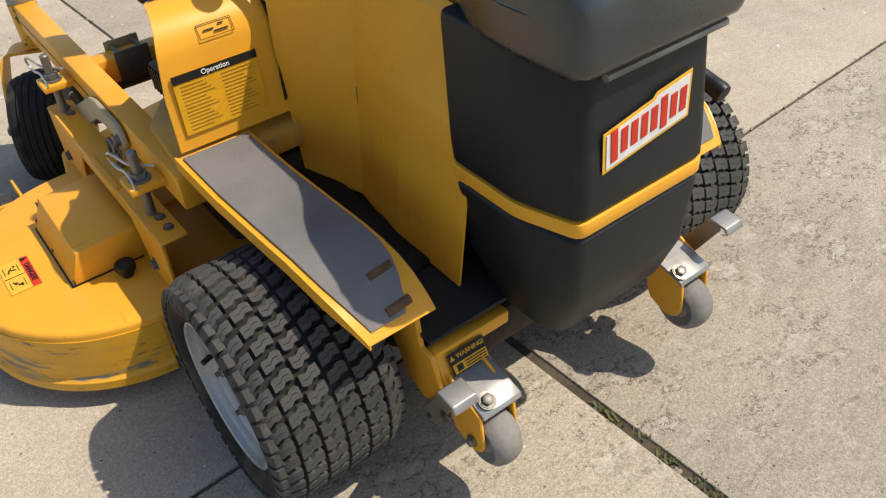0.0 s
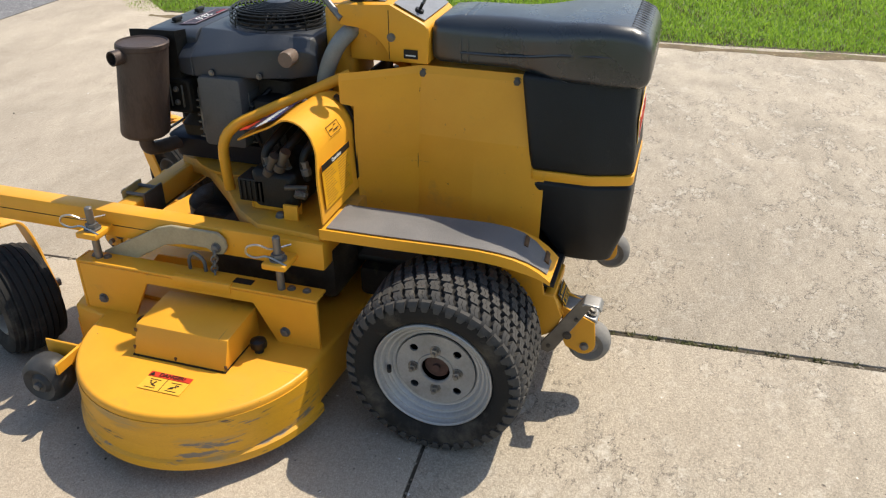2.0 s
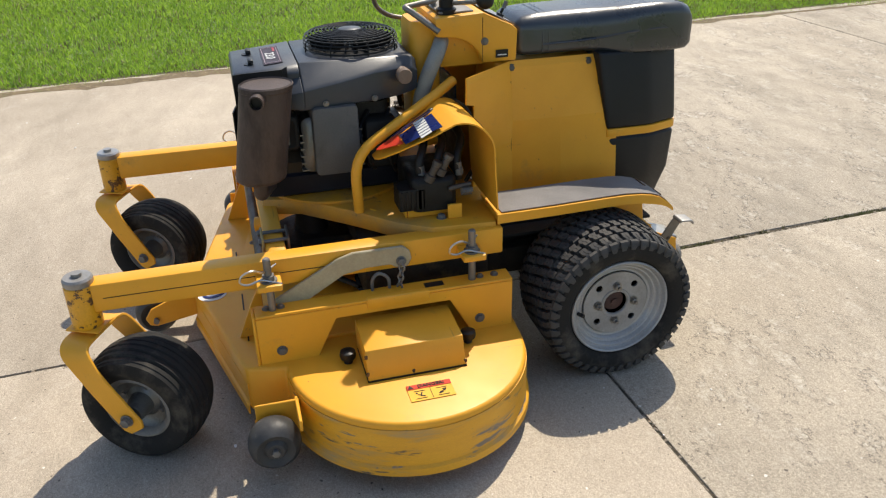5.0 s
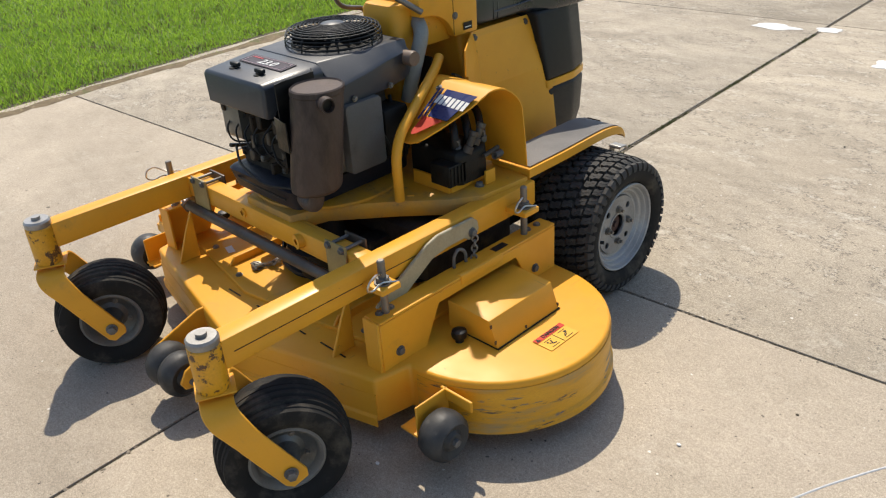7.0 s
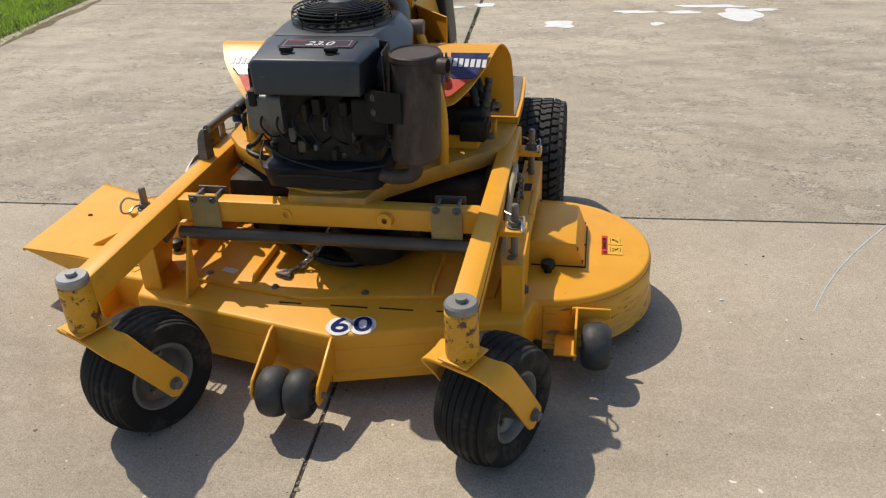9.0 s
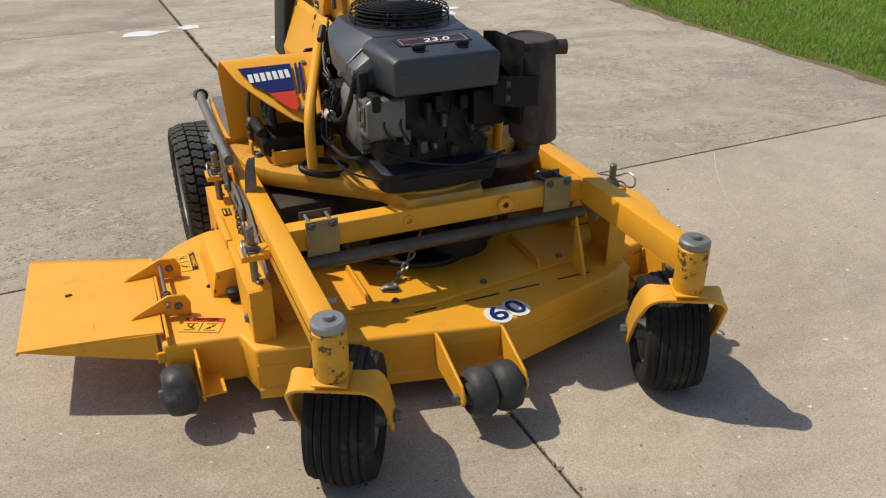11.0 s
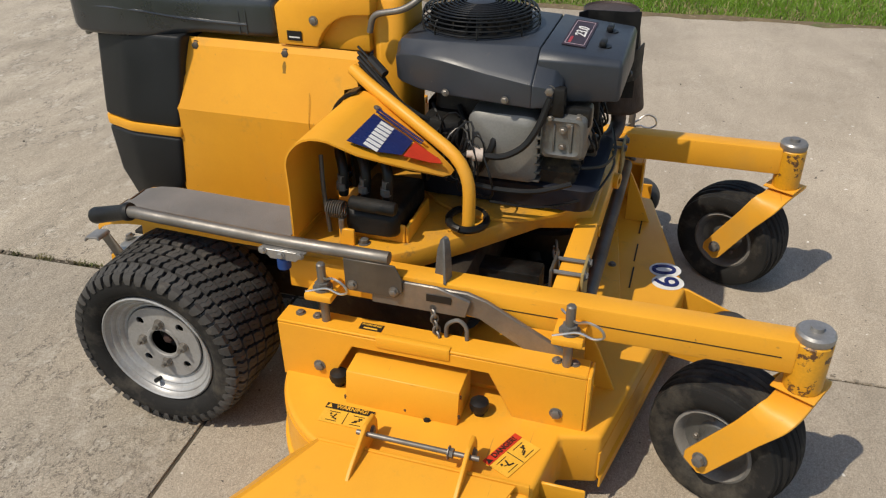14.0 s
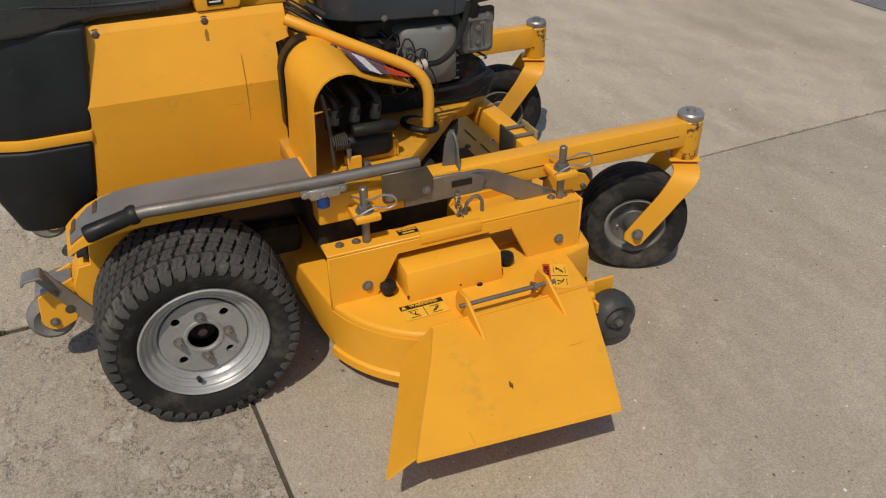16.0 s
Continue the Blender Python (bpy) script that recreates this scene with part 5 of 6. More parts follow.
for q in (-1, 1):
    decal("label_border", slope @ Matrix.Translation((0, 0.020 * q, 0.0008)), 0.164, 0.0014, PINKISH, engine, "", 0.0030)
decal("label_stripe", slope @ Matrix.Translation((-0.055, 0.012, 0.0008)), 0.040, 0.006, flat("red_script", (0.4, 0.05, 0.06)), engine, "", 0.0030)
# cylinder heads and trimmings, each side
for s in (-1, 1):
    hd = loft(bmesh.new(), [[Vector((x * s, y, z)) for y, z in rrect(0.592 - a, 0.592 + a, 0.636 - a, 0.636 + a, 0.020)] for x, a in ((0.10, 0.078), (0.168, 0.076), (0.178, 0.064))])
    # head and valve cover have darker materials on the left than on the right
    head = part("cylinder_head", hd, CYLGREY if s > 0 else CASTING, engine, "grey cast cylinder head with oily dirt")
    for k in range(6):
        part("cooling_fin", B((min(0.104 * s, 0.172 * s), max(0.104 * s, 0.172 * s), 0.505, 0.675, 0.565 + 0.020 * k, 0.569 + 0.020 * k)), CASTING, head)
    vc = loft(bmesh.new(), [[Vector((x * s, y, z)) for y, z in rrect(0.722 - a, 0.722 + a, 0.678 - a * 1.05, 0.678 + a * 1.05, 0.012)] for x, a in ((0.09, 0.048), (0.172, 0.048), (0.183, 0.042), (0.185, 0.036), (0.181, 0.030))])
    v = part("valve_cover", vc, CASTING if s > 0 else DARKMET, engine, "grey ribbed valve cover" if s > 0 else "black valve cover")
    for q in (-1, 1):
        part("cover_bolt", bolt(bmesh.new(), (0.182 * s, 0.722, 0.678 + 0.018 * q), (s, 0, 0), 0.006, 0.007), STEEL, v)
        part("cover_rib", B((min(0.178 * s, 0.185 * s), max(0.178 * s, 0.185 * s), 0.722 + 0.018 * q - 0.002, 0.722 + 0.018 * q + 0.002, 0.648, 0.708)), CASTING, v, bev=0.001, seg=1)
    if s < 0:
        part("oil_filler", lathe(bmesh.new(), [(0, -0.02), (0.019, -0.02), (0.021, 0.012), (0.019, 0.020), (0, 0.021)], turn_to((0.178 * s, 0.388, 0.806), (s, 0, 0)), 16), flat("faded_brown_cap", (0.20, 0.145, 0.11)), engine)
    for k in range(3):
        y0 = 0.40 + 0.06 * k
        part("engine_hose", R([(0.12 * s, y0, 0.50 + 0.02 * k), (0.19 * s, y0 + 0.03, 0.56 + 0.015 * k), (0.175 * s, y0 + 0.06, 0.66), (0.12 * s, y0 + 0.02, 0.70)], 0.005 + 0.0015 * (k % 3), 8, 0.03), HOSE, engine)
    part("side_block", B((min(0.10 * s, 0.185 * s), max(0.10 * s, 0.185 * s), 0.41, 0.50, 0.555, 0.69)), DARKMET, engine, bev=0.012)
# grey starter box on the muffler side
part("side_cover", loft(bmesh.new(), [[Vector((-0.205, y, z)) for y, z in rrect(0.520, 0.640, 0.560, 0.745, 0.012)], [Vector((-0.10, y, z)) for y, z in rrect(0.515, 0.645, 0.555, 0.745, 0.012)]]), surf("dusty_grey_plastic", (0.085, 0.082, 0.078), (0.12, 0.115, 0.108), 0.6, 0, 9, 200, 0.1, 0.1, [((0.03, 0.028, 0.026), 7, 0.55, 0.75)]), engine, "dusty grey side cover", bev=0.004)
part("fuel_filter", R([(0.222, 0.540, 0.637), (0.216, 0.560, 0.635)], 0.0145, 14), CLEARP, engine, "milky inline fuel filter")
part("filter_neck", R([(0.226, 0.528, 0.638), (0.222, 0.542, 0.637)], 0.008, 12), CLEARP, engine)
part("fuel_hose", R([(0.216, 0.560, 0.635), (0.214, 0.600, 0.632), (0.205, 0.645, 0.655), (0.196, 0.675, 0.705), (0.186, 0.692, 0.765)], 0.0075, 8, 0.04), HOSE, engine)
part("fuel_hose", R([(0.226, 0.530, 0.638), (0.235, 0.50, 0.62), (0.225, 0.46, 0.60), (0.19, 0.44, 0.56)], 0.006, 8, 0.03), HOSE, engine)
part("fuel_hose", R([(0.235, 0.53, 0.575), (0.225, 0.60, 0.562), (0.215, 0.68, 0.562), (0.20, 0.75, 0.585)], 0.006, 8, 0.05), HOSE, engine)
for k in range(15):
    r, c = 0.024 + 0.005 * (k % 5), Vector((0.180 + 0.0032 * k, 0.452 + 0.0075 * k - 0.02 * (k % 2), 0.668 - 0.016 * (k % 4) - 0.003 * k))
    tip = 0.35 * math.sin(1.7 * k)
    part("wire_loop", R([c + Vector((0.012 * math.sin(a * 2 + k), r * (0.6 * math.cos(a) + tip * math.sin(a)), r * 1.4 * math.sin(a))) for a in (2 * math.pi * i / 14 for i in range(15))], 0.0016 + 0.0004 * (k % 3), 6), STEEL if k in (3, 9) else HOSE, engine, "bright bent wire" if k in (3, 9) else "")
part("ground_cable", R([(0.23, 0.58, 0.535), (0.21, 0.68, 0.520), (0.14, 0.79, 0.525), (0.0, 0.82, 0.545), (-0.12, 0.80, 0.525)], 0.003, 6, 0.06), HOSE, engine)
cb = part("throttle_bracket", B((0.160, 0.186, 0.676, 0.722, 0.722, 0.785), (0.150, 0.172, 0.715, 0.775, 0.70, 0.742)), DARKMET, engine, "black throttle bracket", bev=0.006)
for y, z, r in ((0.690, 0.778, 0.009), (0.735, 0.708, 0.008), (0.752, 0.722, 0.007), (0.695, 0.722, 0.006)):
    part("throttle_screw", bolt(bmesh.new(), (0.182 if y < 0.71 else 0.172, y, z), (1, 0, 0), r, 0.010), STEEL, cb)
rnd = random.Random(11)
for k in range(16):
    x, z = -0.12 + 0.016 * k + rnd.uniform(-0.006, 0.006), 0.56 + rnd.uniform(0, 0.12)
    w, h, d = rnd.uniform(0.008, 0.022), rnd.uniform(0.015, 0.05), rnd.uniform(0.0, 0.035)
    part("front_bracket", B((x, x + w, 0.725, 0.745 + d, z, z + h)), (CASTING, GRIME, BROWNST, COPPER if k == 6 else DARKMET)[k % 4], engine, bev=0.003, seg=1)
for k in range(6):
    x = -0.11 + 0.042 * k
    part("front_cable", R([(x, 0.75, 0.58 + 0.02 * (k % 3)), (x + 0.02, 0.785, 0.61 + 0.015 * (k % 2)), (x + 0.05, 0.78, 0.66), (x + 0.03, 0.75, 0.70)], 0.0028, 6, 0.02), HOSE, engine)
part("drain_line", R([(-0.17, 0.79, 0.565), (-0.05, 0.815, 0.552), (0.08, 0.80, 0.575), (0.15, 0.76, 0.60)], 0.0035, 6, 0.04), HOSE, engine)

# muffler
mu = [[Vector((-0.250 + 0.060 * rs * math.cos(a) - 0.006 * (z - 0.72), 0.768 + 0.065 * rs * math.sin(a) - 0.16 * (z - 0.72), z)) for a in (2 * math.pi * k / 28 for k in range(28))] for z, rs in ((0.588, 0.86), (0.594, 0.97), (0.602, 1.0), (0.822, 1.0), (0.824, 1.03), (0.835, 1.03), (0.838, 0.98), (0.834, 0.94))]
muff = part("muffler", loft(bmesh.new(), mu), RUST, mower, "rusty brown steel exhaust muffler")
part("outlet_pipe", lathe(bmesh.new(), [(0.015, -0.04), (0.0185, -0.04), (0.0185, 0.026), (0.015, 0.026), (0.0145, -0.01), (0, -0.01)], turn_to((-0.308, 0.776, 0.812), (-1, 0.25, 0.0)), 20), RUST, muff, "short black exhaust outlet pipe")
# black disc painted in for the shade inside the pipe bore
part("outlet_dark", lathe(bmesh.new(), [(0, 0), (0.0145, 0), (0, 0.002)], turn_to((-0.318, 0.779, 0.812), (-1, 0.25, 0)), 18), INK, muff)
part("heat_shield", sheet(bmesh.new(), [[Vector((-0.132, 0.79, z)), Vector((-0.172, 0.828, z)), Vector((-0.23, 0.838, z))] for z in (0.690, 0.765)], 0.003), DARKMET, muff, "bent steel muffler bracket")
part("shield_plate", sheet(bmesh.new(), [[Vector((-0.150, 0.690, z)), Vector((-0.176, 0.705, z)), Vector((-0.182, 0.800, z)), Vector((-0.190, 0.826, z))] for z in (0.640, 0.848)], 0.003), DARKMET, muff, "black sheet-metal heat shield")
for q in (0.71, 0.745):
    part("shield_bolt", bolt(bmesh.new(), (-0.16, 0.812, q), (-0.7, 0.7, 0), 0.008, 0.008), ZINC, muff)
part("exhaust_pipe", R([(-0.250, 0.79, 0.595), (-0.248, 0.795, 0.545), (-0.19, 0.785, 0.530), (-0.10, 0.74, 0.535)], 0.019, 14, 0.04), RUST, muff)

part("engine_tray", lathe(bmesh.new(), [(0.0, 0.471), (0.205, 0.471), (0.208, 0.474), (0.208, 0.481), (0.200, 0.483), (0.0, 0.483)], Matrix.Translation((0, 0.570, 0)), 48), YDIRTY, platform, "round dirty yellow engine tray")

# hydraulic covers with stripes, both sides
def side_hood(s):
    prof = [(0.205, 0.470 if s > 0 else 0.498), (0.212, 0.60)] + [(0.287 + 0.075 * math.cos(radians(a)), 0.655 + 0.078 * math.sin(radians(a))) for a in range(170, 69, -14)] + [(0.36, 0.699), (0.40, 0.678), (0.44, 0.655)] + ([(0.475, 0.634), (0.50, 0.617), (0.508, 0.608)] if s > 0 else [(0.475, 0.634), (0.490, 0.625), (0.498, 0.619)])
    rows = []
    for y, z in prof:
        t = max(0.0, (y - 0.29) / 0.218)
        xin = 0.165 + 0.085 * max(0.0, min(1.0, (y - 0.26) / 0.25)) + (0.036 if s > 0 else 0.042) * max(0.0, min(1.0, (0.262 - y) / 0.04))
        if s < 0:
            xout = float(np.interp(y, [0.204, 0.225, 0.249, 0.30, 0.35, 0.40, 0.44, 0.475, 0.490, 0.498], [0.428, 0.414, 0.404, 0.392, 0.376, 0.354, 0.333, 0.308, 0.294, 0.272]))
            if z < 0.64 and y < 0.25:
                xout = 0.430 - 0.002 * (z - 0.47) / 0.17
        else:
            xout = 0.440 - 0.150 * t ** 1.6 - (0.018 if y > 0.505 else 0)
            if y < 0.24:
                xout = 0.428 + 0.012 * (z - 0.47) / 0.19
        rows.append([Vector(((xin + (xout - xin) * k / 6) * s, y, z)) for k in range(7)])
    ob = part("hydro_cover", sheet(bmesh.new(), rows, 0.004), YELLOW, mower, "curved yellow sheet-metal pump cover")
    d = Vector((0, 0.125, -0.064)).normalized()
    m = facing((0.335 * s, 0.345, 0.712), (-1, 0, 0), -d)

    def q(x, y):
        return ((x - 0.335 * s) * -1.0, -(y - 0.345) / 0.89)
    navy = [q((0.405 if s > 0 else 0.374) * s, 0.335), q(0.262 * s, 0.335), q(0.275 * s, 0.425), q(0.345 * s, 0.425), q((0.380 if s > 0 else 0.352) * s, 0.390)]
    red = [q(0.345 * s, 0.428), q(0.275 * s, 0.428), q(0.282 * s, 0.485), q(0.292 * s, 0.492), q(0.312 * s, 0.475)]
    if s < 0:
        red = [q(-0.332, 0.428), q(-0.262, 0.428), q(-0.266, 0.480), q(-0.274, 0.488), q(-0.286, 0.482)]
    L = 0.0052
    decal("navy_panel", m, 0, 0, NAVY, ob, "navy blue printed panel", L, navy)
    decal("red_panel", m, 0, 0, RED, ob, "red printed panel", L, red)
    for k in range(7):
        x = ((0.385 if s > 0 else 0.368) - 0.0165 * k) * s
        decal("white_bar", m, 0, 0, WHITE, ob, "", L + 0.0012, [q(x, 0.360 - 0.0008 * k), q(x - 0.0115 * s, 0.360 - 0.0008 * k), q(x - 0.0115 * s, 0.388 - 0.0008 * k), q(x, 0.388 - 0.0008 * k)])
    for k in range(2):
        x = (0.252 - 0.012 * k) * s
        decal("navy_stripe", m, 0, 0, NAVY, ob, "", L, [q(x, 0.335), q(x - 0.007 * s, 0.335), q(x + 0.010 * s, 0.44), q(x + 0.017 * s, 0.44)])
    part("cover_screw", bolt(bmesh.new(), (0.270 * s, 0.475 if s > 0 else 0.452, 0.636 if s > 0 else 0.649), (0, 0.45, 0.89), 0.007, 0.004), STEEL, ob)
    part("cover_screw", bolt(bmesh.new(), (0.225 * s, 0.33, 0.717), (0, 0.45, 0.89), 0.007, 0.004), STEEL, ob)
    # pump behind the opening
    pb = part("hydraulic_pump", loft(bmesh.new(), [[Vector((x * s, y, z)) for y, z in rrect(0.30 - a, 0.42 + a, 0.49 - a * 0.2, (0.585 if s < 0 else 0.548) + a, 0.012)] for x, a in ((0.19, 0.0), (0.36, 0.0), (0.372, -0.012))]), DARKMET, mower, "black oily hydraulic pump", bev=0.004)
    for k in range(3):
        y = 0.285 + 0.05 * k
        part("pump_hose", R([(0.33 * s, y, 0.56), (0.34 * s, y + 0.01, 0.62), (0.30 * s, y - 0.02, 0.66), (0.22 * s, y - 0.02, 0.67)], 0.011, 10, 0.03), HOSE, pb)
        part("hose_fitting", lathe(bmesh.new(), [(0, 0), (0.013, 0), (0.013, 0.016), (0.010, 0.018), (0.010, 0.036), (0, 0.036)], turn_to((0.335 * s, y, 0.575), (0.1 * s, 0.1, 1)), 8), ZINC, pb)
    if s < 0:
        vb = part("valve_block", B((-0.372, -0.30, 0.385, 0.455, 0.500, 0.560)), DARKMET, pb, "dark ribbed valve block", bev=0.003)
        for k in range(5):
            part("block_rib", B((-0.3755, -0.371, 0.392 + 0.0135 * k, 0.397 + 0.0135 * k, 0.505, 0.555)), DARKMET, vb)
        # fittings take dark brown steel to suggest the shade under the cover
        for y, z in ((0.375, 0.575), (0.345, 0.590)):
            part("angled_fitting", lathe(bmesh.new(), [(0, 0), (0.014, 0), (0.014, 0.018), (0.010, 0.020), (0.010, 0.046), (0.013, 0.048), (0.013, 0.060), (0, 0.060)], turn_to((-0.362, y, z), (-0.1, -0.45, 0.9)), 10), BROWNST, pb, "metal hose fitting coloured dark for the cover's shade")
        part("cross_fitting", R([(-0.375, 0.265, 0.560), (-0.375, 0.325, 0.552)], 0.0065, 10), BROWNST, pb)
        part("tray_bracket", B((-0.388, -0.380, 0.292, 0.330, 0.472, 0.512)), YELLOW, pb, "small yellow bracket", bev=0.0015, seg=1)
    if s > 0:
        part("control_cylinder", lathe(bmesh.new(), [(0, 0), (0.012, 0), (0.015, 0.004), (0.015, 0.098), (0.012, 0.102), (0, 0.102)], turn_to((0.372, 0.318, 0.566), (0, 1, -0.03)), 18), DARKMET, pb, "dark horizontal control cylinder")
        for k in range(7):
            part("coil_spring", R([(0.372 + 0.018 * math.cos(a), 0.268 + 0.0052 * (k + a / 6.283), 0.545 + 0.018 * math.sin(a)) for a in (2 * math.pi * i / 12 for i in range(13))], 0.002, 6), BROWNST, pb)
        part("control_rod", R([(0.375, 0.268, 0.49), (0.378, 0.262, 0.60), (0.36, 0.255, 0.66)], 0.005, 8, 0.03), BROWNST, pb)
        part("control_rod", R([(0.385, 0.30, 0.475), (0.388, 0.302, 0.530)], 0.006, 8), STEEL, pb)
        part("tray_bracket", B((0.384, 0.392, 0.296, 0.330, 0.472, 0.510)), YELLOW, pb, "small yellow bracket", bev=0.0015, seg=1)
    for k in range(8 if s < 0 else 0):
        part("pump_spring", R([((0.385 + 0.010 * math.cos(a)) * s, 0.265 + 0.0035 * k + 0.0035 * a / 6.283, 0.545 + 0.010 * math.sin(a)) for a in (2 * math.pi * i / 10 for i in range(11))], 0.0016, 5), STEEL, pb)
    tray = part("pump_tray", B((min(0.345 * s, 0.352 * s), max(0.345 * s, 0.352 * s), 0.30, 0.43, 0.472, 0.515), (min(0.21 * s, 0.35 * s), max(0.21 * s, 0.35 * s), 0.43, 0.437, 0.472, 0.512)), YELLOW, mower, "folded yellow bracket on the platform", bev=0.002, seg=1)
    part("bracket_bolt", bolt(bmesh.new(), (0.375 * s, 0.345, 0.472), (0, 0, 1), 0.010, 0.010), ZINC, tray)
    # guard tube
    tb = part("guard_tube", R([(0.141 * s, 0.242, 0.768), (0.167 * s, 0.285, 0.750), (0.274 * s, 0.550, 0.632), (0.270 * s, 0.545, 0.472)], 0.0140, 14, 0.07), YELLOW, mower, "bent yellow guard tube")
    if s > 0:
        part("tube_ring", R([(0.238 * s + 0.062 * math.cos(a), 0.535 + 0.040 * math.sin(a), 0.487 + 0.010 * math.cos(a + 0.6)) for a in (2 * math.pi * i / 20 for i in range(21))], 0.0085, 8), HOSE, tb, "black hose looped round the tube")


for s in (-1, 1):
    side_hood(s)
# instruction sheet on the back of the cover
ins = facing((-0.332, 0.2088, 0.583), (1, 0, 0), (0, 0.054, 1))
card = decal("instruction_label", ins, 0.158, 0.112, ORANGE, mower, "yellow printed instruction label with a navy heading", 0.0032)
decal("heading_band", ins @ Matrix.Translation((0, 0.0475, 0)), 0.158, 0.015, INK, card, "", 0.0044)
letters("heading", "Operation", 0.0125, ins @ Matrix.Translation((0, 0.0475, 0.0052)), WHITE, card, "white word Operation")
lt_ = facing((-0.311, 0.2215, 0.6905), (1, 0, 0), (0, 0.5, 0.87))
for k, (dx, dy, w, h) in enumerate(((0, 0.012, 0.062, 0.0010), (0, -0.012, 0.062, 0.0010), (-0.031, 0, 0.0010, 0.024), (0.031, 0, 0.0010, 0.024), (-0.012, 0.001, 0.020, 0.0022), (0.010, -0.004, 0.026, 0.0022), (0.012, 0.006, 0.010, 0.0022))):
    decal("label_line", lt_ @ Matrix.Translation((dx, dy, 0)), w, h, INK, mower, "", 0.0040)
for col in (-1, 1):
    for k in range(13):
        w = 0.060 - 0.018 * ((k * 7 + col) % 4) / 3
        decal("text_bar", ins @ Matrix.Translation((0.038 * col - (0.060 - w) / 2, 0.033 - 0.0067 * k, 0)), w, 0.0008, BROWNINK, card, "", 0.0042)

# body
for s in (-1, 1):
    prof = [(0.103, 0.800), (0.112, 0.788), (0.158, 0.632), (0.141, 0.425)] if s > 0 else [(0.103, 0.800), (0.112, 0.788), (0.148, 0.632), (0.167, 0.425), (0.181, 0.355)]
    flare = 0.016 if s > 0 else 0.034
    mid = 0.128 if s > 0 else 0.065
    rows = []
    for z in (0.797, 0.780, 0.724, 0.715, 0.632, 0.595, 0.57, 0.355):
        x = float(np.interp(z, [p[1] for p in prof[::-1]], [p[0] for p in prof[::-1]]))
        rear = -0.200 - ((0.055 if s > 0 else 0.059) * min(1, (0.715 - z) / (0.15 if s > 0 else 0.11)) if z < 0.715 else 0.0)
        yf = (0.247 if z > 0.72 else 0.214) if s > 0 else 0.232
        k = (yf - mid) / 0.18
        front = x + flare * k
        if s < 0:
            front = float(np.interp(z, [0.355, 0.50, 0.632, 0.785], [0.205, 0.222, 0.232, 0.236]))
            if z < 0.72:
                front, yf = x + (front - x) * 0.84, mid + (yf - mid) * 0.84
        if s > 0:
            front = x + 0.003
        rows.append([Vector((s * q, y, z)) for q, y in ((x, rear), (x, -0.08), (x - (0.023 * min(1.0, max(0.0, (0.70 - z) / 0.2)) if s < 0 else 0.0), mid), (front, yf))])
    pan = part("body_panel", sheet(bmesh.new(), rows, 0.004), YELLOW, mower, "large yellow sheet-metal body panel", smooth=6)
    for y in (-0.173, 0.062):
        part("panel_bolt", bolt(bmesh.new(), (0.1105 * s, y, 0.778), (s, 0, 0.2), 0.009, 0.006), BROWNST, pan)
    if s < 0:
        part("panel_seam", R([(-0.1235, 0.0665, 0.745), (-0.1425, 0.080, 0.640)], 0.0007, 5), INK, pan)
        part("panel_seam", R([(-0.1395, 0.068, 0.585), (-0.1460, 0.068, 0.440)], 0.0009, 5), INK, pan)
    if s > 0:
        part("panel_seam", R([(0.1425, 0.1285, 0.700), (0.1595, 0.1285, 0.634), (0.1490, 0.1285, 0.520)], 0.0006, 5), BROWNINK, pan)
        wid = (0.0020, 0.0052, 0.0040, 0.0058, 0.0030, 0.0042, 0.0012)
        drip = [(-w_, 0.024 - 0.011 * k) for k, w_ in enumerate(wid)] + [(w_ * 0.8, 0.024 - 0.011 * k) for k, w_ in reversed(list(enumerate(wid)))]
        decal("grease_stain", facing((0.1215, 0.062, 0.738), (0, 1, 0), (-0.24, 0, 1)), 0, 0, BROWNINK, pan, "faint brown grease stain below the bolt", 0.0052, drip)
    # black strip along the slit between panel and pump cover
    edge_pts = [(0.226, 0.492), (0.202, 0.528), (0.203, 0.60)] + [(0.287 + 0.084 * math.cos(radians(a)), 0.655 + 0.088 * math.sin(radians(a))) for a in range(172, 99 if s > 0 else 111, -12)]
    sh = 0.031 if s < 0 else 0.0
    rows = [[Vector((s * (x + sh), y, z)) for x in ((0.168, 0.182, 0.200) if s > 0 else (0.170, 0.177, 0.185))] for y, z in edge_pts]
    part("rubber_edging", sheet(bmesh.new(), rows, 0.006), HOSE, mower, "black strip along the slit behind the cover")
part("body_core", loft(bmesh.new(), [[Vector((x, y, z)) for x, y in rrect(-hx, hx, -0.19, 0.105, 0.02)] for z, hx in ((0.405, 0.13), (0.60, 0.12), (0.775, 0.092), (0.792, 0.09))]), YELLOW, mower, "yellow inner body", bev=0.002, seg=1)
part("front_bulkhead", B((-0.118, 0.138, 0.218, 0.226, 0.42, 0.700), (-0.09, 0.10, 0.218, 0.226, 0.70, 0.755)), DARKMET, mower)

# console
pr = [(0.048, 0.800), (0.140, 0.800)] + arc(0.245, 0.775, 0.102, 166, 92, 8) + [(0.278, 0.880), (0.280, 0.930), (0.145, 0.938), (0.060, 0.898), (0.046, 0.885)]
con = part("console", P(pr, "x", -0.113, 0.113), YELLOW, mower, "yellow control console with a curved cut-out", bev=0.005)
part("console_column", B((-0.085, 0.085, 0.135, 0.262, 0.79, 0.882)), YELLOW, con, bev=0.004)
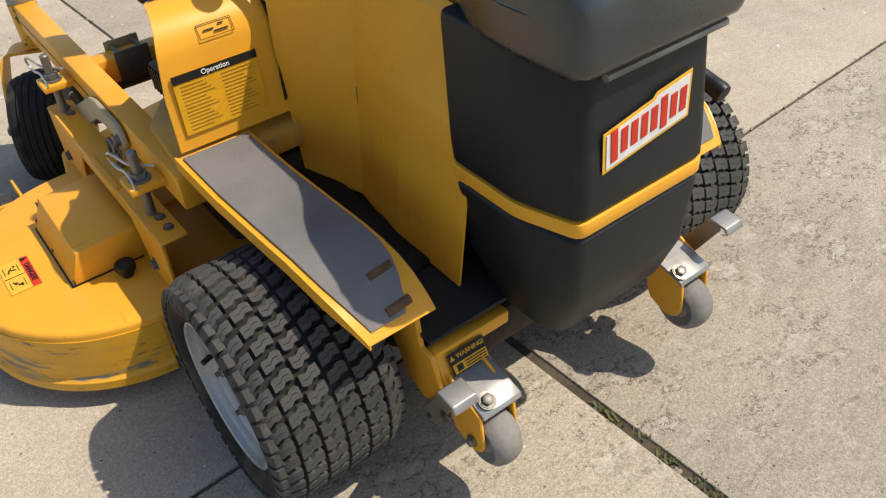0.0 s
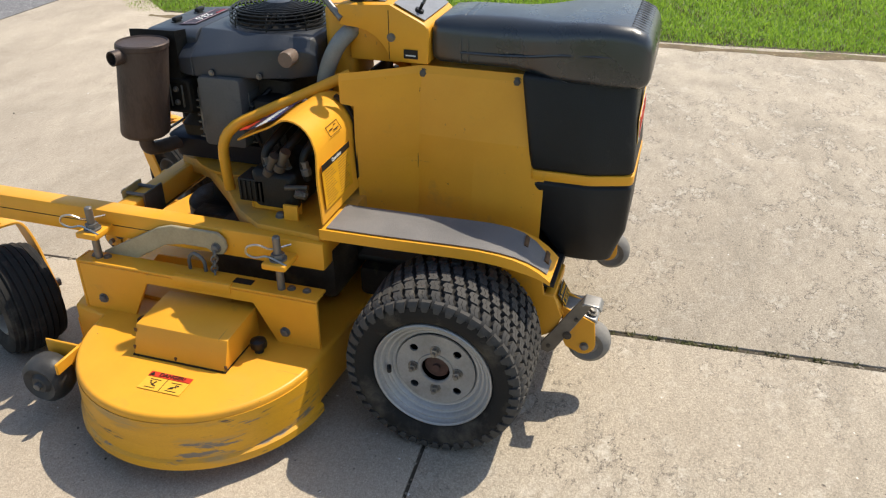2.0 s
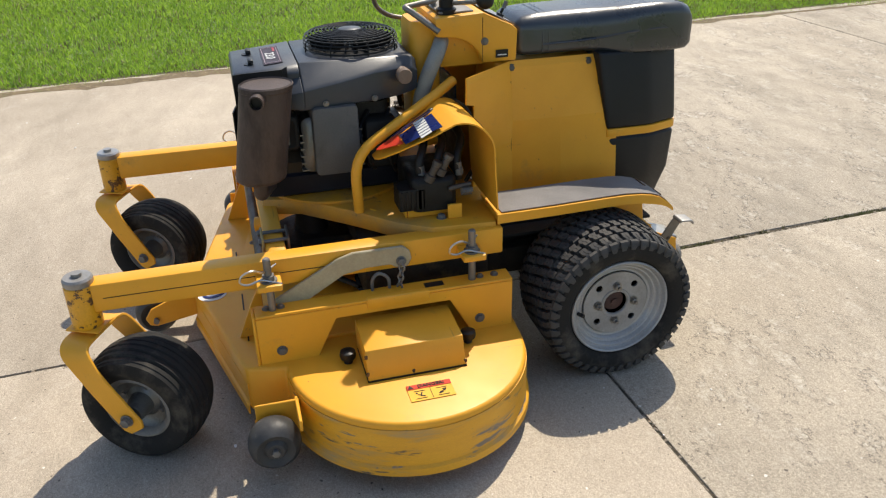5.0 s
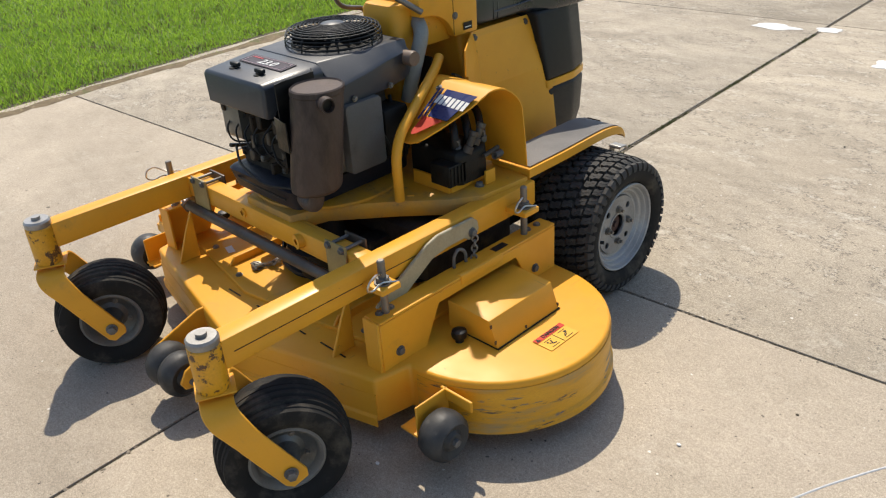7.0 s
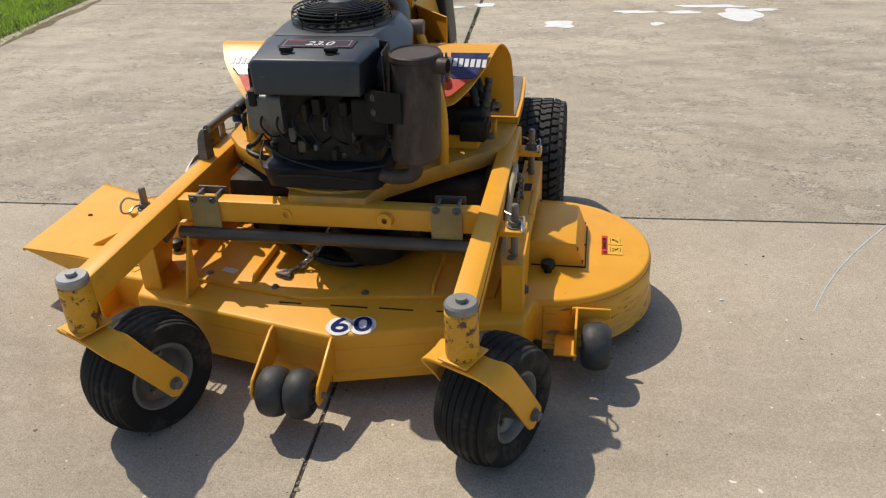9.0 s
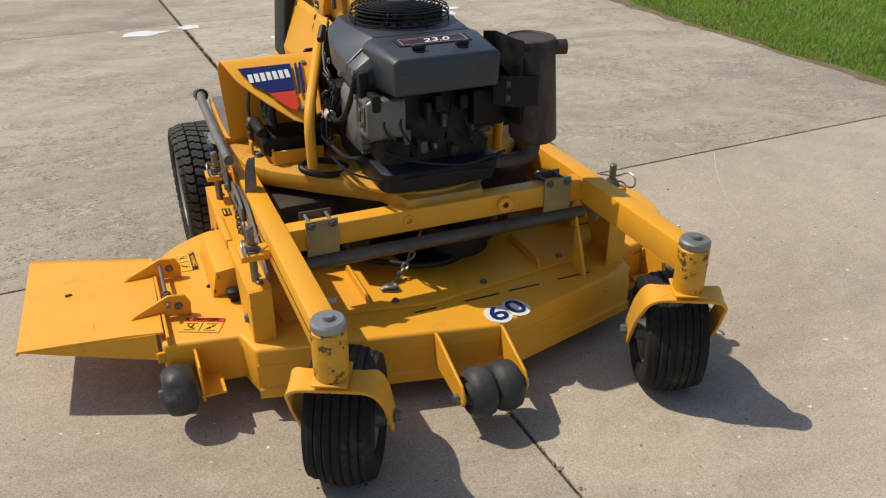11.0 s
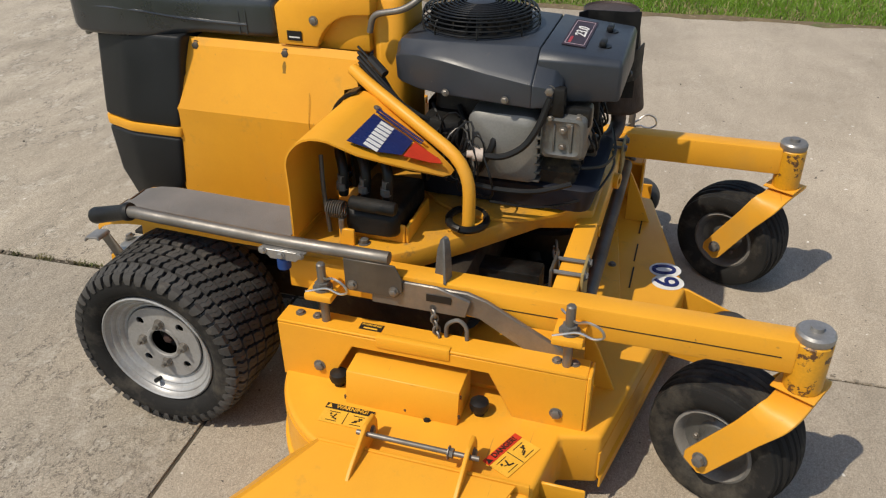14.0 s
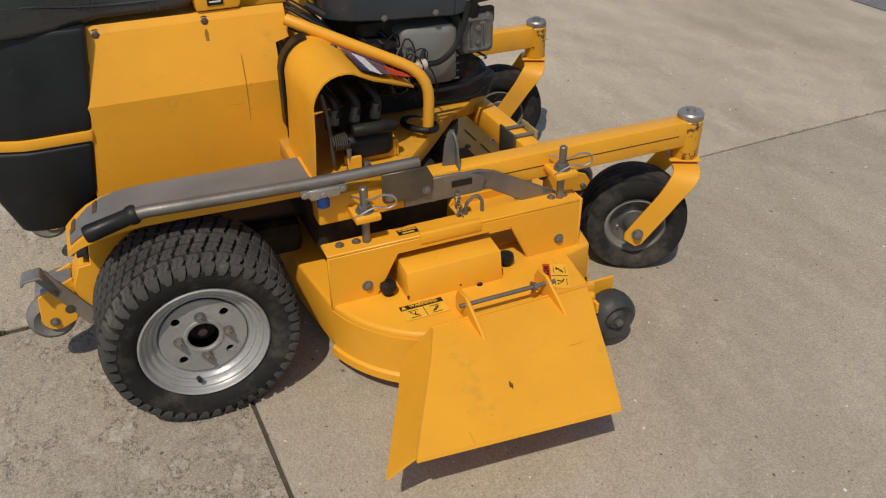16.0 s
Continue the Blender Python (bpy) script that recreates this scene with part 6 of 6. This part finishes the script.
decal("console_plate", facing((0, 0.100, 0.9195), (1, 0, 0), (0, 0.905, 0.425)), 0.20, 0.085, flat("pale_grey_control_plate", (0.24, 0.25, 0.27)), con, "pale grey control plate", 0.003)
for s in (-1, 1):
    lab = decal("console_label", facing((0.1135 * s, 0.092, 0.823), (0, s, 0), (0, 0, 1)), 0.036, 0.022, INK, con, "small black label plate", 0.0022)
    decal("text_bar", facing((0.1135 * s, 0.092, 0.820), (0, s, 0), (0, 0, 1)), 0.026, 0.003, WHITE, lab, "", 0.003)
    part("console_bolt", bolt(bmesh.new(), (0.113 * s, 0.142, 0.860), (s, 0, 0), 0.008, 0.004), STEEL, con)
part("console_seam", R([(-0.1135, 0.148, 0.806), (-0.1135, 0.148, 0.925)], 0.0008, 5), INK, con)
part("key_switch", lathe(bmesh.new(), [(0, 0), (0.011, 0), (0.011, 0.008), (0.004, 0.010), (0.004, 0.024), (0, 0.024)], turn_to((-0.07, 0.085, 0.915), (0, -0.42, 0.9)), 14), HOSE, con)
part("key", R([(-0.07, 0.073, 0.937), (-0.07, 0.066, 0.955)], 0.006, 8, 0, 0.4), ZINC, con)
part("slot_plate", B((-0.085, 0.085, 0.165, 0.262, 0.935, 0.941)), STEEL, con, "worn steel lever slot plate", bev=0.002, seg=1)
lv = part("drive_lever", R([(-0.03, 0.235, 0.935), (-0.045, 0.24, 0.955), (-0.155, 0.165, 0.975)], 0.006, 8, 0.02), STEEL, con, "bent steel drive lever")
ball = bmesh.new()
bmesh.ops.create_uvsphere(ball, u_segments=20, v_segments=12, radius=0.024, matrix=Matrix.Translation((-0.163, 0.158, 0.980)))
part("lever_ball", ball, HOSE, lv, "black round lever knob")
part("handle_bar", R([(-0.112, 0.27, 0.895), (-0.075, 0.345, 0.952), (-0.06, 0.352, 0.956), (0.0, 0.25, 0.958), (0.075, 0.235, 0.955)], 0.0085, 10, 0.02), STEEL, con, "bent dark steel handle bar")
part("handle_bar", R([(0.112, 0.275, 0.845), (0.115, 0.285, 0.885), (0.118, 0.36, 0.90), (0.10, 0.40, 0.93), (0.06, 0.42, 1.0), (0.04, 0.40, 1.06)], 0.007, 10, 0.03), STEEL, con, "bent steel handle rod")

part("control_post", lathe(bmesh.new(), [(0, 0.93), (0.028, 0.93), (0.028, 0.945), (0.020, 0.95), (0.020, 1.30), (0, 1.30)], Matrix.Translation((-0.062, 0.236, 0)), 18), DARKMET, con, "dark upright control post")
part("hydraulic_tank", loft(bmesh.new(), [[Vector((x, y, z)) for x, y in rrect(-0.075 * k, 0.075 * k, 0.31 - 0.055 * k, 0.31 + 0.03 * k, 0.03 * k)] for z, k in ((0.56, 0.9), (0.57, 1), (0.90, 1), (0.915, 0.85))]), YELLOW, mower, "yellow hydraulic oil tank behind the engine")
part("air_duct", R([(-0.055, 0.245, 0.872), (-0.115, 0.275, 0.845), (-0.122, 0.305, 0.79), (-0.118, 0.325, 0.735), (-0.10, 0.335, 0.66)], 0.021, 12, 0.05), flat("pale_grey_duct", (0.30, 0.30, 0.27)), mower, "pale grey curved duct")
for k in range(7):
    part("wiring", R([(0.125, 0.25, 0.815 - 0.012 * k), (0.150 + 0.008 * k, 0.31 + 0.006 * k, 0.775 - 0.014 * k), (0.168 + 0.006 * (k % 3), 0.37 + 0.014 * k, 0.69), (0.15, 0.40 + 0.01 * k, 0.58)], 0.0028 + 0.0012 * (k % 3), 8, 0.04), HOSE, mower, "black wiring harness")
part("wire_plug", R([(0.152, 0.290, 0.800), (0.172, 0.330, 0.775)], 0.010, 8), HOSE, mower, "black cable connector")

# tank, band and seat
def tank_ring(z, hx, y0, y1, rr):
    """One level of the tank: straight sides, a long slanting facet at each rear corner, rounded creases."""
    k = min(1.0, (y1 - y0) / 0.26)
    pts = [(hx, y1), (hx, y0 + 0.105 * k), (hx - 0.034 * k, y0), (-hx + 0.034 * k, y0), (-hx, y0 + 0.105 * k), (-hx, y1)]
    path = rounded([((pts[0][0] + pts[-1][0]) / 2, y1, z)] + [(x, y, z) for x, y in pts] + [((pts[0][0] + pts[-1][0]) / 2 - 0.001, y1, z)], 0.016, 3)
    return [Vector(q) for q in path]


tank = part("rear_tank", loft(bmesh.new(), [tank_ring(*q) for q in ((0.334, 0.128, -0.430, -0.318, 0.012), (0.340, 0.132, -0.436, -0.305, 0.014), (0.425, 0.152, -0.464, -0.248, 0.024), (0.545, 0.160, -0.468, -0.230, 0.05), (0.552, 0.154, -0.460, -0.230, 0.05), (0.580, 0.154, -0.460, -0.224, 0.05), (0.586, 0.161, -0.468, -0.224, 0.05), (0.62, 0.160, -0.466, -0.217, 0.05), (0.795, 0.148, -0.452, -0.190, 0.045), (0.806, 0.145, -0.449, -0.190, 0.045))]), BINP, mower, "tall black grained plastic rear tank", bev=0.003)
part("yellow_band", loft(bmesh.new(), [tank_ring(z, 0.1615, -0.4695, -0.2235, 0.052) for z in (0.555, 0.580)]), YELLOW, tank, "yellow stripe round the tank", bev=0.003)
part("hinge_strip", R([(-0.10, -0.462, 0.792), (0.13, -0.462, 0.792)], 0.006, 8), STEEL, tank, "rusty piano hinge")
dec = facing((-0.010, -0.4597, 0.695), (1, 0, 0), (0, 0.04, 1)) @ Matrix.Rotation(radians(8), 4, "Z")
lg = decal("tank_decal", dec, 0, 0, TAN, tank, "red and yellow decal with abstract letter shapes", 0.0045, [(-0.088, -0.036), (0.082, -0.036), (0.090, 0.036), (0.02, 0.036), (0.012, 0.030), (-0.082, 0.026)])
decal("decal_white", dec, 0, 0, WHITE, lg, "", 0.0058, [(-0.082, -0.031), (0.077, -0.031), (0.084, 0.031), (0.022, 0.031), (0.012, 0.025), (-0.077, 0.021)])
for k in range(8):
    x = -0.066 + 0.0192 * k
    h = 0.024 if k in (0, 5) else 0.018
    decal("decal_bar", dec, 0, 0, RED, lg, "", 0.0070, [(x - 0.0075, -h), (x + 0.0050, -h), (x + 0.0085, h), (x - 0.004, h)])
def seat_ring(y, hx, zb, zt, r):
    return [Vector((x, y, z)) for x, z in rrect(-hx, hx, zb, zt, [0.018, 0.018, r, r], 6)]


seat = part("seat", loft(bmesh.new(), [seat_ring(*q) for q in ((0.046, 0.086, 0.824, 0.884, 0.02), (0.041, 0.098, 0.812, 0.900, 0.026), (0.024, 0.104, 0.806, 0.911, 0.034), (-0.02, 0.107, 0.806, 0.917, 0.042), (-0.08, 0.108, 0.806, 0.919, 0.046), (-0.16, 0.110, 0.806, 0.920, 0.048), (-0.21, 0.126, 0.802, 0.922, 0.046), (-0.26, 0.148, 0.798, 0.927, 0.042), (-0.31, 0.159, 0.798, 0.933, 0.036), (-0.37, 0.162, 0.798, 0.936, 0.032), (-0.43, 0.162, 0.799, 0.933, 0.030), (-0.458, 0.158, 0.801, 0.922, 0.028), (-0.472, 0.150, 0.806, 0.905, 0.026), (-0.478, 0.136, 0.816, 0.888, 0.024))]), VINYL, mower, "worn dark grey vinyl seat cushion", smooth=60)
for s in (-1, 1):
    part("seat_welt", R([(0.1565 * s, -0.44, 0.868), (0.1595 * s, -0.36, 0.868), (0.1515 * s, -0.275, 0.862), (0.124 * s, -0.21, 0.846), (0.110 * s, -0.14, 0.838), (0.1065 * s, -0.03, 0.836)], 0.004, 8, 0.02), VINYL, seat, "sewn seam piping")
for k in range(13):
    x = -0.126 + 0.021 * k
    part("seat_stitch", R([(x, -0.424, 0.9345), (x, -0.446, 0.9280), (x, -0.461, 0.9190)], 0.0016, 6, 0.01), PALEST, seat, "pale worn stitch")
for y in (-0.032, -0.050):
    part("seat_strap", R([(-0.1075, y, 0.815), (-0.1065, y, 0.872), (-0.096, y, 0.903), (-0.070, y, 0.9165), (0.070, y, 0.9165), (0.096, y, 0.903), (0.1065, y, 0.872), (0.1075, y, 0.815)], 0.0026, 8, 0.02), VINYL, seat)

# foot rests over the drive wheels
def foot_rest(s):
    prof = [(0.212, 0.489), (0.05, 0.490), (-0.10, 0.490), (-0.165, 0.488), (-0.210, 0.483), (-0.245, 0.475), (-0.275, 0.462), (-0.300, 0.444), (-0.318, 0.427), (-0.328, 0.416)]
    def xs(y):
        k = max(0.0, min(1.0, (0.0 - y) / 0.33))
        tip = max(0.0, (-0.215 - y) / 0.113)
        return 0.297 - 0.020 * k, 0.442 - 0.022 * k - 0.022 * tip ** 2
    rows = [[Vector((s * (xs(y)[0] + (xs(y)[1] - xs(y)[0]) * k / 4), y, z)) for k in range(5)] for y, z in prof]
    ob = part("foot_rest", sheet(bmesh.new(), rows, 0.005), YELLOW, mower, "curved yellow foot rest over the drive wheel", bev=0.001, seg=1)
    lip = [[Vector((s * (xs(y)[1] + 0.001), y, z + 0.002)) for y, z in prof], [Vector((s * (xs(y)[1] + 0.001), y, z - 0.024 + 0.016 * max(0.0, (-0.26 - y) / 0.068))) for y, z in prof]]
    part("outer_lip", sheet(bmesh.new(), lip, 0.004), YELLOW, ob)
    g = [[Vector((s * (xs(y)[0] + 0.008 + 0.040 * max(0.0, (-0.19 - y) / 0.128) ** 2.2 + (xs(y)[1] - xs(y)[0] - 0.018 - 0.046 * max(0.0, (-0.19 - y) / 0.128) ** 2.2) * k / 4), y, z + 0.0042)) for k in range(5)] for y, z in [(0.198, 0.489)] + prof[1:-1]]
    part("grip_sheet", sheet(bmesh.new(), g, 0.002), GRIP, ob, "grey anti-slip sheet worn at the slots")
    for y, z, x in ((-0.256, 0.4745, 0.326), (-0.306, 0.4430, 0.330)):
        part("rest_slot", R([(s * (x - 0.022), y, z), (s * (x + 0.022), y - 0.004, z - 0.002)], 0.0075, 8, 0, 0.35), SLOT, ob)
    part("front_gusset", P([(0.300 * s, 0.405), (0.300 * s, 0.486), (0.438 * s, 0.486), (0.438 * s, 0.452), (0.405 * s, 0.410)], "y", 0.2035, 0.2085), YELLOW, ob, bev=0.0015, seg=1)
    part("inner_fender", P([(0.19, 0.395), (0.19, 0.470), (-0.16, 0.470), (-0.19, 0.440), (-0.12, 0.420), (0.02, 0.412)], "x", min(0.290 * s, 0.295 * s), max(0.290 * s, 0.295 * s)), YELLOW, ob, bev=0.0015, seg=1)
    part("rest_support", P([(0.20, 0.405), (0.20, 0.486), (0.10, 0.486), (-0.21, 0.479), (-0.28, 0.452), (-0.29, 0.42), (-0.2, 0.44), (0.05, 0.44), (0.08, 0.405)], "x", min(0.30 * s, 0.308 * s), max(0.30 * s, 0.308 * s)), YELLOW, ob, bev=0.0015, seg=1)


for s in (-1, 1):
    foot_rest(s)

# rear end: side plates, mat, castors
part("rear_mat", sheet(bmesh.new(), [[Vector((x, y, z)) for x in (-0.29, 0.29)] for y, z in ((0.18, 0.348), (-0.18, 0.348), (-0.322, 0.346))], 0.008), MAT, mower, "black rubber standing mat")
for s in (-1, 1):
    part("rear_bar", B((min(0.128 * s, 0.285 * s), max(0.128 * s, 0.285 * s), -0.326, -0.300, 0.288, 0.316)), YELLOW, mower, "yellow rear cross bar", bev=0.005)
for s in (-1, 1):
    x = 0.285 * s
    leg = part("rear_leg", P([(-0.22, 0.45), (-0.17, 0.36), (-0.26, 0.215), (-0.300, 0.195), (-0.335, 0.215), (-0.348, 0.262), (-0.326, 0.316), (-0.300, 0.318), (-0.285, 0.43)], "x", min(x, x + 0.010 * s), max(x, x + 0.010 * s)), YELLOW, mower, "yellow rear side plate", bev=0.002, seg=1)
    pl = sheet(bmesh.new(), [[Vector((a * s, -0.3245, 0.306)) for a in (0.190, 0.285)], [Vector((a * s, -0.352, 0.262)) for a in (0.190, 0.285)]], 0.006)
    part("rear_plate", pl, YELLOW, leg, bev=0.001, seg=1)
    wm = facing((0.230 * s, -0.3365, 0.2870), (1, 0, 0), (0, 0.537, 0.843))
    if s < 0:
        w = decal("warning_label", wm, 0.074, 0.038, INK, leg, "black and yellow warning label", 0.0065)
        letters("warning_word", "WARNING!", 0.0110, wm @ Matrix.Translation((0.006, 0.010, 0.0076)), ORANGE, w, "yellow word WARNING")
        decal("warning_mark", wm, 0, 0, ORANGE, w, "", 0.0076, [(-0.035, 0.006), (-0.026, 0.006), (-0.0305, 0.0145)])
        decal("label_panel", wm @ Matrix.Translation((0, -0.009, 0)), 0.068, 0.016, ORANGE, w, "", 0.0076)
        for k in range(3):
            decal("text_bar", wm @ Matrix.Translation((0.010, -0.0045 - 0.0045 * k, 0)), 0.042, 0.0016, INK, w, "", 0.0086)
        decal("label_figure", wm @ Matrix.Translation((-0.022, -0.009, 0)), 0.012, 0.011, INK, w, "", 0.0086)
    # zinc hinge plate over the castor fork
    hp = part("castor_plate", sheet(bmesh.new(), [[Vector((a * s, y, z)) for a in (0.195, 0.235, 0.275)] for y, z in ((-0.350, 0.273), (-0.390, 0.266), (-0.430, 0.2545), (-0.434, 0.246))], 0.005), BRIGHTZ, mower, "scuffed bright zinc castor plate", bev=0.001, seg=1)
    bx = -0.254 if s < 0 else 0.208
    part("plate_bolt", bolt(bmesh.new(), (bx, -0.416, 0.2655), (0, -0.4, 0.9), 0.010, 0.008), STEEL, hp)
    part("bolt_washer", lathe(bmesh.new(), [(0.006, 0.0), (0.0155, 0.0), (0.0155, 0.002), (0.006, 0.002)], turn_to((bx, -0.416, 0.2640), (0, -0.4, 0.9)), 18), STEEL, hp)
    # flat pedal arm outside the fork, with its folded pad
    arm_pts = [(-0.300, 0.176), (-0.306, 0.158), (-0.322, 0.154), (-0.338, 0.166), (-0.424, 0.318), (-0.414, 0.336), (-0.398, 0.332), (-0.388, 0.318)]
    ax0 = 0.2965 * s
    arm = part("pedal_arm", P(arm_pts, "x", min(ax0, ax0 + 0.006 * s), max(ax0, ax0 + 0.006 * s)), PEDAL, hp, "flat dull steel pedal arm", bev=0.0015, seg=1)
    for y, z, r in ((-0.366, 0.216, 0.0115), (-0.385, 0.266, 0.0060), (-0.322, 0.176, 0.0060)):
        part("arm_bolt", lathe(bmesh.new(), [(0, 0.004), (r * 0.55, 0.004), (r * 0.6, 0.0015), (r, 0.0015), (r, 0.0), (0, 0.0)], turn_to((ax0 + 0.006 * s, y, z), (s, 0, 0)), 14), BROWNST, arm)
    pad_rows = [[Vector((s * (0.292 + a), y, z)) for a in (0.0, 0.006, 0.040, 0.046)] for y, z in ((-0.396, 0.330), (-0.402, 0.338), (-0.438, 0.334), (-0.446, 0.322))]
    part("pedal_pad", sheet(bmesh.new(), pad_rows, 0.006), BRIGHTZ, arm, "worn bare metal pedal pad", bev=0.0022, seg=2)
    for a in (0.208, 0.276):
        ch_pts = [(-0.346, 0.283), (-0.428, 0.248)] + [(-0.402 - 0.033 * math.cos(q), 0.184 - 0.033 * math.sin(q)) for q in (radians(d) for d in range(0, 101, 14))] + [(-0.362, 0.166), (-0.350, 0.190)]
        part("castor_cheek", P(ch_pts, "x", a * s - 0.003, a * s + 0.003), YELLOW, hp, "yellow castor fork cheek with chipped edges", bev=0.0015, seg=1)
    cw = roller(0.242 * s, -0.415, 0.171, 0.0555, 0.058, (1, 0, 0), GREYR, mower, "worn grey rear castor wheel")
    part("castor_bolt", bolt(bmesh.new(), (0.280 * s, -0.408, 0.176), (s, 0, 0), 0.0085, 0.008), STEEL, cw)

# lift lever on the discharge side
lv = part("lift_lever", R([(0.470, 0.440, 0.508), (0.468, 0.20, 0.506), (0.462, -0.12, 0.513), (0.456, -0.165, 0.512), (0.452, -0.215, 0.499)], 0.0135, 14, 0.05), STEEL, mower, "long bare steel deck lift lever")
part("lever_grip", lathe(bmesh.new(), [(0, -0.006), (0.019, -0.006), (0.021, 0.0), (0.0205, 0.010), (0.0175, 0.014), (0.0185, 0.075), (0.0195, 0.096), (0.017, 0.104), (0, 0.106)], turn_to((0.452, -0.180, 0.508), (0.0, -1, -0.26)), 18), HOSE, lv, "black rubber hand grip")
part("lever_socket", P([(0.345, 0.432), (0.352, 0.424), (0.455, 0.424), (0.470, 0.440), (0.470, 0.470), (0.455, 0.500), (0.345, 0.500)], "x", 0.4795, 0.4845), BROWNST, lv, "stained steel lever plate", bev=0.0015, seg=1)
for y, z in ((0.362, 0.440), (0.452, 0.440)):
    part("lever_bolt", bolt(bmesh.new(), (0.4845, y, z), (1, 0, 0), 0.008, 0.008), STEEL, lv)
decal("lever_label", facing((0.478, 0.545, 0.436), (0, 1, 0), (0, 0, 1)), 0.052, 0.016, INK, lv, "small dark stamped label", 0.0022)
part("lever_link", P([(0.40, 0.40), (0.40, 0.462), (0.54, 0.462), (0.61, 0.44), (0.60, 0.40)], "x", 0.470, 0.478), STEEL, lv, bev=0.002, seg=1)
part("lever_stop", sheet(bmesh.new(), [[Vector((0.455 - k, 0.552 - k * 0.4, z)), Vector((0.424, 0.556 - k * 0.3, z)), Vector((0.418, 0.520 + k, z))] for z, k in ((0.456, 0.0), (0.515, 0.006), (0.540, 0.014), (0.548, 0.022))], 0.005), ZINC, mower, "upright tapered zinc angle stop")
hb = part("hook_plate", P([(0.160, 0.496), (0.262, 0.496), (0.240, 0.474), (0.182, 0.474)], "x", 0.4845, 0.4895), BRIGHTZ, mower, "small zinc hook plate", bev=0.001, seg=1)
part("plate_flange", B((0.452, 0.486, 0.160, 0.262, 0.4925, 0.4965)), BRIGHTZ, hb, bev=0.001, seg=1)
for y, z in ((0.167, 0.4925), (0.252, 0.4925), (0.208, 0.486)):
    part("hook_bolt", bolt(bmesh.new(), (0.4895, y, z), (1, 0, 0), 0.007, 0.006), BRIGHTZ, hb)
part("blue_cap", R([(0.480, 0.208, 0.476), (0.480, 0.208, 0.452)], 0.0145, 14), BLUECAP, hb, "blue plastic cap")

# deck labels
def danger(m, parent, word, band, w, h):
    d = decal("danger_label", m, w, h, TAN, parent, "yellow safety label with a coloured heading", 0.0022)
    decal("label_heading", m @ Matrix.Translation((0, h * 0.36, 0)), w, h * 0.28, band, d, "", 0.0034)
    letters("label_word", word, h * 0.27, m @ Matrix.Translation((w * 0.05, h * 0.36, 0.0042)), INK if band is RED else TAN, d, "heading " + word, wide=0.95)
    decal("label_triangle", m @ Matrix.Translation((-w * 0.42, h * 0.36, 0)), 0, 0, INK if band is RED else TAN, d, "", 0.0045, [(-h * 0.11, -h * 0.1), (h * 0.11, -h * 0.1), (0, h * 0.11)])
    decal("label_rule", m @ Matrix.Translation((0, -h * 0.14, 0)), 0.001, h * 0.66, INK, d, "", 0.0034)
    for q in (-1, 1):
        c = m @ Matrix.Translation((w * 0.25 * q, -h * 0.14, 0))
        for dx, dy, ww, hh in ((0, 0.22, 0.44, 0.018), (0, -0.24, 0.44, 0.018), (-0.08 * q, -0.10, 0.20, 0.05), (0.06, 0.06, 0.05, 0.16), (-0.04, -0.02, 0.16, 0.03), (0.13 * q, 0.10, 0.07, 0.07)):
            decal("label_mark", c @ Matrix.Translation((dx * h, dy * h, 0)) @ Matrix.Rotation(0.35 * q * (hh > 0.02), 4, "Z"), ww * h, hh * h, INK, d, "", 0.0034)


danger(facing((-0.742, 0.478, DZ), (0, -1, 0), (1, 0, 0)), deck, "DANGER!", RED, 0.108, 0.060)
danger(facing((0.624, 0.736, DZ), (-0.90, 0.42, 0), (-0.42, -0.9, 0)), deck, "DANGER!", RED, 0.100, 0.062)
danger(facing((0.618, 0.388, DZ), (0.0, 1, 0), (-1, 0, 0)), deck, "WARNING!", INK, 0.106, 0.054)
for s in (-1, 1):
    decal("flange_label", facing((0.49 * s, 0.40, 0.3425), (0, s, 0), (-s, 0, 0)), 0.05, 0.022, INK, deck, "small black label", 0.0015)
wl = facing((0.49, 0.40, 0.3425), (0, 1, 0), (-1, 0, 0))
letters("flange_word", "WARNING!", 0.0088, wl @ Matrix.Translation((0, 0.004, 0.0026)), TAN, deck, "yellow word WARNING")
decal("flange_mark", wl @ Matrix.Translation((0, -0.006, 0)), 0.03, 0.004, TAN, deck, "", 0.0024)
n60 = facing((-0.100, 0.970, DZ), (-1, -0.2, 0), (0.2, -1, 0))
for k, (dx, ch_) in enumerate(((-0.029, "6"), (0.029, "0"))):
    decal("number_outline", n60 @ Matrix.Translation((dx, 0, 0)), 0, 0, WHITE, deck, "white outline of the deck number", 0.0016, [(0.0345 * math.cos(a), 0.0405 * math.sin(a)) for a in (2 * math.pi * q / 28 for q in range(28))])
    letters("deck_number", ch_, 0.086, n60 @ Matrix.Translation((dx, 0, 0.0030)), NAVY, deck, "navy deck number " + ch_, wide=1.15)
